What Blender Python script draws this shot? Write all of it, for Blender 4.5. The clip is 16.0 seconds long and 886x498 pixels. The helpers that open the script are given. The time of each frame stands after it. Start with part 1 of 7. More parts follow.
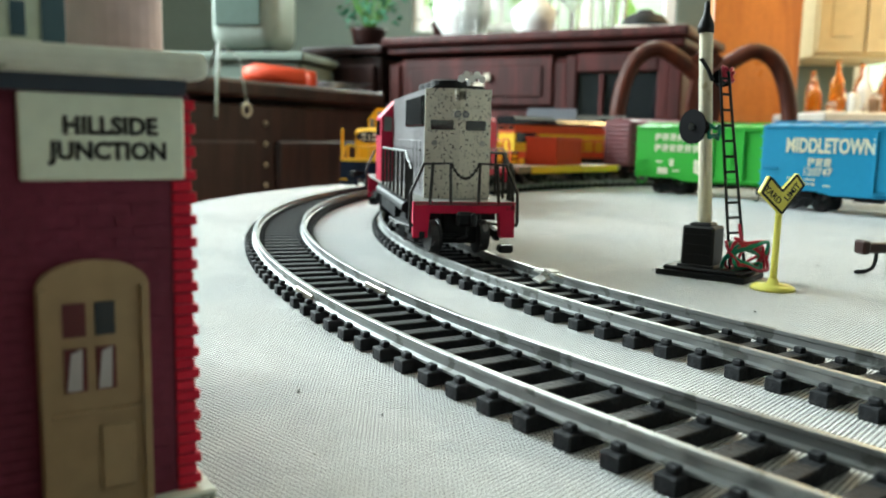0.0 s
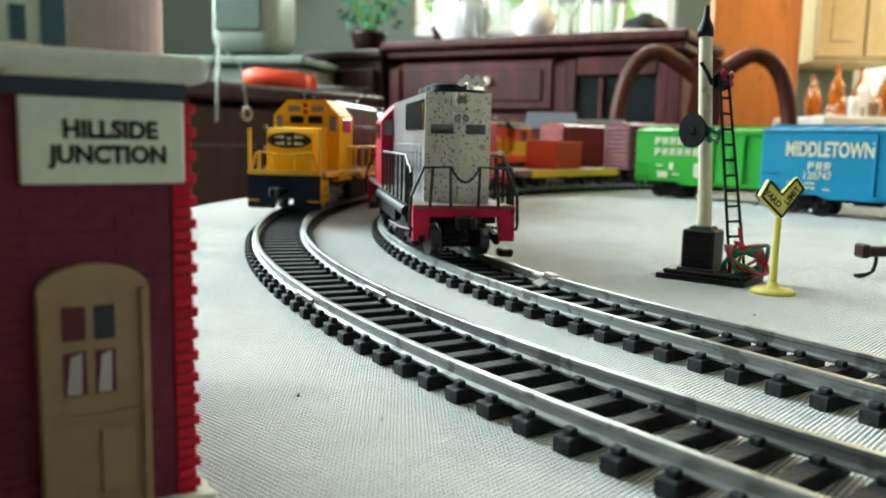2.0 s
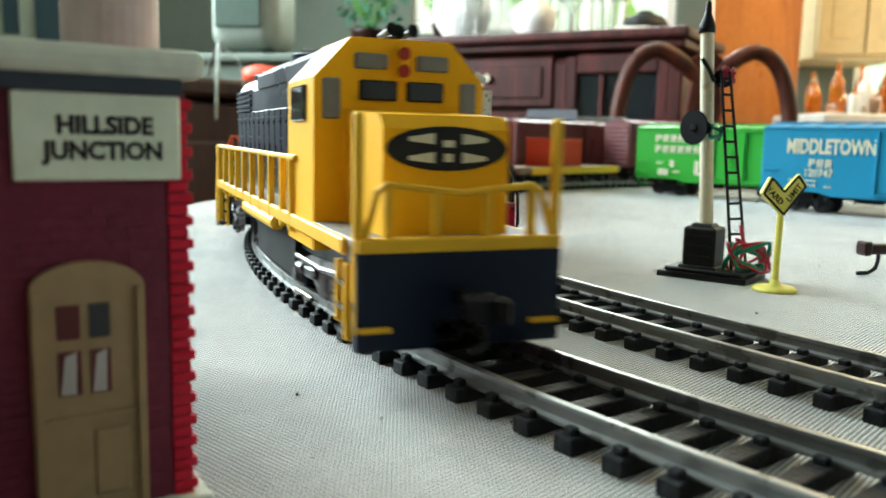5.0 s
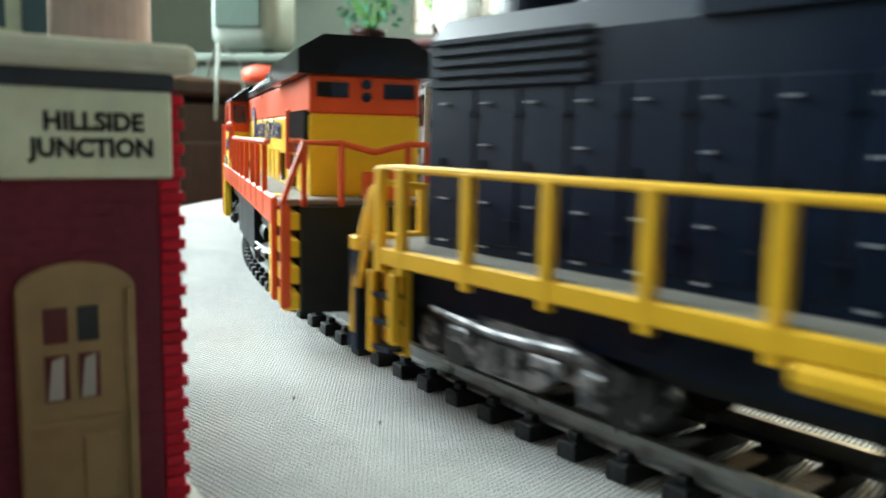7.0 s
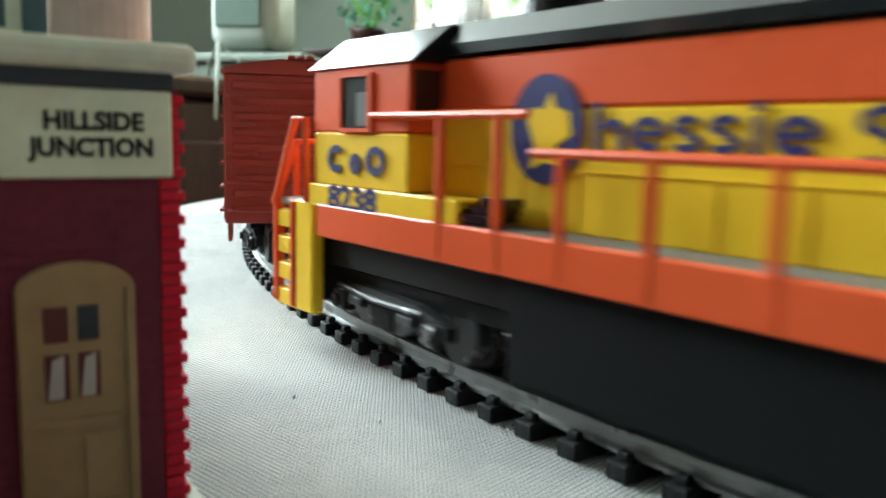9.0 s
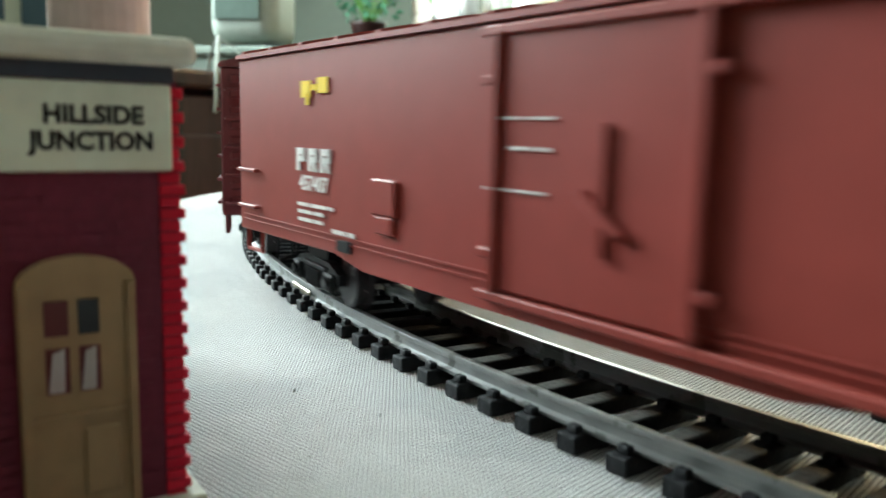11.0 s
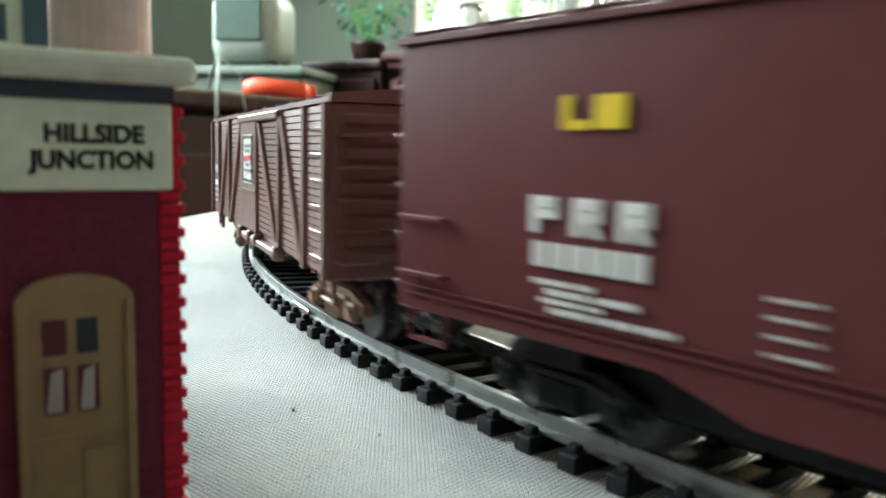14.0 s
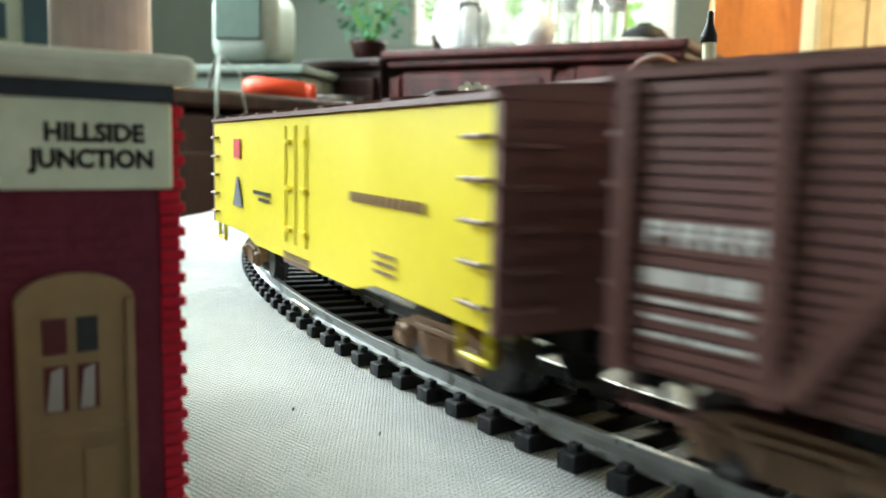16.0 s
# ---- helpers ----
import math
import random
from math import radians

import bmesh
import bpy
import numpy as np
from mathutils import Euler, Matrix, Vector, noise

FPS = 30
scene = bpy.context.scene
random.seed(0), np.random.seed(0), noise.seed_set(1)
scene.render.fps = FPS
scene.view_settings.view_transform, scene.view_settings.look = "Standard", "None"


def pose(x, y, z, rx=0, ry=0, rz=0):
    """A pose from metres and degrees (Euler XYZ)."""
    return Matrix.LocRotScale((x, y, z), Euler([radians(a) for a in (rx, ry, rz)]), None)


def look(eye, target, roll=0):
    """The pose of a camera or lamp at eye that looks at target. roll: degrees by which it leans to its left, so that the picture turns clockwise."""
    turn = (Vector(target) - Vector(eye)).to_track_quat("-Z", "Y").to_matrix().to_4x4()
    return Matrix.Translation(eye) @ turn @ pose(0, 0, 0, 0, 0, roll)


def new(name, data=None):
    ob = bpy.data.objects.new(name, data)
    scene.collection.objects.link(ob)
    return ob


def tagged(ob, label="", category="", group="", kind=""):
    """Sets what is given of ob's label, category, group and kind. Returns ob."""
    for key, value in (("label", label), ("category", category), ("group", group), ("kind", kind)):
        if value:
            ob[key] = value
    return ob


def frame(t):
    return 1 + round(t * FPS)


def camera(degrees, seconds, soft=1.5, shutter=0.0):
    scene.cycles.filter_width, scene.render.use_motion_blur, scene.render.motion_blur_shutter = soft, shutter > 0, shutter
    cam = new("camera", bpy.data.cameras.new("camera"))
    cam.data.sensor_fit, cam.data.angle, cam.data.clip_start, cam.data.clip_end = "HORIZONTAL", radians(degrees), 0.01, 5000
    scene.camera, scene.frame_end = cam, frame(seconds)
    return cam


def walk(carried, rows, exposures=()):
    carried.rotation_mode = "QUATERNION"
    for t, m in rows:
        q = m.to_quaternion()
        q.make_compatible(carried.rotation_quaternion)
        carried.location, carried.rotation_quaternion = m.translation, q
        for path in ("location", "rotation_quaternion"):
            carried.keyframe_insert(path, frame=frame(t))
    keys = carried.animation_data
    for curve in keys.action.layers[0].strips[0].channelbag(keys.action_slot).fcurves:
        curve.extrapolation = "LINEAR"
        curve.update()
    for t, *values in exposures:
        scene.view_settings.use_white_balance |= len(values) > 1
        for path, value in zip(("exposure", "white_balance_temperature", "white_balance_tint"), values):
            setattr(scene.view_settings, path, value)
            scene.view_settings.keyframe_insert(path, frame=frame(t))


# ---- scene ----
# table top height and the plan of the outer loop (x right, y away from the camera, z up)
TZ = 0.76
R1, C1X, C1Y, TH1 = 0.458, 0.3916, 0.3765, -2.4383
R2, C2X, C2Y, TH2 = 0.3899, 0.3711, 0.3652, -2.5593
STRAIGHT = 0.46
RAIL = 0.0049          # rail head above the cloth
GAUGE = 0.0165

cam = camera(56.8, 16.0, soft=1.6, shutter=0.8)
cam.data.dof.use_dof = True
cam.data.dof.focus_distance = 0.155
cam.data.dof.aperture_fstop = 35.0


def eye(fwd, down, yaw=0.0, roll=1.3):
    """The phone's pose: metres slid forwards, degrees of tilt down, degrees of turn to the left."""
    return Matrix.Translation((0, fwd, TZ + 0.0378 - fwd * 0.137)) @ pose(0, 0, 0, 0, 0, yaw) @ pose(0, 0, 0, 90 - down) @ pose(0, 0, 0, 0, 0, roll)


TILTS = [(0, 7.884), (0.5, 7.884), (1, 7.805), (1.5, 7.687), (2, 7.627), (2.5, 7.766), (3, 7.845), (3.5, 7.766), (4.2, 7.785)]
TILTS2 = [(6.3, 7.8), (7, 7.76), (8, 7.701), (8.6, 7.8), (9.2, 7.8), (11.3, 8.274), (11.6, 8.235), (12, 7.859), (12.5, 7.8), (13, 7.681), (13.5, 7.247), (14, 6.931), (14.5, 6.812), (15, 6.891), (15.5, 7.01), (16, 7.01)]
walk(cam, [(t, eye(0.0, a)) for t, a in TILTS] + [(t, eye(0.0036, a)) for t, a in TILTS2],
     exposures=[(0.0, 0.37), (4.2, 0.37), (6.3, 0.69), (16.0, 0.69)])

# ---- world, windows, exposure ----
world = bpy.data.worlds.new("world")
scene.world = world
world.use_nodes = True
wn = world.node_tree
sky = wn.nodes.new("ShaderNodeTexSky")
sky.sky_type, sky.sun_disc = "NISHITA", False
sky.sun_elevation, sky.sun_rotation = radians(40), radians(250)
wn.links.new(sky.outputs[0], wn.nodes["Background"].inputs[0])
wn.nodes["Background"].inputs[1].default_value = 0.1


def window_light(name, place, target, w, h, power, colour):
    lamp = bpy.data.lights.new(name, "AREA")
    lamp.shape, lamp.size, lamp.size_y, lamp.energy, lamp.color = "RECTANGLE", w, h, power, colour
    ob = new(name, lamp)
    ob.matrix_world = look(place, target)
    return ob


window_light("window_light_side", (-1.8, 1.85, 1.9), (0.1, 0.3, 0.8), 2.1, 1.3, 185, (0.84, 0.99, 1.0))
window_light("window_light_back", (0.4, 3.42, 1.87), (0.2, 0.4, 0.8), 1.05, 0.78, 35, (0.9, 1.0, 0.92))
window_light("window_light_kitchen", (2.1, 3.42, 1.6), (1.6, 2.4, 0.9), 0.7, 1.1, 16, (1.0, 0.85, 0.5))
# added fill for the kitchen's warm light; no lamp is in view
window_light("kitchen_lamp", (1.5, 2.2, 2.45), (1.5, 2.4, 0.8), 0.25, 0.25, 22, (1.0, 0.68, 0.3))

# ---- materials ----
def material(name, colour, rough=0.5, metal=0.0, spots=None, spot_scale=60.0, spot_at=0.62, grain=0.12, scale=400.0, bump=0.0, bump_scale=900.0, coat=0.0, emit=0.0, trans=0.0, spec=0.22):
    """A surface with variation at two scales; spots: a second colour in worn or stained patches."""
    m = bpy.data.materials.new(name)
    m.use_nodes = True
    nt, N = m.node_tree, m.node_tree.nodes
    b = N["Principled BSDF"]
    L = nt.links.new
    co = N.new("ShaderNodeTexCoord")
    n1 = N.new("ShaderNodeTexNoise")
    n1.inputs["Scale"].default_value, n1.inputs["Detail"].default_value = scale, 4
    n2 = N.new("ShaderNodeTexNoise")
    n2.inputs["Scale"].default_value, n2.inputs["Detail"].default_value = scale / 14, 3
    L(co.outputs["Object"], n1.inputs["Vector"])
    L(co.outputs["Object"], n2.inputs["Vector"])
    add = N.new("ShaderNodeMath")
    add.operation = "ADD"
    L(n1.outputs[0], add.inputs[0])
    L(n2.outputs[0], add.inputs[1])
    mr = N.new("ShaderNodeMapRange")
    mr.inputs[1].default_value, mr.inputs[2].default_value = 0.6, 1.4
    mr.inputs[3].default_value, mr.inputs[4].default_value = 1 - grain, 1 + grain
    L(add.outputs[0], mr.inputs[0])
    mul = N.new("ShaderNodeVectorMath")
    mul.operation = "SCALE"
    mul.inputs[0].default_value = colour
    L(mr.outputs[0], mul.inputs["Scale"])
    out = mul.outputs[0]
    if spots:
        n3 = N.new("ShaderNodeTexNoise")
        n3.inputs["Scale"].default_value, n3.inputs["Detail"].default_value = spot_scale, 5
        L(co.outputs["Object"], n3.inputs["Vector"])
        st = N.new("ShaderNodeMapRange")
        st.inputs[1].default_value, st.inputs[2].default_value = spot_at, spot_at + 0.03
        L(n3.outputs[0], st.inputs[0])
        mx = N.new("ShaderNodeMix")
        mx.data_type = "RGBA"
        L(st.outputs[0], mx.inputs[0])
        L(out, mx.inputs[6])
        mx.inputs[7].default_value = (*spots, 1)
        out = mx.outputs[2]
    L(out, b.inputs["Base Color"])
    rr = N.new("ShaderNodeMapRange")
    rr.inputs[1].default_value, rr.inputs[2].default_value = 0.3, 0.7
    rr.inputs[3].default_value, rr.inputs[4].default_value = max(rough - 0.08, 0.02), min(rough + 0.08, 1)
    L(n2.outputs[0], rr.inputs[0])
    L(rr.outputs[0], b.inputs["Roughness"])
    b.inputs["Metallic"].default_value = metal
    b.inputs["Coat Weight"].default_value = coat
    b.inputs["Specular IOR Level"].default_value = 0.5 if (trans or coat) else spec
    b.inputs["Transmission Weight"].default_value = trans
    if bump:
        nb = N.new("ShaderNodeTexNoise")
        nb.inputs["Scale"].default_value = bump_scale
        L(co.outputs["Object"], nb.inputs["Vector"])
        bp = N.new("ShaderNodeBump")
        bp.inputs["Strength"].default_value, bp.inputs["Distance"].default_value = bump, 1.0 / bump_scale
        L(nb.outputs[0], bp.inputs["Height"])
        L(bp.outputs[0], b.inputs["Normal"])
    if emit:
        b.inputs["Emission Color"].default_value, b.inputs["Emission Strength"].default_value = (*colour, 1), emit
    return m


def cloth_material():
    """Off-white woven tablecloth: threads of about 0.8 mm over and under, with grey wear."""
    m = material("cloth", (0.84, 0.84, 0.82), 0.9, grain=0.13, scale=260, spots=(0.77, 0.78, 0.77), spot_scale=26, spot_at=0.53, spec=0.1)
    nt, N, L = m.node_tree, m.node_tree.nodes, m.node_tree.links.new
    co = N.new("ShaderNodeTexCoord")
    heights = []
    for axis in range(2):
        w = N.new("ShaderNodeTexWave")
        w.bands_direction = "XY"[axis]
        w.inputs["Scale"].default_value, w.inputs["Distortion"].default_value = 440, 0.45
        w.inputs["Detail Scale"].default_value = 0.3
        mp = N.new("ShaderNodeMapping")
        mp.inputs["Rotation"].default_value = (0, 0, radians(42))
        L(co.outputs["Object"], mp.inputs[0])
        L(mp.outputs[0], w.inputs[0])
        heights.append(w.outputs["Fac"])
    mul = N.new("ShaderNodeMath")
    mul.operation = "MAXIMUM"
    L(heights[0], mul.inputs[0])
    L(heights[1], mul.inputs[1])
    bp = N.new("ShaderNodeBump")
    bp.inputs["Strength"].default_value, bp.inputs["Distance"].default_value = 0.85, 0.0005
    L(mul.outputs[0], bp.inputs["Height"])
    b = N["Principled BSDF"]
    L(bp.outputs[0], b.inputs["Normal"])
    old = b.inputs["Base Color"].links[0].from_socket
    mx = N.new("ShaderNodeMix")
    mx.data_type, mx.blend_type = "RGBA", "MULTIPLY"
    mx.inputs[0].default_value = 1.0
    # shade in the gaps between threads, put into the colour as well
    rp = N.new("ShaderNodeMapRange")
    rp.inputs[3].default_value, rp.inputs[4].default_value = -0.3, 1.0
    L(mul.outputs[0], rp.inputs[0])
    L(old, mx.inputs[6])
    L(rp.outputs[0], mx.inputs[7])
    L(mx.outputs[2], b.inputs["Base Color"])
    return m


CLOTH = cloth_material()
BLACK = material("black_plastic", (0.009, 0.0095, 0.0105), 0.5, grain=0.25)
GLOSSBLACK = material("glossy_black_plastic", (0.008, 0.009, 0.012), 0.2, grain=0.2, spec=0.5)
PANEDARK = material("dim_window_pane", (0.035, 0.04, 0.045), 0.2)
PANEGLINT = material("painted_pane_glint", (0.5, 0.47, 0.48), 0.25)
TREADBROWN = material("brown_print", (0.2, 0.1, 0.04), 0.6)
TIE = material("tie_plastic", (0.014, 0.015, 0.017), 0.66, grain=0.3, scale=900, bump=0.3)
STEEL = material("rail_steel", (0.29, 0.3, 0.295), 0.42, 0.8, spots=(0.16, 0.165, 0.155), spot_scale=140, spot_at=0.56)
GREYMETAL = material("truck_grey", (0.05, 0.05, 0.053), 0.4, 0.3, spots=(0.3, 0.3, 0.3), spot_scale=300)
NAVY = material("navy_plastic", (0.004, 0.0105, 0.028), 0.34, grain=0.2, spec=0.22)
YELLOW = material("yellow_plastic", (0.82, 0.47, 0.025), 0.48, grain=0.06)
ORANGEY = material("orange_yellow_plastic", (0.88, 0.46, 0.012), 0.55, spec=0.12, grain=0.06)
CYELLOW = material("lemon_plastic", (0.85, 0.55, 0.03), 0.35, grain=0.05)
ORANGE = material("orange_plastic", (0.72, 0.1, 0.03), 0.35, grain=0.06)
BLUEINK = material("blue_ink", (0.02, 0.022, 0.12), 0.5)
WHITEINK = material("white_ink", (0.75, 0.73, 0.7), 0.6)
YELLOWINK = material("yellow_ink", (0.85, 0.6, 0.02), 0.6)
REDINK = material("red_ink", (0.6, 0.03, 0.04), 0.5)
BLACKINK = material("black_ink", (0.02, 0.02, 0.02), 0.6)
PRRRED = material("oxide_red_plastic", (0.27, 0.045, 0.035), 0.45, grain=0.1, scale=250)
MAROON = material("maroon_plastic", (0.135, 0.036, 0.04), 0.42, grain=0.1, scale=250)
BROWN = material("brown_plastic", (0.165, 0.079, 0.07), 0.42, grain=0.12, scale=250, spec=0.35)
REEFER = material("yellow_car_plastic", (0.8, 0.66, 0.03), 0.4, grain=0.05)
TAN = material("tan_plastic", (0.24, 0.15, 0.095), 0.5, grain=0.15)
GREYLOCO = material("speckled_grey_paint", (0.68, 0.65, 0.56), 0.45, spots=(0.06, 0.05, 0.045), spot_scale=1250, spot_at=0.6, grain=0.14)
# hood sides, a darker grey than the hood end
GREYSIDE = material("dull_hood_grey", (0.2, 0.19, 0.195), 0.4, spots=(0.06, 0.05, 0.055), spot_scale=900, spot_at=0.6, grain=0.2)
PILOTRED = material("bright_red_plastic", (0.55, 0.012, 0.055), 0.4, spots=(0.1, 0.02, 0.02), spot_scale=150, spot_at=0.68)
WIRE = material("blackened_wire", (0.035, 0.033, 0.03), 0.45, 0.5)
GLASSDARK = material("dark_glazing", (0.01, 0.012, 0.014), 0.08, coat=0.5)
GLAZING = material("grey_glazing", (0.2, 0.21, 0.2), 0.15)
CLEARLENS = material("clear_lens", (0.8, 0.8, 0.78), 0.1, trans=0.6)
REDLENS = material("red_lens", (0.35, 0.04, 0.03), 0.15)
DECKGREY = material("deck_grey", (0.22, 0.21, 0.19), 0.6)
GREEN = material("green_plastic", (0.03, 0.36, 0.035), 0.45, grain=0.07)
BLUE = material("blue_plastic", (0.012, 0.24, 0.42), 0.45, grain=0.07)
CREAMINK = material("cream_ink", (0.7, 0.68, 0.5), 0.6)
MASTCREAM = material("cream_mast_plastic", (0.74, 0.68, 0.52), 0.4, spots=(0.5, 0.42, 0.26), spot_scale=70, spot_at=0.6)
SIGNYELLOW = material("pale_yellow_plastic", (0.85, 0.78, 0.16), 0.4, grain=0.05)
WIREGREEN = material("green_wire", (0.01, 0.19, 0.12), 0.35)
WIRERED = material("red_wire", (0.42, 0.02, 0.05), 0.35)
STATIONRED = material("brick_maroon_plastic", (0.175, 0.029, 0.056), 0.6, grain=0.25, scale=900)
# light through the red wall edge, put into the quoins' colour
EDGERED = material("lit_edge_red", (0.6, 0.012, 0.04), 0.5)
STONE = material("grey_green_stone", (0.7, 0.74, 0.66), 0.7, grain=0.15, spots=(0.36, 0.38, 0.31), spot_scale=120)
SIGNCREAM = material("cream_sign_card", (0.78, 0.86, 0.73), 0.6)
DOORTAN = material("tan_door_plastic", (0.38, 0.265, 0.15), 0.5, grain=0.15)
FASCIA = material("slate_blue_trim", (0.055, 0.07, 0.1), 0.5)
TEAL = material("slate_window", (0.08, 0.14, 0.18), 0.2)
PINKBRICK = material("pink_brick_plastic", (0.66, 0.5, 0.5), 0.6, grain=0.15)
ORANGERED = material("orange_red_plastic", (0.6, 0.06, 0.02), 0.45)
SHEDGREY = material("slate_grey_plastic", (0.13, 0.14, 0.17), 0.6)
POSTER = material("weathered_poster", (0.6, 0.6, 0.54), 0.7, spots=(0.22, 0.22, 0.2), spot_scale=900, spot_at=0.57, grain=0.2)
PAPER = material("white_paper", (0.75, 0.74, 0.7), 0.8)
DIRT = material("dark_crumb", (0.03, 0.028, 0.025), 0.9)


def wood_material(name, colour, dark, rough=0.35, scale=9.0, coat=0.3):
    m = material(name, colour, rough, grain=0.18, scale=60, coat=coat)
    nt, N, L = m.node_tree, m.node_tree.nodes, m.node_tree.links.new
    co = N.new("ShaderNodeTexCoord")
    mp = N.new("ShaderNodeMapping")
    mp.inputs["Scale"].default_value = (scale, scale, scale * 0.12)
    nz = N.new("ShaderNodeTexNoise")
    nz.inputs["Scale"].default_value, nz.inputs["Detail"].default_value, nz.inputs["Distortion"].default_value = 3.0, 6, 1.2
    L(co.outputs["Object"], mp.inputs[0])
    L(mp.outputs[0], nz.inputs["Vector"])
    b = N["Principled BSDF"]
    old = b.inputs["Base Color"].links[0].from_socket
    mx = N.new("ShaderNodeMix")
    mx.data_type = "RGBA"
    rp = N.new("ShaderNodeMapRange")
    rp.inputs[1].default_value, rp.inputs[2].default_value = 0.42, 0.62
    L(nz.outputs[0], rp.inputs[0])
    L(rp.outputs[0], mx.inputs[0])
    L(old, mx.inputs[6])
    mx.inputs[7].default_value = (*dark, 1)
    L(mx.outputs[2], b.inputs["Base Color"])
    return m


MAHOGANY = wood_material("mahogany", (0.07, 0.0155, 0.014), (0.033, 0.009, 0.008), rough=0.5, coat=0.0)
DARKWOOD = wood_material("dark_wood", (0.035, 0.014, 0.012), (0.015, 0.008, 0.008), coat=0.0)
CHAIRWOOD = wood_material("chair_wood", (0.085, 0.02, 0.01), (0.04, 0.011, 0.007), rough=0.5, coat=0.0)
DOORWOOD = wood_material("orange_door_wood", (0.5, 0.17, 0.03), (0.36, 0.11, 0.02), scale=5)
FLOORWOOD = wood_material("floor_wood", (0.25, 0.14, 0.07), (0.15, 0.08, 0.04))
WALLPAINT = material("sage_wall_paint", (0.13, 0.16, 0.135), 0.8, scale=30, grain=0.06)
CEILPAINT = material("ceiling_paint", (0.6, 0.62, 0.58), 0.85, scale=30, grain=0.04)
CREAMCAB = material("cream_cabinet_paint", (0.56, 0.46, 0.28), 0.5, scale=30)
PORCELAIN = material("white_porcelain", (0.78, 0.78, 0.76), 0.2, scale=60)
AMBER = material("amber_glass", (0.8, 0.3, 0.02), 0.08, trans=0.7)
GLASS = material("clear_glass", (0.95, 0.97, 0.96), 0.04, trans=0.95, grain=0.02)
LEAF = material("leaf_green", (0.08, 0.2, 0.04), 0.55, scale=80, grain=0.3)
GREENCLOTH = material("green_fabric", (0.05, 0.17, 0.1), 0.8, scale=120)
APPLIANCE = material("grey_white_appliance", (0.22, 0.25, 0.22), 0.35, scale=40)
SCREEN = material("grey_green_screen", (0.08, 0.11, 0.095), 0.25, scale=40)
BRASS = material("old_brass", (0.45, 0.4, 0.32), 0.35, 0.9)
OUTSIDE = material("glowing_garden", (0.75, 0.95, 0.72), 0.9, spots=(0.3, 0.55, 0.14), spot_scale=3.5, spot_at=0.49, scale=4, grain=0.3, emit=0.0)

# the garden's daylight is put in as emission of its own colour
ob_nodes = OUTSIDE.node_tree
OUTSIDE.node_tree.links.new(ob_nodes.nodes["Principled BSDF"].inputs["Base Color"].links[0].from_socket, ob_nodes.nodes["Principled BSDF"].inputs["Emission Color"])
ob_nodes.nodes["Principled BSDF"].inputs["Emission Strength"].default_value = 0.75
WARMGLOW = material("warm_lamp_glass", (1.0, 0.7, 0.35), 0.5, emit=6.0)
SILVER = material("silver_truck_paint", (0.27, 0.265, 0.27), 0.38, 0.5, spots=(0.08, 0.08, 0.085), spot_scale=330, spot_at=0.5)
# for the unseen wall behind the table, dark so it bounces little light
BACKWALL = material("dark_unseen_wall", (0.06, 0.055, 0.05), 0.6, scale=25)
MATTEBLACK = material("matte_black_paint", (0.005, 0.005, 0.006), 0.8, spec=0.08)

# ---- mesh helpers ----
def mesh_of(name, bm, mat, smooth=False):
    me = bpy.data.meshes.new(name)
    bmesh.ops.recalc_face_normals(bm, faces=bm.faces)
    bm.to_mesh(me)
    bm.free()
    me.materials.append(mat)
    if smooth:
        for p in me.polygons:
            p.use_smooth = True
    return me


def part(name, bm, mat, parent=None, label="", smooth=False):
    ob = new(name, mesh_of(name, bm, mat, smooth))
    ob.parent = parent
    return tagged(ob, label)


def thing(name, place, label, category, group="", kind="", turn=0.0):
    ob = new(name)
    ob.empty_display_size = 0.02
    ob.matrix_world = pose(*place, 0, 0, turn)
    return tagged(ob, label, category, group, kind)


def share(name, me, parent, m):
    ob = new(name, me)
    ob.parent = parent
    ob.matrix_basis = m
    return ob


def add_box(bm, c, s, bevel=0.0, seg=1, m=None):
    """A box with centre c and sides s, its edges rounded by bevel."""
    g = bmesh.ops.create_cube(bm, size=1.0)
    v = g["verts"]
    bmesh.ops.scale(bm, vec=s, verts=v)
    if bevel:
        e = list({e for x in v for e in x.link_edges})
        r = bmesh.ops.bevel(bm, geom=e, offset=bevel, segments=seg, affect="EDGES", profile=0.5)
        v = list({x for f in r["faces"] for x in f.verts} | {x for x in v if x.is_valid})
    bmesh.ops.translate(bm, vec=c, verts=v)
    if m is not None:
        bmesh.ops.transform(bm, matrix=m, verts=v)
    return v


def add_prism(bm, pts, axis, a, b):
    """Extrude the outline pts from a to b along an axis (0, 1 or 2); pts give the other two coordinates in order."""
    def at(p, h):
        q = list(p)
        q.insert(axis, h)
        return bm.verts.new(q)
    lo, hi = [at(p, a) for p in pts], [at(p, b) for p in pts]
    n = len(pts)
    bm.faces.new(lo)
    bm.faces.new(hi[::-1])
    for i in range(n):
        bm.faces.new((lo[i], lo[(i + 1) % n], hi[(i + 1) % n], hi[i]))
    return lo + hi


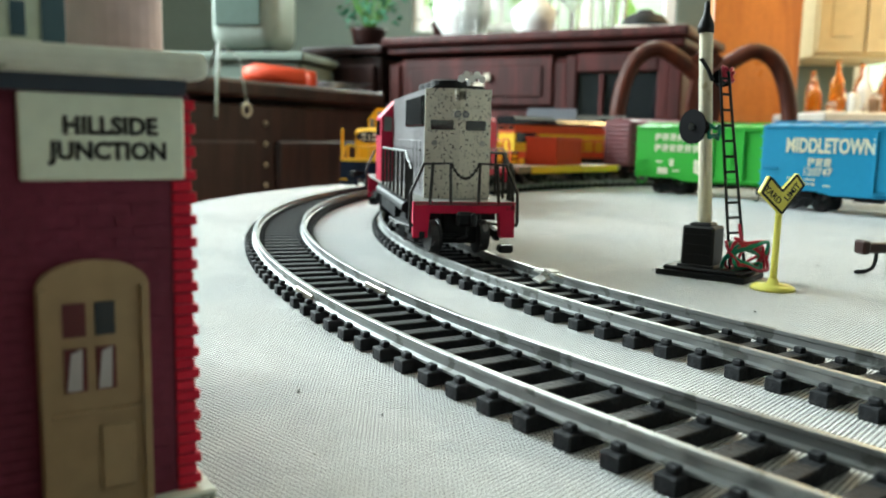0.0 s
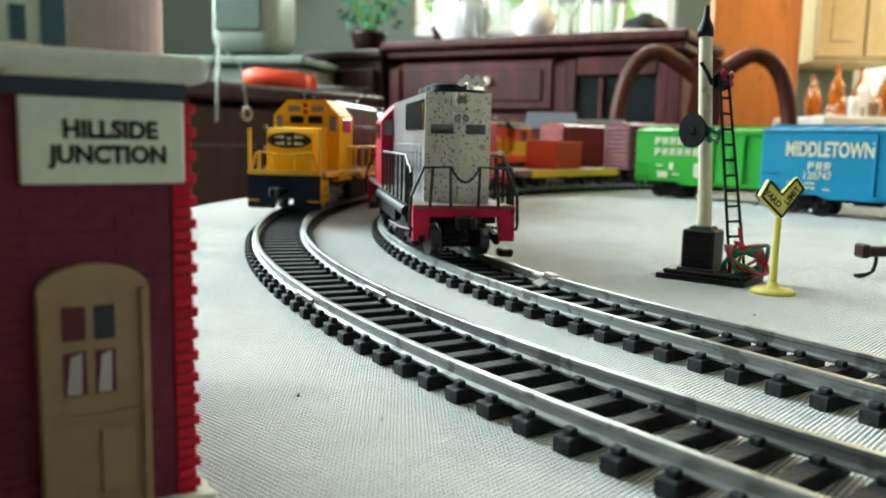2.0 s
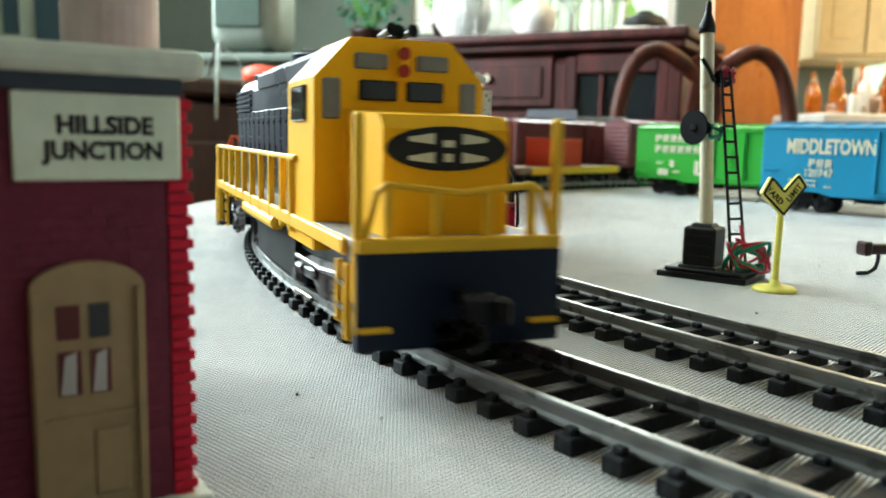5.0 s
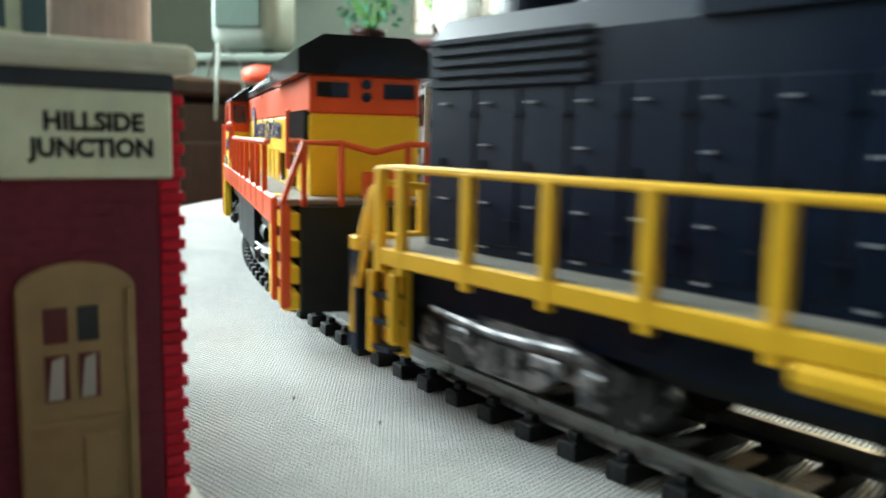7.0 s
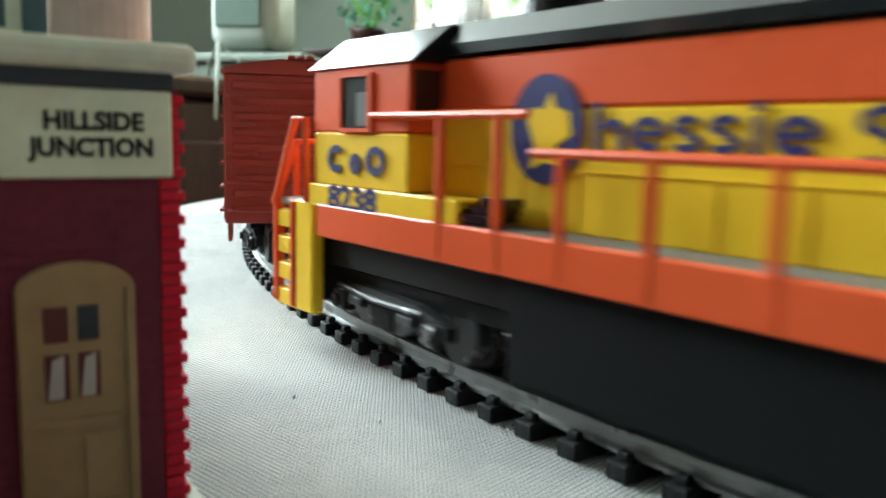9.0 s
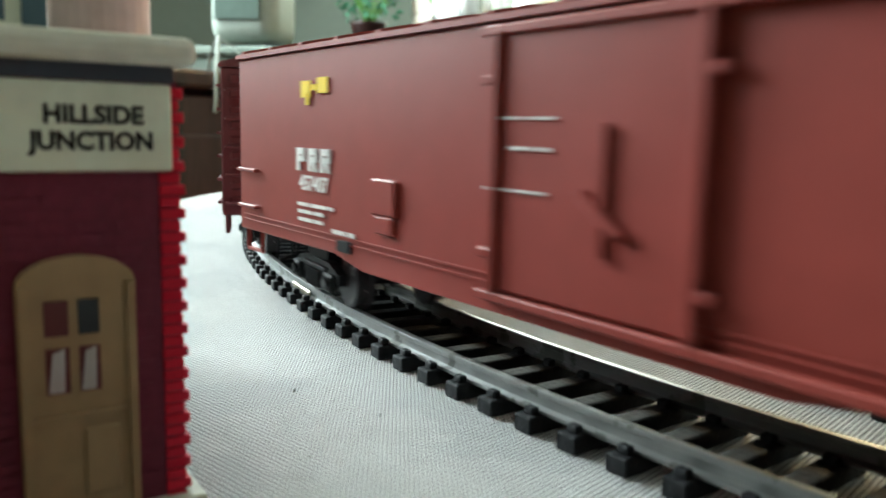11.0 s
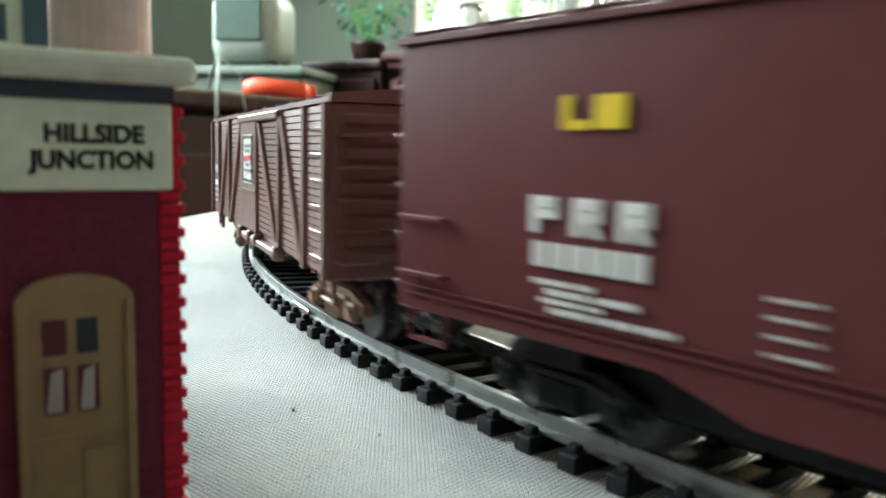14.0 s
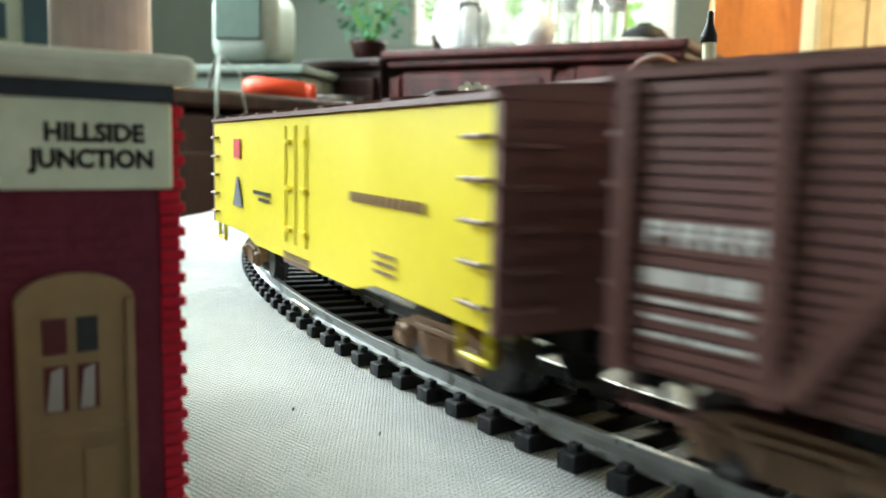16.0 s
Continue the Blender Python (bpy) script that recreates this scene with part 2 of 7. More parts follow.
def add_tube(bm, path, r, n=8, caps=True):
    """A round bar along the points of path; r is a radius or one for each point."""
    path = [Vector(p) for p in path]
    rings = []
    for i, p in enumerate(path):
        d = (path[min(i + 1, len(path) - 1)] - path[max(i - 1, 0)]).normalized()
        u = d.orthogonal().normalized() if i == 0 else (u - d * u.dot(d)).normalized()
        w = d.cross(u)
        q = r[i] if isinstance(r, (list, tuple)) else r
        rings.append([bm.verts.new(p + q * (math.cos(k * math.tau / n) * u + math.sin(k * math.tau / n) * w)) for k in range(n)])
    for a, b in zip(rings, rings[1:]):
        for k in range(n):
            bm.faces.new((a[k], a[(k + 1) % n], b[(k + 1) % n], b[k]))
    if caps:
        bm.faces.new(rings[0][::-1])
        bm.faces.new(rings[-1])


def add_cyl(bm, a, b, r, n=16):
    add_tube(bm, [a, b], r, n)


def add_lathe(bm, prof, c=(0, 0, 0), n=24, closed=True):
    """Turn the profile [(radius, height)] about the upright axis through c."""
    rings = [[bm.verts.new((c[0] + r * math.cos(k * math.tau / n), c[1] + r * math.sin(k * math.tau / n), c[2] + z)) for k in range(n)] for r, z in prof]
    for a, b in zip(rings, rings[1:]):
        for k in range(n):
            bm.faces.new((a[k], a[(k + 1) % n], b[(k + 1) % n], b[k]))
    if closed:
        bm.faces.new(rings[0][::-1])
        bm.faces.new(rings[-1])


def BM():
    return bmesh.new()


def box_part(name, c, s, mat, parent=None, bevel=0.0, label="", seg=1):
    bm = BM()
    add_box(bm, c, s, bevel, seg)
    return part(name, bm, mat, parent, label)


def loop_point(s, side=0.0, which=1):
    """Place and heading at arc length s along a loop's middle; 0 is where the near straight begins. side: metres outwards."""
    R, cx, cy, th = (R1, C1X, C1Y, TH1) if which == 1 else (R2, C2X, C2Y, TH2)
    u = Vector((-math.sin(th), math.cos(th)))
    half = math.pi * R
    total = 2 * half + 2 * STRAIGHT
    s = (s + half) % total - half
    if s < 0:
        a, o = th + s / R, Vector((cx, cy))
    elif s < STRAIGHT:
        a, o = th, Vector((cx, cy)) + u * s
    elif s < STRAIGHT + half:
        a, o = th + (s - STRAIGHT) / R, Vector((cx, cy)) + u * STRAIGHT
    else:
        a, o = th + math.pi, Vector((cx, cy)) + u * (STRAIGHT - (s - STRAIGHT - half))
    p = o + (R + side) * Vector((math.cos(a), math.sin(a)))
    return p.x, p.y, a + math.pi / 2

# ---- room shell ----
X0, X1, Y0, Y1, ZC = -1.9, 2.9, -3.6, 3.5, 2.6


def structure(name, bm, mat, label, category):
    return tagged(part(name, bm, mat), label, category, kind="structure")


bm = BM()
add_box(bm, ((X0 + X1) / 2, (Y0 + Y1) / 2, -0.05), (X1 - X0 + 0.4, Y1 - Y0 + 0.4, 0.1))
structure("floor", bm, FLOORWOOD, "brown wooden floor of the dining room", "floor")
bm = BM()
add_box(bm, ((X0 + X1) / 2, (Y0 + Y1) / 2, ZC + 0.05), (X1 - X0 + 0.4, Y1 - Y0 + 0.4, 0.1))
structure("ceiling", bm, CEILPAINT, "plain white ceiling of the dining room", "ceiling")


def wall_with_hole(name, lo, hi, axis, holes, label, mat=WALLPAINT):
    """A wall 0.1 thick along axis 0 (x) or 1 (y) at lo..hi, with rectangular openings (a0, a1, z0, z1)."""
    bm = BM()
    fixed = lo[1 - axis]
    a, b = lo[axis], hi[axis]

    def slab(p, q, z0, z1):
        if q - p < 1e-4 or z1 - z0 < 1e-4:
            return
        c, s = [0, 0, (z0 + z1) / 2], [0.1, 0.1, z1 - z0]
        c[axis], s[axis], c[1 - axis] = (p + q) / 2, q - p, fixed
        add_box(bm, c, s)
    for h0, h1, z0, z1 in holes:
        slab(a, h0, 0, ZC)
        slab(h0, h1, 0, z0)
        slab(h0, h1, z1, ZC)
        a = h1
    slab(a, b, 0, ZC)
    return structure(name, bm, mat, label, "wall")


wall_with_hole("wall_north", (X0, Y1 + 0.05), (X1, Y1 + 0.05), 0, [(-0.15, 0.95, 1.22, 2.3), (1.7, 2.5, 0.98, 2.2)], "sage green wall with two bright windows")
wall_with_hole("wall_west", (X0 - 0.05, Y0), (X0 - 0.05, Y1), 1, [(0.8, 2.9, 1.2, 2.5)], "sage green wall with a wide window")
# unseen wall, made pale to bounce light onto the station front
wall_with_hole("wall_east", (X1 + 0.05, Y0), (X1 + 0.05, Y1), 1, [], "plain unseen wall, pale to bounce light", CEILPAINT)
wall_with_hole("wall_south", (X0, Y0 - 0.05), (X1, Y0 - 0.05), 0, [], "plain unseen wall behind the table, dark to limit bounce", BACKWALL)


def window_unit(name, axis, fixed, a, b, z0, z1, label, bars=2):
    w = thing(name, (0, 0, 0), label, "window", kind="structure")

    def bar(nm, p0, p1, q0, q1):
        c, s = [0, 0, (q0 + q1) / 2], [0.06, 0.06, q1 - q0]
        c[axis], s[axis], c[1 - axis] = (p0 + p1) / 2, p1 - p0, fixed
        box_part(nm, c, s, PORCELAIN, w, 0.006)
    bar("window_frame", a, b, z0, z0 + 0.05)
    bar("window_frame", a, b, z1 - 0.05, z1)
    bar("window_frame", a, a + 0.05, z0 + 0.05, z1 - 0.05)
    bar("window_frame", b - 0.05, b, z0 + 0.05, z1 - 0.05)
    for i in range(1, bars):
        p = a + (b - a) * i / bars
        bar("glazing_bar", p - 0.015, p + 0.015, z0 + 0.05, z1 - 0.05)
    return w


window_unit("window_1", 0, Y1 + 0.05, -0.15, 0.95, 1.22, 2.3, "white framed window with garden light behind", 3)
window_unit("window_2", 0, Y1 + 0.05, 1.7, 2.5, 0.98, 2.2, "white framed kitchen window in bright daylight", 2)
window_unit("window_3", 1, X0 - 0.05, 0.8, 2.9, 1.2, 2.5, "wide white framed window at the table's side", 3)
bm = BM()
add_box(bm, (0.6, 5.2, 1.6), (9.0, 0.05, 5.0))
structure("backdrop", bm, OUTSIDE, "bright green garden outside the windows", "garden")

# ---- table and cloth ----
def stadium(r, n=64):
    u = Vector((-math.sin(TH1), math.cos(TH1)))
    pts = []
    for k, base in ((-1, Vector((C1X, C1Y))), (0, Vector((C1X, C1Y)) + u * STRAIGHT)):
        for i in range(n + 1):
            a = TH1 + k * math.pi + math.pi * i / n
            pts.append(base + r * Vector((math.cos(a), math.sin(a))))
    return [(p.x, p.y) for p in pts]


table = thing("dining_table", (0, 0, 0), "oval wooden dining table under a white cloth", "table")
bm = BM()
add_prism(bm, stadium(0.515), 2, TZ - 0.035, TZ - 0.004)
part("tabletop", bm, DARKWOOD, table)
bm = BM()
add_prism(bm, stadium(0.42), 2, TZ - 0.12, TZ - 0.036)
part("apron", bm, DARKWOOD, table)
TU = Vector((-math.sin(TH1), math.cos(TH1)))
TV = Vector((-TU.y, TU.x))
for a, b in ((-0.15, -0.25), (-0.15, 0.25), (0.61, -0.25), (0.61, 0.25)):
    p = Vector((C1X, C1Y)) + TU * a + TV * b
    bm = BM()
    add_lathe(bm, [(0.025, 0.0), (0.03, 0.05), (0.022, 0.12), (0.036, 0.4), (0.03, 0.6), (0.038, TZ - 0.121)], (p.x, p.y, 0))
    part("leg", bm, DARKWOOD, table, smooth=True)
bm = BM()
rings = []
for r, z in ((0.517, -0.16), (0.532, -0.1), (0.534, -0.03), (0.531, -0.006), (0.525, 0.0)):
    ring = []
    for i, (x, y) in enumerate(stadium(r)):
        k = 0.012 * math.sin(i * 0.9) * max(0.0, -z - 0.02) / 0.14
        ring.append(bm.verts.new((x + k * 0.7, y + k, TZ + z)))
    rings.append(ring)
for a, b in zip(rings, rings[1:]):
    for k in range(len(a)):
        bm.faces.new((a[k], a[(k + 1) % len(a)], b[(k + 1) % len(a)], b[k]))
bm.faces.new(rings[-1])
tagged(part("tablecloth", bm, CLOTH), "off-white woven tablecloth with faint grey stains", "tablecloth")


# ---- railway tracks ----
def tie_mesh(tw, tl):
    """One moulded sleeper with four spike blocks beside the two rails."""
    bm = BM()
    add_box(bm, (0, 0, 0.0011), (tw, tl, 0.0022), 0.0002)
    for side in (-1, 1):
        for d in (-0.0017, 0.0017):
            add_box(bm, (0, side * GAUGE / 2 + d * 1.15, 0.0027), (tw * 0.55, 0.0013, 0.001), 0.0002)
    return mesh_of("tie", bm, TIE)


def rail_mesh(which, side, s0, s1):
    """A rail with head, web and foot, swept along the loop."""
    prof = [(-0.0011, 0.0022), (-0.0011, 0.0026), (-0.0003, 0.0029), (-0.0003, 0.004), (-0.0006, 0.0042), (-0.0006, 0.0048), (-0.00045, 0.0049),
            (0.00045, 0.0049), (0.0006, 0.0048), (0.0006, 0.0042), (0.0003, 0.004), (0.0003, 0.0029), (0.0011, 0.0026), (0.0011, 0.0022)]
    bm = BM()
    prev = None
    n = int((s1 - s0) / 0.006)
    for i in range(n + 1):
        s = s0 + (s1 - s0) * i / n
        ring = []
        for d, z in prof:
            x, y, _ = loop_point(s, side * GAUGE / 2 + d, which)
            ring.append(bm.verts.new((x, y, TZ + z)))
        if prev:
            for k in range(len(ring)):
                bm.faces.new((prev[k], prev[(k + 1) % len(ring)], ring[(k + 1) % len(ring)], ring[k]))
        prev = ring
    return bm


def track(which, label, s0, s1, pitch, tl, joints):
    t = thing("railway_track", (0, 0, 0), label, "railway track", "railway tracks on the table")
    for side in (-1, 1):
        part("rail", rail_mesh(which, side, s0, s1), STEEL, t, "worn steel rail")
    me = tie_mesh(0.0031, tl)
    i = 0
    far = BM()
    for k in range(int((s1 - s0) / pitch)):
        s = s0 + k * pitch
        x, y, a = loop_point(s, 0, which)
        m = pose(x, y, TZ, 0, 0, math.degrees(a))
        if -1.25 < s < 0.3:
            share("tie", me, t, m)
        else:
            add_box(far, (0, 0, 0.0012), (0.003, tl, 0.0022), m=m)
    if far.verts:
        tagged(part("far_ties", far, TIE, t), kind="stuff")
    for s in joints:
        for side in (-1, 1):
            x, y, a = loop_point(s, side * GAUGE / 2 + side * 0.0009, which)
            bm = BM()
            add_box(bm, (0, 0, 0.0031), (0.0125, 0.0006, 0.0014), 0.0002, m=pose(x, y, TZ, 0, 0, math.degrees(a)))
            x, y, a = loop_point(s, side * GAUGE / 2 - side * 0.0009, which)
            add_box(bm, (0, 0, 0.0031), (0.0125, 0.0006, 0.0014), 0.0002, m=pose(x, y, TZ, 0, 0, math.degrees(a)))
            part("rail_joiner", bm, BRASS, t, "bright metal rail joiner")
    return t


HALF = math.pi * R1
track(1, "curved black plastic model track with worn steel rails", -HALF, HALF + 2 * STRAIGHT, 0.0075, 0.0236, (-0.118, -0.40))
track(2, "inner loop of black model track with steel rails", -math.pi * R2, math.pi * R2 + 2 * STRAIGHT, 0.0075, 0.0236, (-0.2,))


# ---- rolling stock: origin on the rail head in the middle, x forwards, the -y side faces outwards ----
def lettering(words, size, place, mat, parent, turn=0.0, face=-1, wide=1.0, name="lettering", lean=0.0, bold=0.018):
    """Raised letters on an upright face; face -1: on the -y side, +1: on the +y side; turn: further turn about z."""
    cu = bpy.data.curves.new(name, "FONT")
    cu.body, cu.size, cu.extrude, cu.align_x, cu.align_y = words, size, 0.00005, "CENTER", "CENTER"
    cu.shear, cu.resolution_u = lean, 3
    cu.offset = size * bold
    tmp = bpy.data.objects.new(name, cu)
    me = bpy.data.meshes.new_from_object(tmp)
    bpy.data.objects.remove(tmp)
    me.materials.clear()
    me.materials.append(mat)
    me.transform(Matrix.Diagonal((wide, 1, 1, 1)))
    ob = new(name, me)
    ob.parent = parent
    ob.matrix_basis = pose(*place, 90, 0, (0 if face < 0 else 180) + turn)
    return ob


def bars(sizes, mat, parent, name="marking"):
    """Thin raised prints (x, y, z, width, height) on the sides: marks that cannot be read; small rows are broken like words."""
    for x, y, z, w, h in sizes:
        bm = BM()
        if h <= 0.0017 and w >= 0.005:
            a, k = x - w / 2, 0
            while a < x + w / 2 - 0.0004:
                b = min(a + 0.0007 + 0.0005 * ((k * 7 + int(abs(z) * 1e5)) % 4), x + w / 2)
                add_box(bm, ((a + b) / 2, y, z), (b - a, 0.0002, h))
                a, k = b + 0.0004 + 0.0004 * (k % 3 == 2), k + 1
        else:
            add_box(bm, (x, y, z), (w, 0.0002, h))
        part(name, bm, mat, parent)


def wheelset(parent, x, r=0.0048):
    for side in (-1, 1):
        bm = BM()
        y = side * GAUGE / 2
        add_tube(bm, [(x, y - side * 0.0022, r), (x, y - side * 0.0016, r), (x, y - side * 0.0014, r), (x, y + side * 0.001, r)], [r + 0.0006, r + 0.0006, r, r - 0.0001], 20)
        part("wheel", bm, GREYMETAL, parent, smooth=False)
    bm = BM()
    add_cyl(bm, (x, -GAUGE / 2, r), (x, GAUGE / 2, r), 0.0009, 8)
    part("axle", bm, BLACK, parent)


def truck(parent, x, axles, base, mat, width=0.0235, label=""):
    """A bogie: two moulded side frames with springs and boxes, a bolster and its wheels."""
    bm = BM()
    for side in (-1, 1):
        y = side * width / 2
        L = base / 2 + 0.003
        add_prism(bm, [(-L, 0.0045), (-L, 0.0065), (-L * 0.55, 0.0082), (L * 0.55, 0.0082), (L, 0.0065), (L, 0.0045), (L * 0.5, 0.0046), (L * 0.3, 0.0026), (-L * 0.3, 0.0026), (-L * 0.5, 0.0046)], 1, y - 0.0009, y + 0.0009)
        for i in range(axles):
            ax = -base / 2 + base * i / (axles - 1)
            add_box(bm, (ax, y + side * 0.0012, 0.0048), (0.0034, 0.0016, 0.0034), 0.0004)
            add_cyl(bm, (ax, y + side * 0.002, 0.0048), (ax, y + side * 0.0026, 0.0048), 0.0011, 10)
        for k in range(-1, 2):
            add_cyl(bm, (k * 0.0024, y + side * 0.0012, 0.003), (k * 0.0024, y + side * 0.0012, 0.0062), 0.0009, 8)
        add_box(bm, (0, y + side * 0.001, 0.0068), (base * 0.7, 0.0012, 0.0009), 0.0002)
        if axles == 2 and base > 0.025:
            add_box(bm, (-base * 0.27, y + side * 0.0016, 0.0058), (0.005, 0.0012, 0.0016), 0.0003)
            add_box(bm, (base * 0.27, y + side * 0.0016, 0.0058), (0.005, 0.0012, 0.0016), 0.0003)
            add_tube(bm, [(-base * 0.45, y + side * 0.0024, 0.0078), (0, y + side * 0.0026, 0.0072), (base * 0.45, y + side * 0.0024, 0.0078)], 0.0004, 6)
    add_box(bm, (0, 0, 0.0068), (0.006, width, 0.0022))
    t = part("truck", bm, mat, parent, label)
    t.matrix_basis = pose(x, 0, 0)
    for i in range(axles):
        wheelset(t, -base / 2 + base * i / (axles - 1))
    return t


def coupler(parent, x, d):
    """A knuckle coupler on its shank; d is the way out."""
    bm = BM()
    add_box(bm, (x + d * 0.004, 0, 0.0085), (0.009, 0.0028, 0.0024), 0.0003)
    add_box(bm, (x + d * 0.0095, -0.0006, 0.0085), (0.0036, 0.0052, 0.0042), 0.0008)
    add_box(bm, (x + d * 0.0122, 0.0016, 0.0085), (0.0026, 0.0018, 0.004), 0.0006)
    add_tube(bm, [(x + d * 0.01, 0, 0.0066), (x + d * 0.0105, 0, 0.0035), (x + d * 0.0115, -0.003, 0.0026)], 0.0005, 6)
    return part("coupler", bm, BLACK, parent)


def handrail(parent, posts, mat, r=0.0006, flat=0.0011, drop=()):
    """Stanchions and a top rail through posts [(x, y, z0, z1)]; drop: further points at both ends."""
    for x, y, z0, z1 in posts:
        bm = BM()
        add_box(bm, (x, y, (z0 + z1) / 2), (flat, flat * 0.8, z1 - z0), 0.0002)
        part("stanchion", bm, mat, parent)
    bm = BM()
    add_tube(bm, [*drop[:1], *[(x, y, z1) for x, y, z0, z1 in posts], *drop[1:]], r, 8)
    part("handrail", bm, mat, parent)


def steps(parent, x, d, side, mat, inner, top=0.0135, bottom=0.0015):
    """A corner stairwell: a cheek plate with three dark treads."""
    bm = BM()
    y = side * 0.0152
    add_box(bm, (x - d * 0.0048, side * 0.0166, (top + bottom) / 2), (0.0012, 0.0012, top - bottom), 0.0002)
    add_box(bm, (x - d * 0.0098, side * 0.0164, (top + bottom) / 2 + 0.001), (0.0012, 0.0016, top - bottom - 0.002), 0.0002)
    add_box(bm, (x - d * 0.0073, side * 0.0142, (top + bottom) / 2), (0.006, 0.0008, top - bottom))
    st = part("steps", bm, mat, parent)
    for k in range(3):
        box_part("tread", (x - d * 0.0073, side * 0.0156, bottom + 0.001 + k * 0.0038), (0.0046, 0.003, 0.0007), inner, st)


def hood_details(hood, xs, w, z0, z1, mat):
    """Engine-room doors with hinges and latches along both hood sides."""
    for x in xs:
        for side in (-1, 1):
            bm = BM()
            y = side * (w / 2)
            add_box(bm, (x, y, (z0 + z1) / 2), (0.0074, 0.0004, z1 - z0), 0.00015)
            part("hood_door", bm, mat, hood)
            for z in (z0 + 0.003, z1 - 0.003):
                box_part("hinge", (x + 0.0031, y + side * 0.0003, z), (0.0014, 0.0005, 0.0005), mat, hood)
            box_part("door_handle", (x - 0.0027, y + side * 0.0003, (z0 + z1) / 2), (0.0005, 0.0005, 0.0016), mat, hood)


def louvres(name, parent, mat, x0, x1, y, z0, n, dz):
    bm = BM()
    for k in range(n):
        for side in (-1, 1):
            add_box(bm, ((x0 + x1) / 2, side * y, z0 + k * dz), (x1 - x0, 0.001, dz * 0.45))
    return part(name, bm, mat, parent)


def under_frame(e, L, mat=BLACK, w=0.022):
    bm = BM()
    add_box(bm, (0, 0, 0.0085), (L - 0.012, w, 0.0025))
    return part("underframe", bm, mat, e)


def add_arc(bm, cx, cz, rx, rz, t, a0, a1, y):
    """A flat curved stroke of width t on an upright face at y, from a0 to a1 degrees of an oval."""
    n = max(4, int(abs(a1 - a0) / 24))
    for k in range(n):
        p, q = radians(a0 + (a1 - a0) * k / n), radians(a0 + (a1 - a0) * (k + 1) / n)
        add_prism(bm, [(cx + rx * math.cos(p), cz + rz * math.sin(p)), (cx + rx * math.cos(q), cz + rz * math.sin(q)),
                       (cx + (rx - t) * math.cos(q), cz + (rz - t) * math.sin(q)), (cx + (rx - t) * math.cos(p), cz + (rz - t) * math.sin(p))], 1, y - 0.0001, y + 0.0001)


def fuel_tank(e, x0, x1, mat, w=0.029, top=0.0125):
    bm = BM()
    pts = [(-w / 2, top), (-w / 2, 0.0028), (-w / 2 + 0.0012, 0.0014), (w / 2 - 0.0012, 0.0014), (w / 2, 0.0028), (w / 2, top)]
    add_prism(bm, pts, 0, x0, x1)
    return part("fuel_tank", bm, mat, e)


def fan(e, x, z, r, mat):
    bm = BM()
    add_lathe(bm, [(r, 0), (r, 0.0022), (r - 0.0008, 0.0026), (r - 0.0012, 0.0016), (0.001, 0.0016)], (x, 0, z), 24)
    part("roof_fan", bm, mat, e)


# pale colour that paints the glints on the hood's door latches
LATCHGLINT = material("latch_glint", (0.5, 0.54, 0.6), 0.25, spec=0.5)
TANKGREY = material("tank_grey", (0.007, 0.0075, 0.009), 0.55, spec=0.12)


def stretch(e, names, z0, k):
    """Make the named parts of e, with what sits on them, k times as tall above z0."""
    m = Matrix.Translation((0, 0, z0)) @ Matrix.Diagonal((1, 1, k, 1)) @ Matrix.Translation((0, 0, -z0))
    for p in e.children:
        if p.name.split(".")[0] in names:
            for o in (p, *p.children_recursive):
                o.data.transform(m)


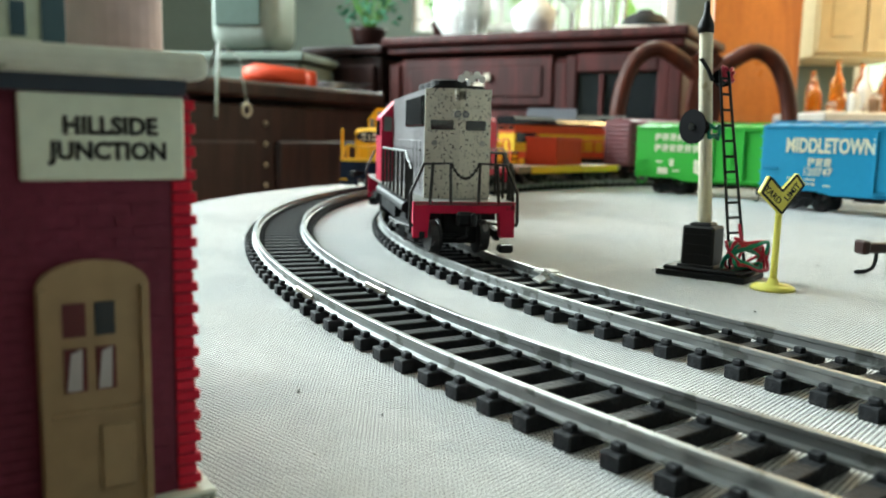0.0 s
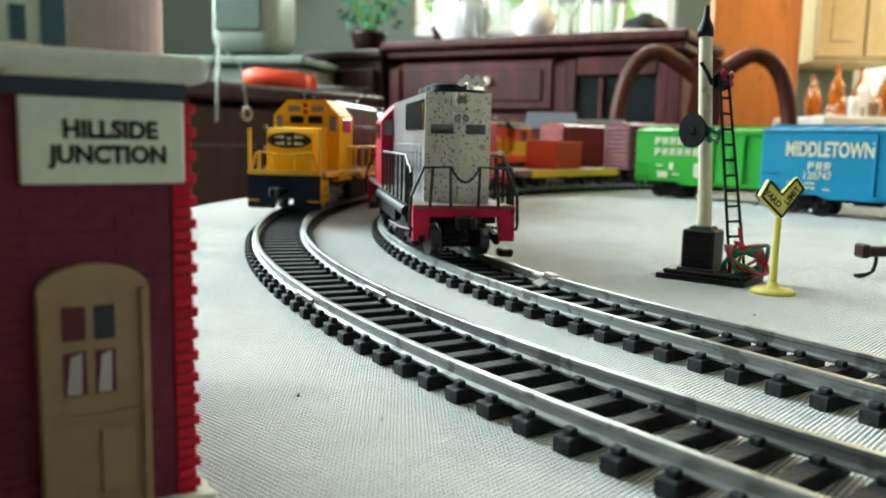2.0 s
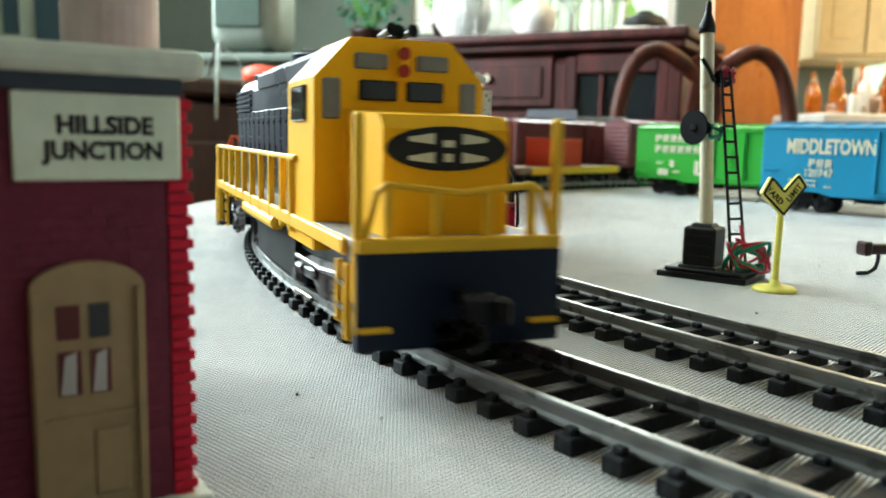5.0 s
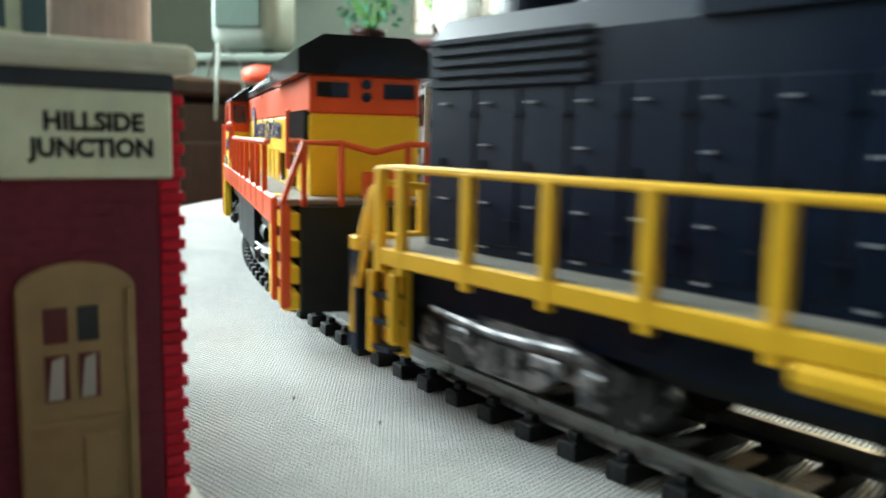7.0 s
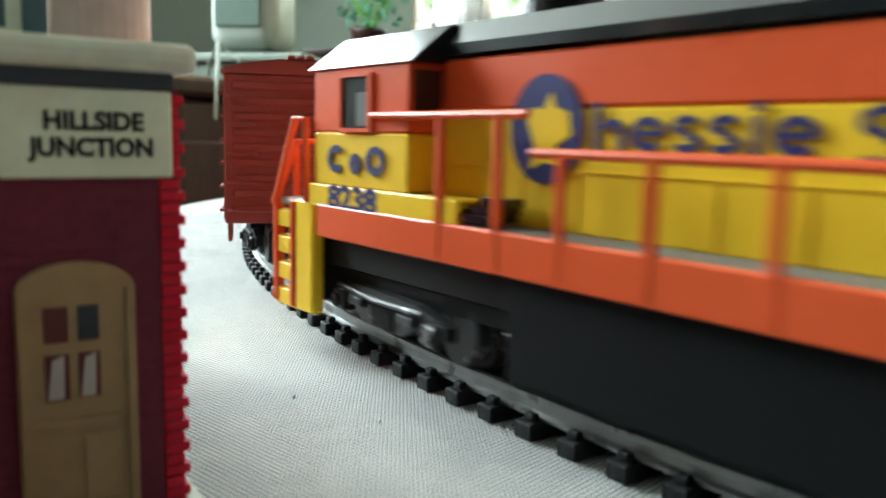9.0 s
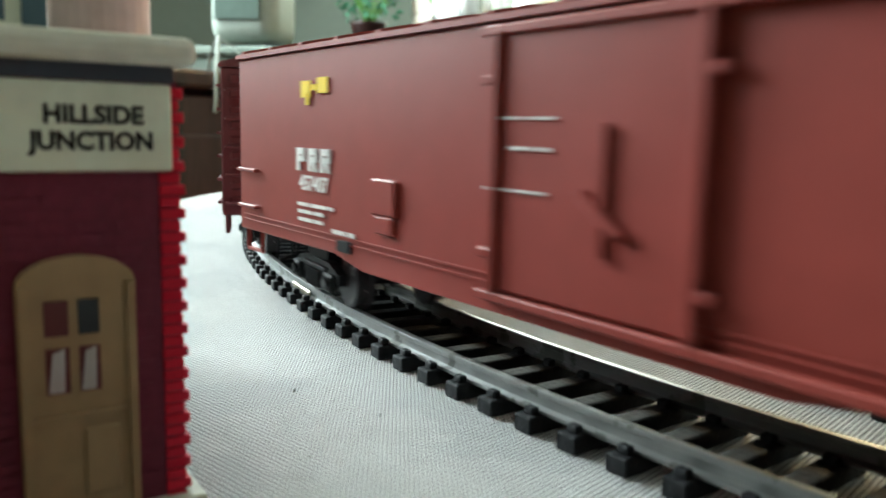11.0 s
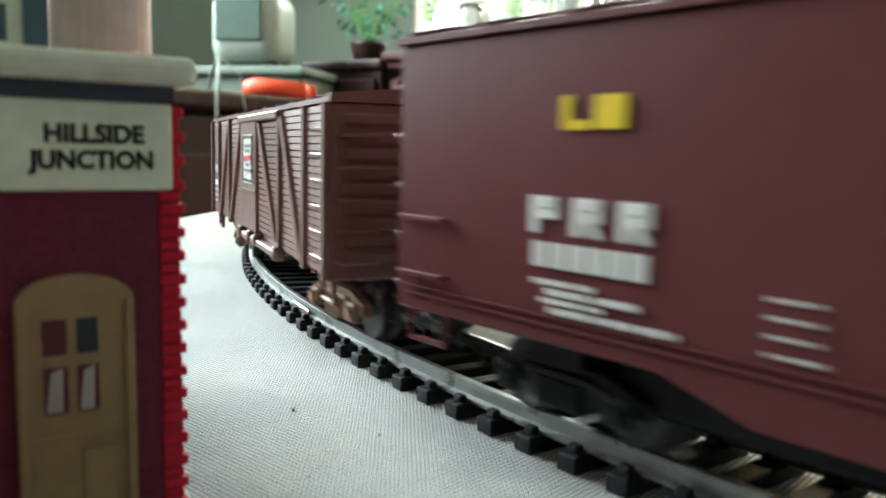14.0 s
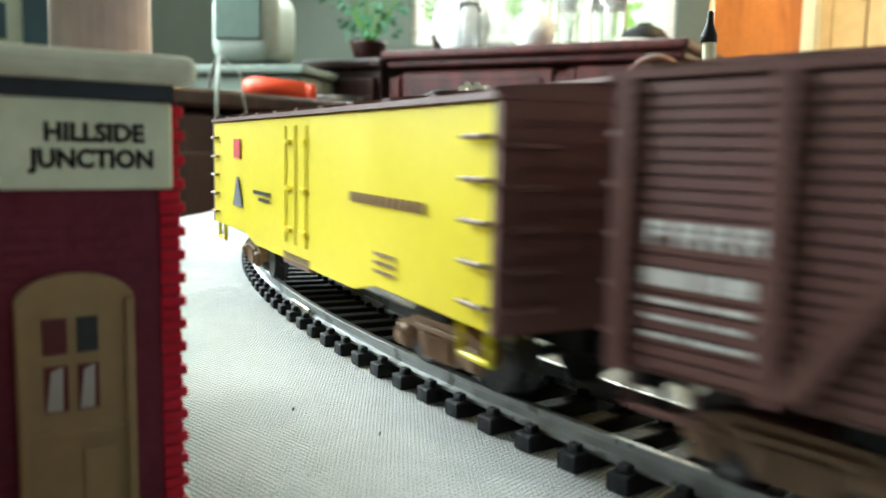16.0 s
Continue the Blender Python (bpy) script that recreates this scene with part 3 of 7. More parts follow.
def yellow_loco():
    """Navy hood with yellow cab, nose and railings; cab leading."""
    e = thing("diesel_locomotive", (0, 0, 0), "yellow and navy blue model diesel with yellow railings", "locomotive", "moving model train")
    L, F = 0.178, 0.089
    under_frame(e, L)
    box_part("walkway", (0, 0, 0.0165), (L - 0.004, 0.0325, 0.0014), DECKGREY, e, 0.0003)
    for side in (-1, 1):
        box_part("side_sill", (-0.0005, side * 0.0166, 0.0158), (L - 0.014, 0.0012, 0.0026), YELLOW, e, 0.0003)
    bm = BM()
    for side in (-1, 1):
        add_tube(bm, [(-0.0205, side * 0.0162, 0.0132), (0.0232, side * 0.0162, 0.0132)], 0.0016, 10)
    part("air_pipe", bm, YELLOW, e)
    # long hood
    w = 0.0205
    bm = BM()
    add_prism(bm, [(-w / 2, 0.0124), (-w / 2, 0.0425), (-w / 2 + 0.0025, 0.0458), (w / 2 - 0.0025, 0.0458), (w / 2, 0.0425), (w / 2, 0.0124)], 0, -0.079, 0.036)
    add_prism(bm, [(-w / 2 - 0.0006, 0.0425), (-w / 2 - 0.0006, 0.0455), (-w / 2 + 0.003, 0.0478), (w / 2 - 0.003, 0.0478), (w / 2 + 0.0006, 0.0455), (w / 2 + 0.0006, 0.0425)], 0, -0.036, 0.0355)
    hood = part("hood", bm, NAVY, e)
    box_part("frame_beam", (0, 0, 0.0125), (L - 0.008, 0.026, 0.0068), NAVY, e)
    hood_details(hood, [-0.073 + 0.0082 * i for i in range(13)], w, 0.0185, 0.037, NAVY)
    louvres("grille", hood, NAVY, -0.078, -0.05, w / 2 + 0.0002, 0.0375, 5, 0.0013)
    for k in range(14):
        for side in (-1, 1):
            for z in (0.0268 + 0.0035 * (k % 2), 0.0182, 0.0235, 0.0352):
                box_part("door_latch", (-0.075 + 0.0082 * k, side * (w / 2 + 0.0005), z), (0.0011, 0.0006, 0.00018), LATCHGLINT, hood)
    for x in (-0.066, -0.052):
        fan(e, x, 0.0455, 0.007, NAVY)
    fan(e, -0.012, 0.0475, 0.006, NAVY)
    # cab with sloping roof sides
    cw = 0.0325
    bm = BM()
    prof = [(-cw / 2, 0.0124), (-cw / 2, 0.0405), (-cw / 2 + 0.0068, 0.0472), (cw / 2 - 0.0068, 0.0472), (cw / 2, 0.0405), (cw / 2, 0.0124)]
    add_prism(bm, prof, 0, 0.036, 0.0585)
    cab = part("cab", bm, ORANGEY, e)
    cx = 0.0585
    for y in (-0.0045, 0.0045):
        box_part("windscreen", (cx, y, 0.0387), (0.0012, 0.0072, 0.0033), GLASSDARK, cab, 0.0003)
        box_part("number_board", (cx, y * 1.3, 0.0434), (0.0012, 0.0062, 0.0026), GLAZING, cab, 0.0003)
    for y in (-0.0131, 0.0131):
        box_part("front_window", (cx, y, 0.0372), (0.0012, 0.0032, 0.0066), GLAZING, cab, 0.0003)
    for side in (-1, 1):
        box_part("side_window", (0.047, side * cw / 2, 0.0365), (0.012, 0.0012, 0.006), GLASSDARK, cab, 0.0003)
    bm = BM()
    add_box(bm, (cx + 0.0005, 0, 0.0434), (0.0014, 0.0028, 0.0058), 0.0008)
    hl = part("headlight_housing", bm, ORANGEY, cab)
    for z in (0.0448, 0.042):
        bm = BM()
        add_cyl(bm, (cx + 0.001, 0, z), (cx + 0.0016, 0, z), 0.0011, 14)
        part("headlight", bm, REDLENS, hl)
    bm = BM()
    for y in (-0.0022, 0.0, 0.002):
        add_tube(bm, [(0.052, y, 0.0482), (0.0555 + abs(y), y, 0.0486), (0.0568 + abs(y), y, 0.0487)], [0.0004, 0.0007, 0.0012], 8)
    add_box(bm, (0.052, 0, 0.0476), (0.002, 0.003, 0.001))
    part("air_horn", bm, BLACK, cab)
    # nose
    bm = BM()
    nw = 0.0215
    add_prism(bm, [(0.0585, 0.0124), (0.0815, 0.0124), (0.0815, 0.0325), (0.0795, 0.0345), (0.0585, 0.0355)], 1, -nw / 2, nw / 2)
    nose = part("nose", bm, ORANGEY, e)
    fx = 0.0815
    bm = BM()
    ring = [(0.0098 * math.cos(a) * 1.05, 0.0297 + 0.0032 * math.sin(a)) for a in [k * math.tau / 28 for k in range(28)]]
    add_prism(bm, ring, 0, fx, fx + 0.0003)
    part("emblem_band", bm, BLACKINK, nose, "dark cigar shaped emblem with yellow panels")
    bm = BM()
    for sy in (-1, 1):
        for dz in (-0.0014, 0.0013):
            add_prism(bm, [(sy * 0.0024, 0.0297 + dz - 0.0007), (sy * 0.0066, 0.0297 + dz - 0.0003), (sy * 0.0066, 0.0297 + dz + 0.0003), (sy * 0.0024, 0.0297 + dz + 0.0009)], 0, fx + 0.0003, fx + 0.0005)
    add_box(bm, (fx + 0.0004, 0, 0.0304), (0.0004, 0.0018, 0.001))
    add_box(bm, (fx + 0.0004, 0, 0.0284), (0.0004, 0.0014, 0.0012))
    part("emblem_panels", bm, CREAMINK, nose)
    # pilot plates and end steps
    for d in (1, -1):
        x = d * F
        bm = BM()
        add_prism(bm, [(-0.0168, 0.0156), (-0.0168, 0.0008), (-0.0045, 0.0008), (-0.0045, 0.0052), (0.0045, 0.0052), (0.0045, 0.0008), (0.0168, 0.0008), (0.0168, 0.0156)], 0, x - d * 0.002, x)
        part("pilot", bm, NAVY, e)
        coupler(e, x - d * 0.001, d)
        for side in (-1, 1):
            steps(e, x - d * 0.001, d, side, YELLOW, NAVY)
            posts = [(x - d * 0.0012, side * 0.0162, 0.004, 0.0245), (x - d * 0.0012, side * 0.0118, 0.0105, 0.0255), (x - d * 0.0012, side * 0.0042, 0.0128, 0.025)]
            bm = BM()
            add_tube(bm, [(x - d * 0.0008, side * 0.0165, 0.0035), (x - d * 0.0008, side * 0.0162, 0.0145), (x - d * 0.001, side * 0.0135, 0.0246), (x - d * 0.001, side * 0.0118, 0.0256), (x - d * 0.001, side * 0.0042, 0.0248), (x - d * 0.001, 0.0, 0.0243)], 0.0006, 8)
            part("end_handrail", bm, YELLOW, e)
            for _, y, z0, z1 in posts[1:]:
                box_part("stanchion", (x - d * 0.001, y, (z0 + z1) / 2), (0.0012, 0.0014, z1 - z0), YELLOW, e, 0.0002)
            box_part("footboard", (x, side * 0.014, 0.0042), (0.0012, 0.005, 0.0008), YELLOW, e)
        box_part("end_sill", (x - d * 0.0006, 0, 0.0167), (0.0022, 0.0334, 0.0022), YELLOW, e, 0.0003)
        box_part("end_rail_bar", (x - d * 0.001, 0, 0.0143), (0.001, 0.009, 0.0009), YELLOW, e)
    for side in (-1, 1):
        xs = [-0.0815, -0.0765, -0.063, -0.0495, -0.036, -0.0225, -0.009, 0.0045, 0.018, 0.0315, 0.041]
        handrail(e, [(x, side * 0.0166, 0.0135, 0.0281) for x in xs], YELLOW, flat=0.0017, drop=[(-0.0868, side * 0.0166, 0.0105), (0.0445, side * 0.0166, 0.0281)])
        box_part("stanchion", (0.0875, side * 0.0163, 0.022), (0.0016, 0.0014, 0.028), YELLOW, e, 0.0003)
    fuel_tank(e, -0.014, 0.034, TANKGREY)
    t1, t2 = truck(e, 0.058, 2, 0.031, SILVER, 0.025, "silver grey truck"), truck(e, -0.058, 2, 0.031, SILVER, 0.025, "silver grey truck")
    stretch(e, ("hood", "cab", "nose", "roof_fan"), 0.0165, 1.09)
    for t in (t1, t2):
        t.data.transform(Matrix.Translation((0, 0, 0.0026)) @ Matrix.Diagonal((1, 1, 1.3, 1)) @ Matrix.Translation((0, 0, -0.0026)))
    return e, (t1, t2), 0.058


def orange_loco():
    """Orange over yellow with a black roof; long hood leading, cab trailing."""
    e = thing("diesel_locomotive", (0, 0, 0), "orange and yellow model diesel with a black roof", "locomotive", "moving model train")
    L, F = 0.178, 0.089
    under_frame(e, L)
    box_part("walkway", (0.002, 0, 0.0206), (L, 0.0325, 0.0012), DECKGREY, e, 0.0003)
    for side in (-1, 1):
        box_part("side_sill", (0.006, side * 0.0166, 0.0185), (L - 0.022, 0.0012, 0.0054), ORANGE, e, 0.0003)
    w = 0.0205
    bm = BM()
    add_box(bm, (0.01325, 0, 0.0286), (0.1405, w, 0.0152), 0.0004)
    lower = part("hood_lower", bm, CYELLOW, e, "yellow lower hood")
    bm = BM()
    add_box(bm, (0.01325, 0, 0.0397), (0.1407, w + 0.0002, 0.007), 0.0004)
    box_part("frame_beam", (0.002, 0, 0.0155), (L - 0.004, 0.027, 0.0095), BLACK, e)
    upper = part("hood_upper", bm, ORANGE, e, "orange upper hood")
    bm = BM()
    r = w / 2 + 0.0006
    add_prism(bm, [(-r, 0.0437), (-r, 0.0452), (-r + 0.0035, 0.0485), (r - 0.0035, 0.0485), (r, 0.0452), (r, 0.0437)], 0, -0.057, 0.0837)
    r = w / 2 + 0.0022
    add_prism(bm, [(-r, 0.0432), (-r, 0.0475), (-r + 0.0045, 0.0502), (r - 0.0045, 0.0502), (r, 0.0475), (r, 0.0432)], 0, 0.038, 0.0847)
    part("hood_roof", bm, GLOSSBLACK, e, "glossy black hood roof")
    fan(e, -0.034, 0.0484, 0.0062, GLOSSBLACK)
    for side in (-1, 1):
        box_part("door_seam", (0.0, side * (w / 2 + 0.0001), 0.0287), (0.09, 0.0003, 0.00025), CYELLOW, lower)
        for k in range(9):
            box_part("door_seam", (-0.04 + 0.0095 * k, side * (w / 2 + 0.0001), 0.0249), (0.00022, 0.0002, 0.0072), CYELLOW, lower)
        box_part("corner_post", (0.0575, side * (w / 2 + 0.0004), 0.0312), (0.0018, 0.0014, 0.0125), ORANGE, lower, 0.0003)
    for side in (-1, 1):
        box_part("intake_grille", (0.071, side * (w / 2), 0.0328), (0.0215, 0.0016, 0.008), GLASSDARK, lower)
        box_part("vent", (0.0632, side * (w / 2), 0.025), (0.0042, 0.0016, 0.0064), GLASSDARK, lower)
        box_part("vent", (0.0457, side * (w / 2), 0.0252), (0.0032, 0.0016, 0.006), GLASSDARK, lower)
    # hood end
    x = 0.0837
    for y in (-0.0062, 0.0062):
        box_part("number_board", (x, y, 0.0405), (0.0012, 0.0058, 0.0026), GLASSDARK, upper)
    bm = BM()
    for z in (0.0393, 0.0416):
        add_cyl(bm, (x, 0, z), (x + 0.0009, 0, z), 0.0009, 12)
    part("headlight", bm, GLASSDARK, upper)
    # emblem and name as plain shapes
    y = -w / 2 - 0.0004
    bm = BM()
    ring = [(-0.0265 + 0.0062 * math.cos(a), 0.0336 + 0.0067 * math.sin(a)) for a in [k * math.tau / 32 for k in range(32)]]
    add_prism(bm, ring, 1, y, y - 0.0001)
    part("emblem_disc", bm, BLUEINK, lower, "dark blue round emblem")
    bm = BM()
    add_prism(bm, [(-0.0295, 0.0346), (-0.0285, 0.0363), (-0.0268, 0.0359), (-0.0255, 0.0381), (-0.0248, 0.0363), (-0.0225, 0.0356), (-0.0220, 0.0329), (-0.0245, 0.0316), (-0.0235, 0.0291), (-0.0265, 0.0296), (-0.0288, 0.0286), (-0.0282, 0.0316)], 1, y - 0.0001, y - 0.0002)
    part("emblem_figure", bm, CYELLOW, lower)
    xx = -0.0186
    for kind, wd in (("arch", 2.5), ("ring", 2.5), ("bend", 2.0), ("bend", 2.0), ("dot", 0.9), ("ring", 2.5), ("", 2.4), ("tall", 2.9), ("fork", 2.5), ("bend", 2.0), ("bar", 1.4), ("ring", 2.5), ("arches", 3.6)):
        if kind:
            bm = BM()
            t, W, h, zc = 0.0009, wd / 1000 * 1.8, 0.0038, 0.0332
            mid = xx + W / 2
            if kind == "arch":
                add_box(bm, (xx + t / 2, y, zc + 0.0008), (t, 0.0002, h + 0.0016))
                add_arc(bm, mid + t / 2, zc - 0.0004, W / 2 - t / 2, h * 0.55, t, 0, 150, y)
                add_box(bm, (xx + W - t / 2, y, zc - h * 0.3), (t, 0.0002, h * 0.45))
            elif kind == "ring":
                add_arc(bm, mid, zc, W / 2, h / 2, t, 0, 315, y)
                add_box(bm, (mid, y, zc), (W - t, 0.0002, t * 0.7))
            elif kind in ("bend", "tall"):
                k = 1.0 if kind == "bend" else 1.4
                add_arc(bm, mid, zc + k * h * 0.25, W / 2, k * h * 0.28, t, 30, 270, y)
                add_arc(bm, mid, zc - k * h * 0.22, W / 2, k * h * 0.28, t, -150, 90, y)
            elif kind == "dot":
                add_box(bm, (mid, y, zc), (t, 0.0002, h))
                add_box(bm, (mid, y, zc + h * 0.72), (t * 1.2, 0.0002, t))
            elif kind == "fork":
                add_prism(bm, [(xx, zc + h / 2), (xx + t, zc + h / 2), (mid + t / 2, zc - h / 2), (mid - t / 2, zc - h / 2)], 1, y - 0.0001, y + 0.0001)
                add_prism(bm, [(xx + W - t, zc + h / 2), (xx + W, zc + h / 2), (mid, zc - h * 0.9), (mid - t, zc - h * 0.9)], 1, y - 0.0002, y + 0.0001)
            elif kind == "bar":
                add_box(bm, (mid, y, zc + 0.0005), (t, 0.0002, h + 0.001))
                add_box(bm, (mid, y - 0.00005, zc + h * 0.38), (W, 0.0002, t * 0.8))
            else:
                for q in (0, 1):
                    add_arc(bm, xx + W * (0.27 + 0.46 * q), zc - 0.0004, W * 0.25, h * 0.55, t * 0.9, 0, 180, y)
                    add_box(bm, (xx + W * (0.5 + 0.46 * q) - t * 0.45, y, zc - h * 0.28), (t * 0.9, 0.0002, h * 0.5))
                add_box(bm, (xx + t / 2, y, zc), (t, 0.0002, h))
            part("letter_shape", bm, BLUEINK, lower, "dark blue painted letter shape")
            xx += W + 0.0009
        else:
            xx += wd / 1000
    # cab
    cw = 0.0325
    bm = BM()
    add_box(bm, (-0.061, 0, 0.0285), (0.0268, cw, 0.0084), 0.0003)
    cabl = part("cab_lower", bm, CYELLOW, e)
    bm = BM()
    add_box(bm, (-0.061, 0, 0.0377), (0.0268, cw, 0.0098), 0.0003)
    cab = part("cab_upper", bm, ORANGE, e)
    bm = BM()
    add_prism(bm, [(-cw / 2 - 0.0005, 0.0426), (-cw / 2 + 0.0065, 0.048), (cw / 2 - 0.0065, 0.048), (cw / 2 + 0.0005, 0.0426)], 0, -0.0755, -0.0468)
    part("cab_roof", bm, GLOSSBLACK, cab, "black cab roof")
    for side in (-1, 1):
        bm = BM()
        for dx, dz, ww, hh in ((-0.0042, 0, 0.0008, 0.0088), (0.0042, 0, 0.0008, 0.0088), (0, 0.0041, 0.0076, 0.0006), (0, -0.0041, 0.0076, 0.0006)):
            add_box(bm, (-0.0612 + dx, side * (cw / 2 + 0.0002), 0.0372 + dz), (ww, 0.0009, hh))
        wf = part("window_frame", bm, ORANGE, cab)
        box_part("pane", (-0.0612, side * cw / 2, 0.0372), (0.0076, 0.0004, 0.0076), PANEDARK, wf)
        box_part("seat_back", (-0.0595, side * (cw / 2 + 0.0002), 0.0362), (0.0028, 0.0002, 0.005), GLAZING, wf)
    box_part("rear_cab_window", (-0.0474, -0.0133, 0.0385), (0.0012, 0.0042, 0.006), GLASSDARK, cab)
    yy = -cw / 2 - 0.0003
    for X, W, h, a0, a1 in ((-0.0668, 0.005, 0.0044, 45, 315), (-0.0612, 0.003, 0.0032, 0, 360), (-0.0556, 0.005, 0.0044, 0, 360)):
        bm = BM()
        add_arc(bm, X, 0.0286 - (0.0044 - h) / 2, W / 2, h / 2, 0.0011, a0, a1, yy)
        part("letter_shape", bm, BLUEINK, cabl, "dark blue painted letter shape")
    for side in (-1, 1):
        panel = box_part("cab_side_panel", (-0.0555, side * 0.0162, 0.0225), (0.0395, 0.0014, 0.0038), CYELLOW, e, 0.0003)
        if side < 0:
            side_panel = panel
        box_part("cab_side_ledge", (-0.0415, side * 0.0133, 0.0237), (0.0115, 0.0055, 0.0012), CYELLOW, e, 0.0002)
    lettering("8238", 0.0052, (-0.0615, -0.01695, 0.0224), BLUEINK, side_panel, wide=1.35, bold=0.035)
    for k in range(3):
        box_part("battery_box", (-0.0332 + 0.0012 * k, -0.0135, 0.0222 + 0.0011 * k), (0.005, 0.0055 - 0.0012 * k, 0.0011), GLASSDARK, e, 0.0001)
    box_part("nose", (-0.0795, 0, 0.0275), (0.0095, 0.0205, 0.0125), ORANGE, e, 0.0008)
    for d in (1, -1):
        x = d * F + (0.004 if d > 0 else 0)
        bm = BM()
        add_prism(bm, [(-0.0131, 0.02), (-0.0131, 0.0015), (-0.0045, 0.0015), (-0.0045, 0.0042), (0.0045, 0.0042), (0.0045, 0.0015), (0.0131, 0.0015), (0.0131, 0.02)], 0, x - d * 0.002, x)
        part("pilot", bm, BLACK, e)
        box_part("drop_step", (x - d * 0.0012, 0.002, 0.0236), (0.001, 0.0086, 0.005), ORANGE, e, 0.0002)
        coupler(e, x - d * 0.001, d)
        for side in (-1, 1):
            stair = box_part("step_plate", (x - d * 0.0122, side * 0.0158, 0.0118), (0.0062, 0.0024, 0.0192), CYELLOW, e, 0.0004)
            box_part("riser", (x - d * 0.0088, side * 0.0138, 0.011), (0.0008, 0.0048, 0.0175), BLACK, stair)
            box_part("stringer", (x - d * 0.0007, side * 0.0158, 0.0114), (0.0014, 0.0018, 0.018), ORANGE, stair, 0.0003)
            box_part("stringer", (x - d * 0.0084, side * 0.0168, 0.0118), (0.0012, 0.0012, 0.0188), ORANGE, stair, 0.0003)
            for k in range(4):
                box_part("tread", (x - d * 0.0044, side * 0.0148, 0.0034 + 0.0047 * k), (0.0078, 0.003, 0.003), CYELLOW, stair, 0.0002)
            bm = BM()
            add_tube(bm, [(x - d * 0.001, side * 0.0165, 0.02), (x - d * 0.0012, side * 0.0125, 0.031), (x - d * 0.0012, side * 0.006, 0.031), (x - d * 0.0012, 0, 0.0295)], 0.0006, 8)
            add_tube(bm, [(x - d * 0.0012, side * 0.0125, 0.02), (x - d * 0.0012, side * 0.0125, 0.031)], 0.0006, 8)
            add_tube(bm, [(x - d * 0.0012, side * 0.006, 0.02), (x - d * 0.0012, side * 0.006, 0.031)], 0.0006, 8)
            part("end_handrail", bm, ORANGE, e)
    for side in (-1, 1):
        handrail(e, [(x, side * 0.0168, 0.0165, 0.0352) for x in (-0.0395, -0.028)], ORANGE, flat=0.0013, drop=[(-0.056, side * 0.0168, 0.0352), (-0.0232, side * 0.0168, 0.0352)])
        xs = [-0.0175, -0.005, 0.0085, 0.0235, 0.0405, 0.053, 0.068]
        handrail(e, [(x, side * 0.0168, 0.0165, 0.0308) for x in xs], ORANGE, flat=0.0013, drop=[(-0.0222, side * 0.0168, 0.0308), (0.0725, side * 0.0168, 0.0308)])
        bm = BM()
        add_tube(bm, [(-0.076, side * 0.0168, 0.0212), (-0.0762, side * 0.0168, 0.035), (-0.08, side * 0.0168, 0.035), (-0.0885, side * 0.0166, 0.02)], 0.0006, 8)
        part("cab_handrail", bm, ORANGE, e)
    fuel_tank(e, -0.027, 0.026, TANKGREY, 0.0305, 0.0155)
    bm = BM()
    for side in (-1, 1):
        add_cyl(bm, (0.0275, side * 0.0115, 0.0085), (0.036, side * 0.0115, 0.0085), 0.0026, 14)
    part("air_tank", bm, BLACK, e)
    t1, t2 = truck(e, 0.056, 2, 0.03, GREYMETAL, 0.025, "dark grey truck"), truck(e, -0.056, 2, 0.03, GREYMETAL, 0.025, "dark grey truck")
    return e, (t1, t2), 0.056


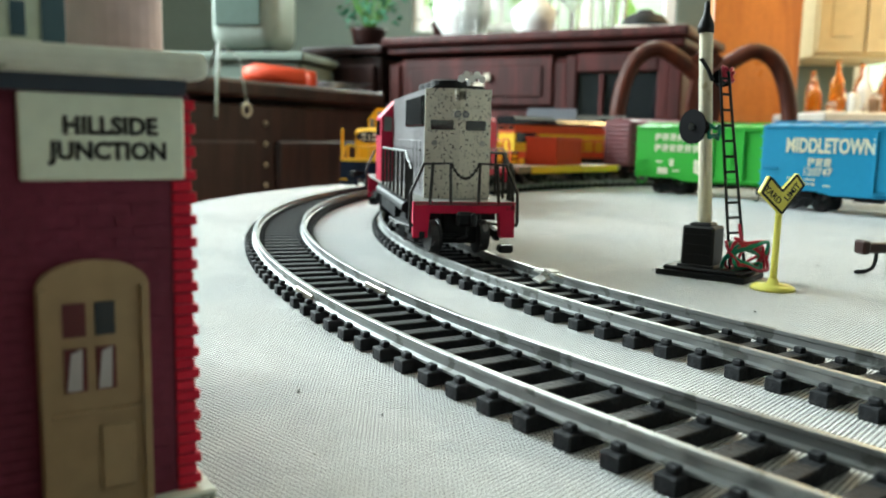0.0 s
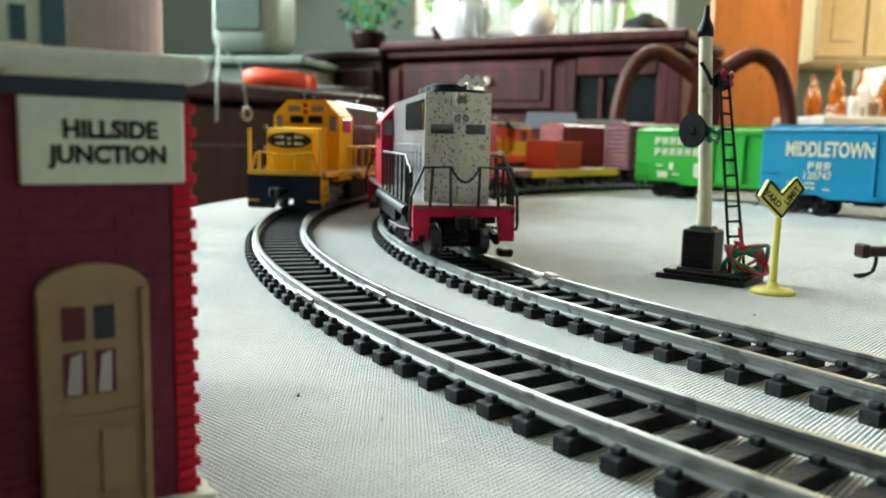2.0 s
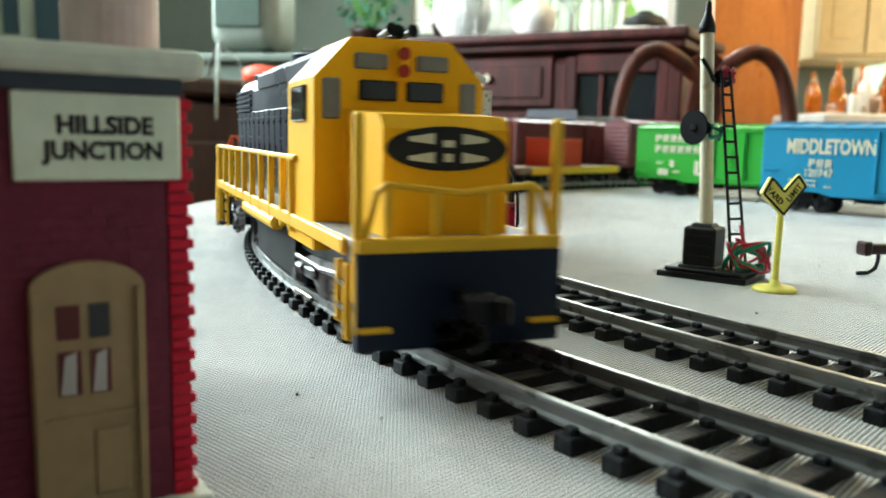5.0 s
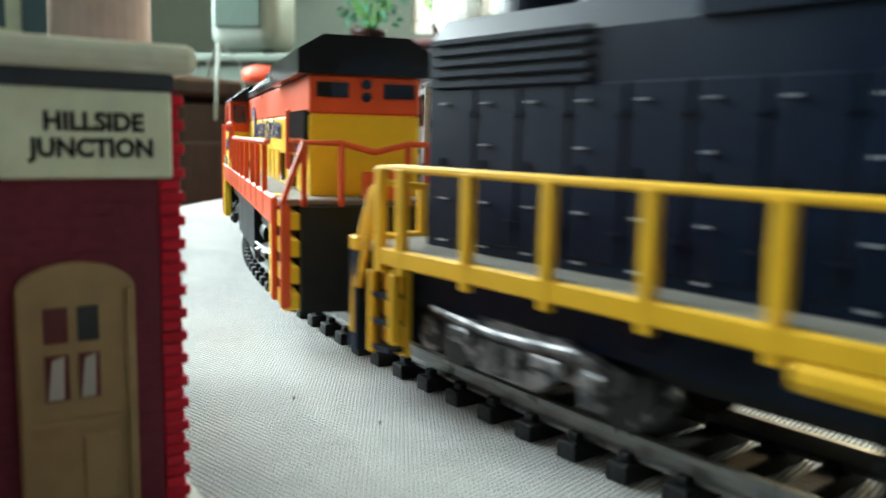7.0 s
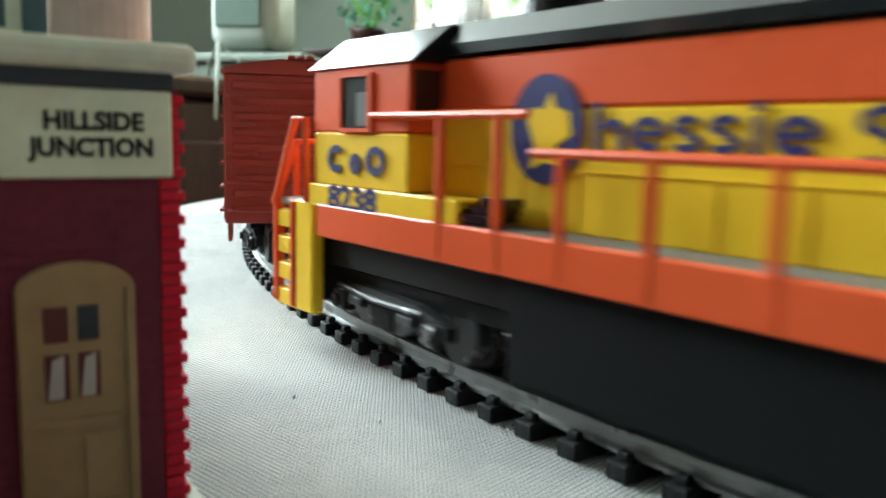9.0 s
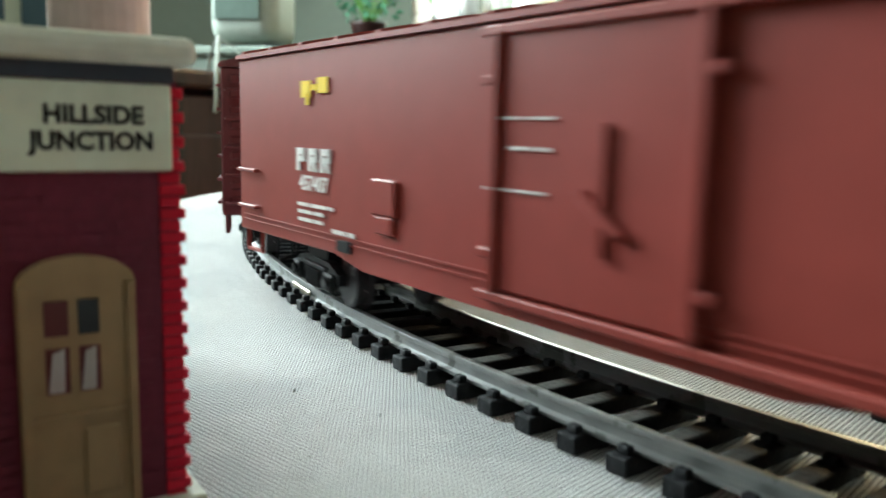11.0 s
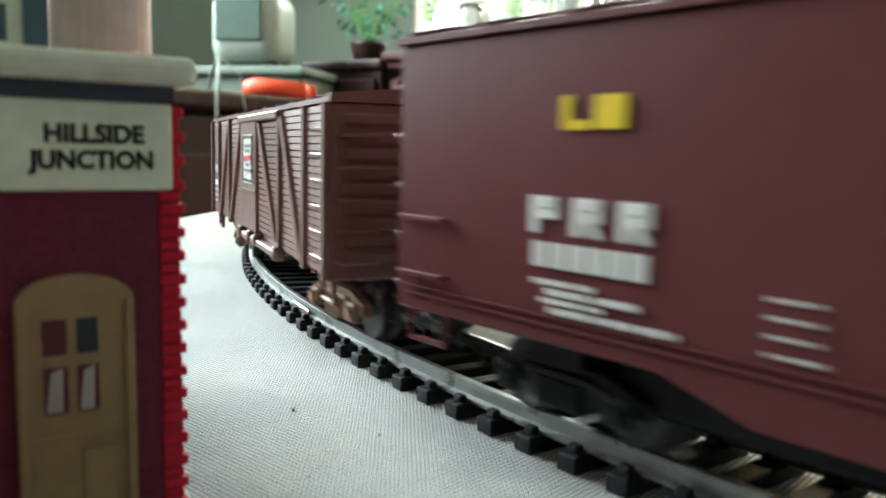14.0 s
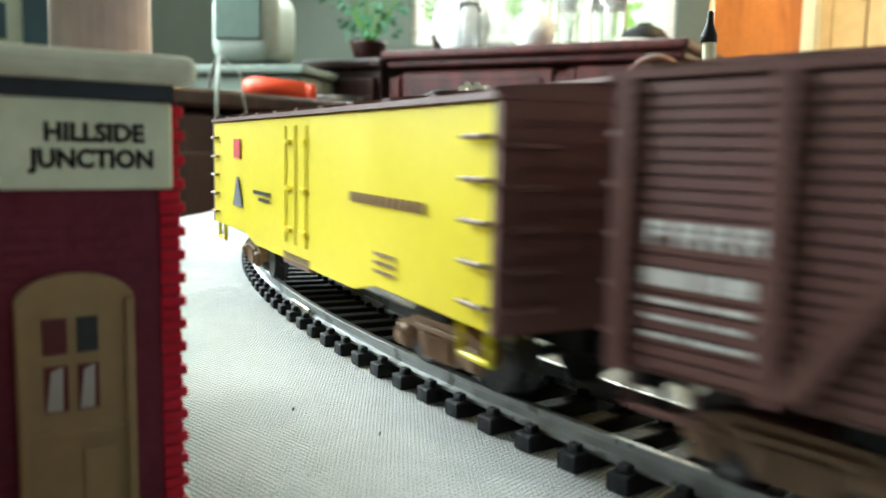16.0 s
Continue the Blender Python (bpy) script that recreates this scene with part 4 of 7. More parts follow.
def boxcar(name, label, L, H, mat, roof, truckmat, style, group="moving model train", W=0.0345, ribs=True, category="boxcar"):
    """A freight car: body with side sill, ribbed ends, roof with running board, ladders, trucks and couplers."""
    e = thing(name, (0, 0, 0), label, category, group)
    z0, z1 = 0.0115, H
    bm = BM()
    add_box(bm, (0, 0, (z0 + z1) / 2), (L, W, z1 - z0), 0.0003)
    body = part("body", bm, mat, e)
    for side in (-1, 1):
        bm = BM()
        y = side * (W / 2 - 0.0006)
        dip = 0.0028 if style == "cushioned" else 0.0016
        add_prism(bm, [(-L / 2 + 0.012, z0 + 0.0004), (-L * 0.27, z0 + 0.0003), (-L * 0.21, z0 - dip), (L * 0.21, z0 - dip), (L * 0.27, z0 + 0.0003), (L / 2 - 0.012, z0 + 0.0004)], 1, y - 0.0006, y + 0.0006)
        part("side_sill", bm, mat, e)
    # roof
    bm = BM()
    r = W / 2 + 0.0006
    q = 0.5 if style in ("brown", "reefer") else 1.0
    arch = [(y, 0.0009 + q * z) for y, z in ((-r, 0.0), (-r * 0.62, 0.0014), (-r * 0.25, 0.0022), (r * 0.25, 0.0022), (r * 0.62, 0.0014), (r, 0.0))]
    add_prism(bm, [(-r, z1 + 0.0001), *[(y, z1 + z) for y, z in arch], (r, z1 + 0.0001)], 0, -L / 2 - 0.0004, L / 2 + 0.0004)
    n = int(L / 0.0135)
    for k in range(n + 1):
        x = -L / 2 + 0.002 + (L - 0.004) * k / n
        add_prism(bm, [(-r * 0.97, z1 + 0.0006), *[(y * 0.97, z1 + z + 0.0006) for y, z in arch], (r * 0.97, z1 + 0.0006)], 0, x - 0.0007, x + 0.0007)
    rf = part("roof", bm, roof, e)
    bm = BM()
    for k in (-1, 0, 1):
        add_box(bm, (0, k * 0.0021, z1 + 0.0019 + 0.0022 * q), (L + 0.002, 0.0018, 0.0006))
    part("running_board", bm, roof, rf)
    # ribbed ends
    for d in (-1, 1):
        n = 9 if ribs else 5
        for k in range(n):
            z = z0 + 0.0035 + (z1 - z0 - 0.006) * k / (n - 1)
            bm = BM()
            add_box(bm, (d * (L / 2 + 0.0002), 0, z), (0.0012, W - 0.0035, 0.0021), 0.0005)
            part("end_rib", bm, mat if style != "reefer" else roof, e)
    # ladders: two stiles and rungs at each corner
    for side in (-1, 1):
        for d in (-1, 1):
            bm = BM()
            y = side * (W / 2 + 0.0009)
            xa, xb = d * (L / 2 - 0.0012), d * (L / 2 - (0.0098 if style != "reefer" else 0.0062))
            n = 6 if style != "reefer" else 5
            top = z1 - 0.003 if (d > 0 or style in ("brown", "reefer")) else z0 + 0.016
            m_ = n if top > z0 + 0.02 else 3
            if style == "brown" and d < 0:
                m_ = 0
            holder = e
            if style != "reefer" and m_ == n:
                add_box(bm, (xb, side * (W / 2 + 0.0002), (z0 + top) / 2), (0.0009, 0.0009, top - z0))
                holder = part("ladder", bm, mat, e)
            if m_ == 3:
                m_ = 2
            for k in range(m_):
                bm = BM()
                z = z0 + 0.003 + (top - z0 - 0.004) * k / (m_ - 1) if m_ > 2 else z0 + 0.005 + 0.0072 * k
                add_tube(bm, [(xa, side * W / 2, z), (xa, y, z), (xb, y, z), (xb, side * W / 2, z)], 0.00035, 6)
                part("rung" if holder is not e else "grab_iron", bm, mat if style != "reefer" else TAN, holder)
            ye = side * (W / 2 - 0.004)
            for k in range(5):
                bm = BM()
                z = z0 + 0.003 + (z1 - z0 - 0.008) * k / 4
                add_tube(bm, [(d * L / 2, ye - 0.003, z), (d * (L / 2 + 0.0017), ye - 0.003, z), (d * (L / 2 + 0.0017), ye + 0.003, z), (d * L / 2, ye + 0.003, z)], 0.00035, 6)
                part("end_grab_iron", bm, mat if style != "reefer" else roof, e)
            bm = BM()
            add_tube(bm, [(d * (L / 2 - 0.002), side * (W / 2 - 0.001), z0), (d * (L / 2 - 0.002), side * (W / 2 - 0.001), z0 - 0.004), (d * (L / 2 - 0.009), side * (W / 2 - 0.001), z0 - 0.004), (d * (L / 2 - 0.009), side * (W / 2 - 0.001), z0)], 0.0005, 6)
            part("stirrup_step", bm, mat, e)
    bm = BM()
    add_box(bm, (0, 0, z0 - 0.002), (L - 0.004, 0.006, 0.004))
    for d in (-1, 1):
        add_box(bm, (d * (L / 2 - 0.025), 0, z0 - 0.0018), (0.008, 0.024, 0.0036))
    add_box(bm, (0.012, 0.007, z0 - 0.0028), (0.012, 0.005, 0.0035), 0.0008)
    add_cyl(bm, (-0.02, -0.006, z0 - 0.0025), (-0.006, -0.006, z0 - 0.0025), 0.0025, 12)
    if style == "cushioned":
        add_box(bm, (0, 0, z0 - 0.0034), (L * 0.62, 0.02, 0.0068), 0.0006)
    part("underframe", bm, BLACK, e)
    bp = L / 2 - (0.026 if L > 0.16 else 0.0175 if style == "brown" else 0.0235)
    t1, t2 = truck(e, bp, 2, 0.0175, truckmat, 0.0228), truck(e, -bp, 2, 0.0175, truckmat, 0.0228)
    for d in (1, -1):
        coupler(e, d * (L / 2 - 0.001), d)
    return e, body, (t1, t2), bp


def car_door(e, x, W, z0, z1, w, mat):
    """A sliding or plug door with its rails, bars and latch on each side."""
    for side in (-1, 1):
        y = side * W / 2
        bm = BM()
        add_box(bm, (x, y, (z0 + z1) / 2), (w, 0.0016, z1 - z0 - 0.003), 0.0003)
        d = part("door", bm, mat, e)
        bm = BM()
        for dx in (-w / 2, w / 2):
            add_box(bm, (x + dx, y + side * 0.001, (z0 + z1) / 2), (0.0013, 0.0014, z1 - z0 - 0.002), 0.0003)
        add_box(bm, (x + w * 0.1, y + side * 0.001, z0 + 0.015), (0.0008, 0.0012, 0.014))
        add_box(bm, (0, 0, 0), (0.0075, 0.0012, 0.0014), 0.0003, m=Matrix.Translation((x + w * 0.1, y + side * 0.0013, z0 + 0.0125)) @ Matrix.Rotation(0.6, 4, "Y"))
        for dx in (-w / 2 - 0.0014, w / 2 + 0.0014):
            for z in (z0 + 0.006, z1 - 0.007):
                add_box(bm, (x + dx, y + side * 0.0009, z), (0.002, 0.0014, 0.0014), 0.0003)
        part("latch_bar", bm, mat, d)
        for z in (z0 + 0.0006, z1 - 0.0012):
            box_part("door_rail", (x + w * 0.45, y + side * 0.0008, z), (w * 2.1, 0.0013, 0.0012), mat, e, 0.0002)


def side_seams(e, W, L, mat):
    """The two fine moulded lines along the foot of each side."""
    for side in (-1, 1):
        for z in (0.0136, 0.0146):
            box_part("side_seam", (0, side * (W / 2 + 0.0001), z), (L - 0.004, 0.0004, 0.00028), mat, e)


def block_word(parent, mat, x, y, z, n, w, h, gap, t):
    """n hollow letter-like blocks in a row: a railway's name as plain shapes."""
    for k in range(n):
        bm = BM()
        X = x + k * (w + gap)
        add_box(bm, (X - w / 2 + t / 2, y, z), (t, 0.0002, h))
        add_box(bm, (X + t * 0.5, y, z + h / 2 - t / 2), (w - t, 0.0002, t))
        add_box(bm, (X + t * 0.5, y, z + h * 0.02), (w - t, 0.0002, t * 0.8))
        add_box(bm, (X + w / 2 - t / 2, y, z + h * 0.25), (t, 0.0002, h * 0.4))
        if k:
            add_prism(bm, [(X - t * 0.4, z), (X + t * 0.6, z), (X + w / 2, z - h / 2), (X + w / 2 - t, z - h / 2)], 1, y - 0.0001, y + 0.0001)
        part("letter_shape", bm, mat, parent)


def red_boxcar():
    e, body, tr, bp = boxcar("boxcar", "oxide red model boxcar with white lettering", 0.1755, 0.0455, PRRRED, PRRRED, BLACK, "plain")
    W = 0.0345
    car_door(e, 0.012, W, 0.0115, 0.0455, 0.03, PRRRED)
    side_seams(e, W, 0.1755, PRRRED)
    y = -W / 2 - 0.0003
    block_word(body, WHITEINK, -0.0585, y, 0.0268, 3, 0.0034, 0.004, 0.0013, 0.0011)
    lettering("457407", 0.0036, (-0.0537, y, 0.0226), WHITEINK, body)
    bars([(-0.053, y, 0.0189, 0.0135, 0.0006), (-0.0548, y, 0.0176, 0.0096, 0.0006), (-0.0548, y, 0.0162, 0.0094, 0.0006), (-0.0425, y, 0.0153, 0.008, 0.0007),
          (0.002, y - 0.0007, 0.034, 0.012, 0.0003), (0.003, y - 0.0007, 0.0305, 0.007, 0.0004), (0.001, y - 0.0007, 0.0255, 0.012, 0.0003)], WHITEINK, body)
    bars([(-0.0565, y, 0.0389, 0.0035, 0.0028), (-0.0535, y, 0.0391, 0.0016, 0.001), (-0.0503, y, 0.0394, 0.0036, 0.0026), (-0.0559, y, 0.0372, 0.0012, 0.002)], YELLOWINK, body, "yellow_marking")
    bm = BM()
    add_box(bm, (-0.0298, y, 0.0222), (0.0068, 0.0012, 0.0055), 0.0003)
    add_box(bm, (-0.0298, y, 0.018), (0.0052, 0.001, 0.0028), 0.0003)
    part("tack_board", bm, PRRRED, body)
    box_part("jacking_pad", (-0.0425, y + 0.0002, 0.0132), (0.004, 0.001, 0.0018), BLACK, body)
    return e, tr, bp


def maroon_boxcar():
    e, body, tr, bp = boxcar("boxcar", "maroon model boxcar with yellow and white lettering", 0.179, 0.0455, MAROON, MAROON, BLACK, "cushioned", W=0.0318)
    W = 0.0318
    car_door(e, 0.001, W, 0.0115, 0.0455, 0.0225, MAROON)
    side_seams(e, W, 0.179, MAROON)
    y = -W / 2 - 0.0003
    lettering("CUSHIONED", 0.0056, (0.0395, y, 0.0328), YELLOWINK, body, wide=1.2)
    lettering("CAR", 0.0056, (0.04, y, 0.027), YELLOWINK, body, wide=1.3)
    # keystone of white bars with a lighter inner figure
    def keystone(mat, nm):
        c = Vector((0.0672, 0.0329))
        pts = [(-0.0082, 0.0095), (0.0082, 0.0095), (0.0075, 0.0062), (0.0088, 0.0062), (0.0048, -0.0095), (-0.0048, -0.0095), (-0.0088, 0.0062), (-0.0075, 0.0062)]
        bm = BM()
        o = [Vector((p[0], p[1] * 0.76)) for p in pts]
        for i, a in enumerate(o):
            b = o[(i + 1) % len(o)]
            a2, b2 = a * 0.82, b * 0.82
            vs = [(c.x + q.x, c.y + q.y) for q in (a, b, b2, a2)]
            add_prism(bm, vs, 1, y, y - 0.0002)
        part(nm, bm, mat, body, "white keystone emblem")
        t = 0.001
        for X, Z, ww, hh in ((-0.0028, 0.001, t, 0.0085), (0, 0.005, 0.0065, t), (0.0031, 0.003, t, 0.004), (0, 0.0012, 0.006, t), (-0.0005, -0.0035, t, 0.0085), (0.0012, -0.0005, 0.0042, t), (0.0028, -0.0025, t, 0.004), (0.0012, -0.0042, 0.0035, t)):
            box_part("emblem_stroke", (c.x + X, y, c.y + Z * 0.76), (ww, 0.0002, hh * 0.8), mat, body)
    keystone(WHITEINK, "emblem")
    block_word(body, WHITEINK, -0.063, y, 0.0257, 3, 0.0038, 0.004, 0.0022, 0.0012)
    bars([(-0.0634 + 0.0026 * k, y, 0.0214, 0.0019, 0.0027) for k in range(6)] + [(-0.0598, y, 0.0184, 0.009, 0.0006), (-0.0563, y, 0.0174, 0.012, 0.0007), (-0.0588, y, 0.0164, 0.0085, 0.0006), (-0.0538, y, 0.0154, 0.016, 0.0007)] +
         [(0.0672 - 0.0004 * (k % 3), y, 0.0212 - 0.0013 * k, 0.0085 - 0.0009 * (k % 3), 0.0008) for k in range(6)] + [(0.052, y, 0.0142, 0.005, 0.0006), (0.058, y, 0.014, 0.005, 0.0006)] +
         [(0.0005, y - 0.0009, 0.03, 0.0125, 0.0007), (0.0, y - 0.0009, 0.0287, 0.012, 0.0007)] + [(-0.034, y, 0.0205 - 0.0016 * k, 0.0055, 0.00025) for k in range(4)], WHITEINK, body)
    bars([(-0.0603, y, 0.0365, 0.0012, 0.0035), (-0.059, y, 0.0352, 0.0034, 0.001), (-0.0546, y, 0.0365, 0.0038, 0.0034), (0.001, y - 0.0009, 0.036, 0.0065, 0.0014)], YELLOWINK, body, "yellow_marking")
    bm = BM()
    for k in range(2):
        add_box(bm, (0.0903, -0.006 + 0.012 * k, 0.0425), (0.0003, 0.008, 0.001))
    part("end_marking", bm, WHITEINK, body)
    for p in e.children:
        if p not in tr:
            p.location.y -= 0.00135
    return e, tr, bp


def brown_boxcar():
    L, H, W = 0.142, 0.0392, 0.0345
    e, body, tr, bp = boxcar("boxcar", "brown wood-sheathed model boxcar with diagonal braces", L, H, BROWN, BROWN, TAN, "brown")
    z0 = 0.0115
    for side in (-1, 1):
        n = 22
        y = side * (W / 2 + 0.0001)
        for k in range(n):
            z = z0 + 0.0008 + (H - z0 - 0.001) * (k + 0.5) / n
            for xa, xb in ((-L / 2 + 0.0006, -0.0105), (0.0345, L / 2 - 0.0006)):
                bm = BM()
                add_prism(bm, [(y - side * 0.0004, z - 0.00068), (y + side * 0.00055, z - 0.00055), (y + side * 0.00045, z + 0.0004), (y - side * 0.0004, z + 0.00068)], 0, xa, xb)
                part("plank", bm, BROWN, e)
        for d in (-1, 1):
            yb = side * (W / 2 + 0.0008)
            for xp in ((0.0345, 0.0557, 0.0695) if d > 0 else (0.0105, 0.0329, 0.0539, 0.0695)):
                box_part("post", (d * xp, yb, (z0 + H) / 2), (0.0017, 0.0012, H - z0), BROWN, e)
            for xa, xb in (((0.0365, 0.0537),) if d > 0 else ((0.0124, 0.0312), (0.0349, 0.0522))):
                za, zb = (z0 + 0.001, H - 0.001)
                t = 0.0011
                bm = BM()
                add_prism(bm, [(d * xa - t, zb), (d * xa + t, zb), (d * xb + t, za), (d * xb - t, za)], 1, yb - 0.0006, yb + 0.0006)
                part("brace", bm, BROWN, e)
        # plain and planked door leaves
        bm = BM()
        add_box(bm, (0.0002, side * (W / 2 + 0.0008), (z0 + H) / 2), (0.0208, 0.0014, H - z0 - 0.0025), 0.0003)
        add_box(bm, (0.0002, side * (W / 2 + 0.0016), z0 + 0.0105), (0.0208, 0.0004, 0.0004))
        door = part("door", bm, BROWN, e)
        leaf = box_part("planked_door", (0.0226, side * (W / 2), (z0 + H) / 2), (0.0228, 0.0004, H - z0 - 0.003), BROWN, e)
        for k in range(20):
            z = z0 + 0.002 + (H - z0 - 0.004) * (k + 0.5) / 20
            box_part("plank", (0.0226, side * (W / 2 + 0.0005), z), (0.0228, 0.0008, 0.0009), BROWN, leaf)
        bm = BM()
        add_prism(bm, [(0.0125, H - 0.002), (0.015, H - 0.002), (0.0335, z0 + 0.002), (0.031, z0 + 0.002)], 1, side * (W / 2 + 0.0008), side * (W / 2 + 0.0016))
        part("door_brace", bm, BROWN, leaf)
        for z in (z0 - 0.0006, H - 0.0008):
            box_part("door_rail", (0.0115, side * (W / 2 + 0.001), z), (0.049, 0.0018, 0.0016), BROWN, e, 0.0003)
        for xx in (-0.0095, 0.003, 0.011, 0.034):
            box_part("rail_bracket", (xx, side * (W / 2 + 0.0012), z0 - 0.0002), (0.0022, 0.0022, 0.003), BROWN, e, 0.0004)
        if side < 0:
            yd = -(W / 2 + 0.0016)
            sign = box_part("door_poster", (0.0011, yd, 0.0292), (0.0128, 0.0003, 0.0112), POSTER, door, label="white door sign with red diagonal band")
            for z in (0.0342, 0.0243):
                box_part("poster_edge", (0.0011, yd - 0.0002, z), (0.0122, 0.0002, 0.0006), BLACKINK, sign)
            for xx in (-0.005, 0.0072):
                box_part("poster_edge", (xx, yd - 0.0002, 0.0292), (0.0005, 0.0002, 0.0104), BLACKINK, sign)
            for z, ww in ((0.0322, 0.008), (0.031, 0.0055), (0.0279, 0.0045), (0.0266, 0.0085)):
                box_part("poster_bar", (0.0013, yd - 0.0002, z), (ww, 0.0002, 0.0006), SHEDGREY, sign)
            bm = BM()
            add_prism(bm, [(-0.0037, 0.0286), (0.0063, 0.0292), (0.0067, 0.0302), (-0.0033, 0.0297)], 1, yd - 0.0002, yd - 0.0004)
            part("poster_band", bm, REDINK, sign)
    y = -W / 2 - 0.0006
    block_word(body, WHITEINK, -0.0655, y, 0.0251, 4, 0.0023, 0.0023, 0.0008, 0.0006)
    bars([(-0.0608, y, 0.021, 0.0125, 0.0016), (-0.0608, y, 0.0188, 0.0125, 0.0005), (-0.0615, y, 0.0172, 0.0105, 0.0005), (-0.0605, y, 0.0155, 0.0125, 0.0005)], WHITEINK, body)
    return e, tr, bp


def yellow_reefer():
    L, H, W = 0.148, 0.0378, 0.0345
    e, body, tr, bp = boxcar("refrigerator_car", "yellow model refrigerator car with brown roof and ends", L, H, REEFER, BROWN, TAN, "reefer", category="refrigerator car")
    for d in (-1, 1):
        box_part("end_wall", (d * (L / 2 + 0.0002), 0, (0.0115 + H) / 2), (0.0012, W + 0.0002, H - 0.0115), BROWN, e)
    for side in (-1, 1):
        bm = BM()
        for dx in (-0.0065, 0.0, 0.0065):
            add_box(bm, (dx, side * (W / 2), (0.0115 + H) / 2), (0.0004, 0.0006, H - 0.015))
        for z in (0.016, 0.024, 0.033):
            for dx in (-0.005, 0.005):
                add_box(bm, (dx, side * (W / 2 + 0.0003), z), (0.004, 0.0008, 0.0008))
        part("door_hardware", bm, REEFER, e)
        box_part("door_sill", (0, side * (W / 2 - 0.001), 0.0102), (0.017, 0.002, 0.0022), BROWN, e)
    y = -W / 2 - 0.0003
    bars([(0.0305 + 0.0023 * k, y, 0.0246, 0.0012, 0.0015) for k in range(12)], TREADBROWN, body, "lettering_bar")
    bars([(-0.024, y, 0.0218, 0.014, 0.0008), (-0.022, y, 0.0204, 0.009, 0.0007)], BLACKINK, body, "dark_lettering_bars")
    bars([(0.044, y, 0.0168 - 0.0013 * k, 0.008, 0.0005) for k in range(3)], TAN, body, "small_print")
    bars([(-0.0466, y, 0.0312, 0.0062, 0.0045)], REDINK, body, "red_emblem")
    bm = BM()
    add_prism(bm, [(-0.0505, 0.0175), (-0.0410, 0.0175), (-0.0430, 0.0205), (-0.0450, 0.0245), (-0.0465, 0.0245), (-0.0485, 0.0205)], 1, y, y - 0.0002)
    part("dark_emblem", bm, SHEDGREY, body)
    return e, tr, bp


TRAIN = []
for make, centre in ((yellow_loco, -0.0945), (orange_loco, -0.2925), (red_boxcar, -0.5055), (maroon_boxcar, -0.698), (brown_boxcar, -0.874), (yellow_reefer, -1.03)):
    e, trucks, half = make()
    TRAIN.append((e, trucks, half, centre))


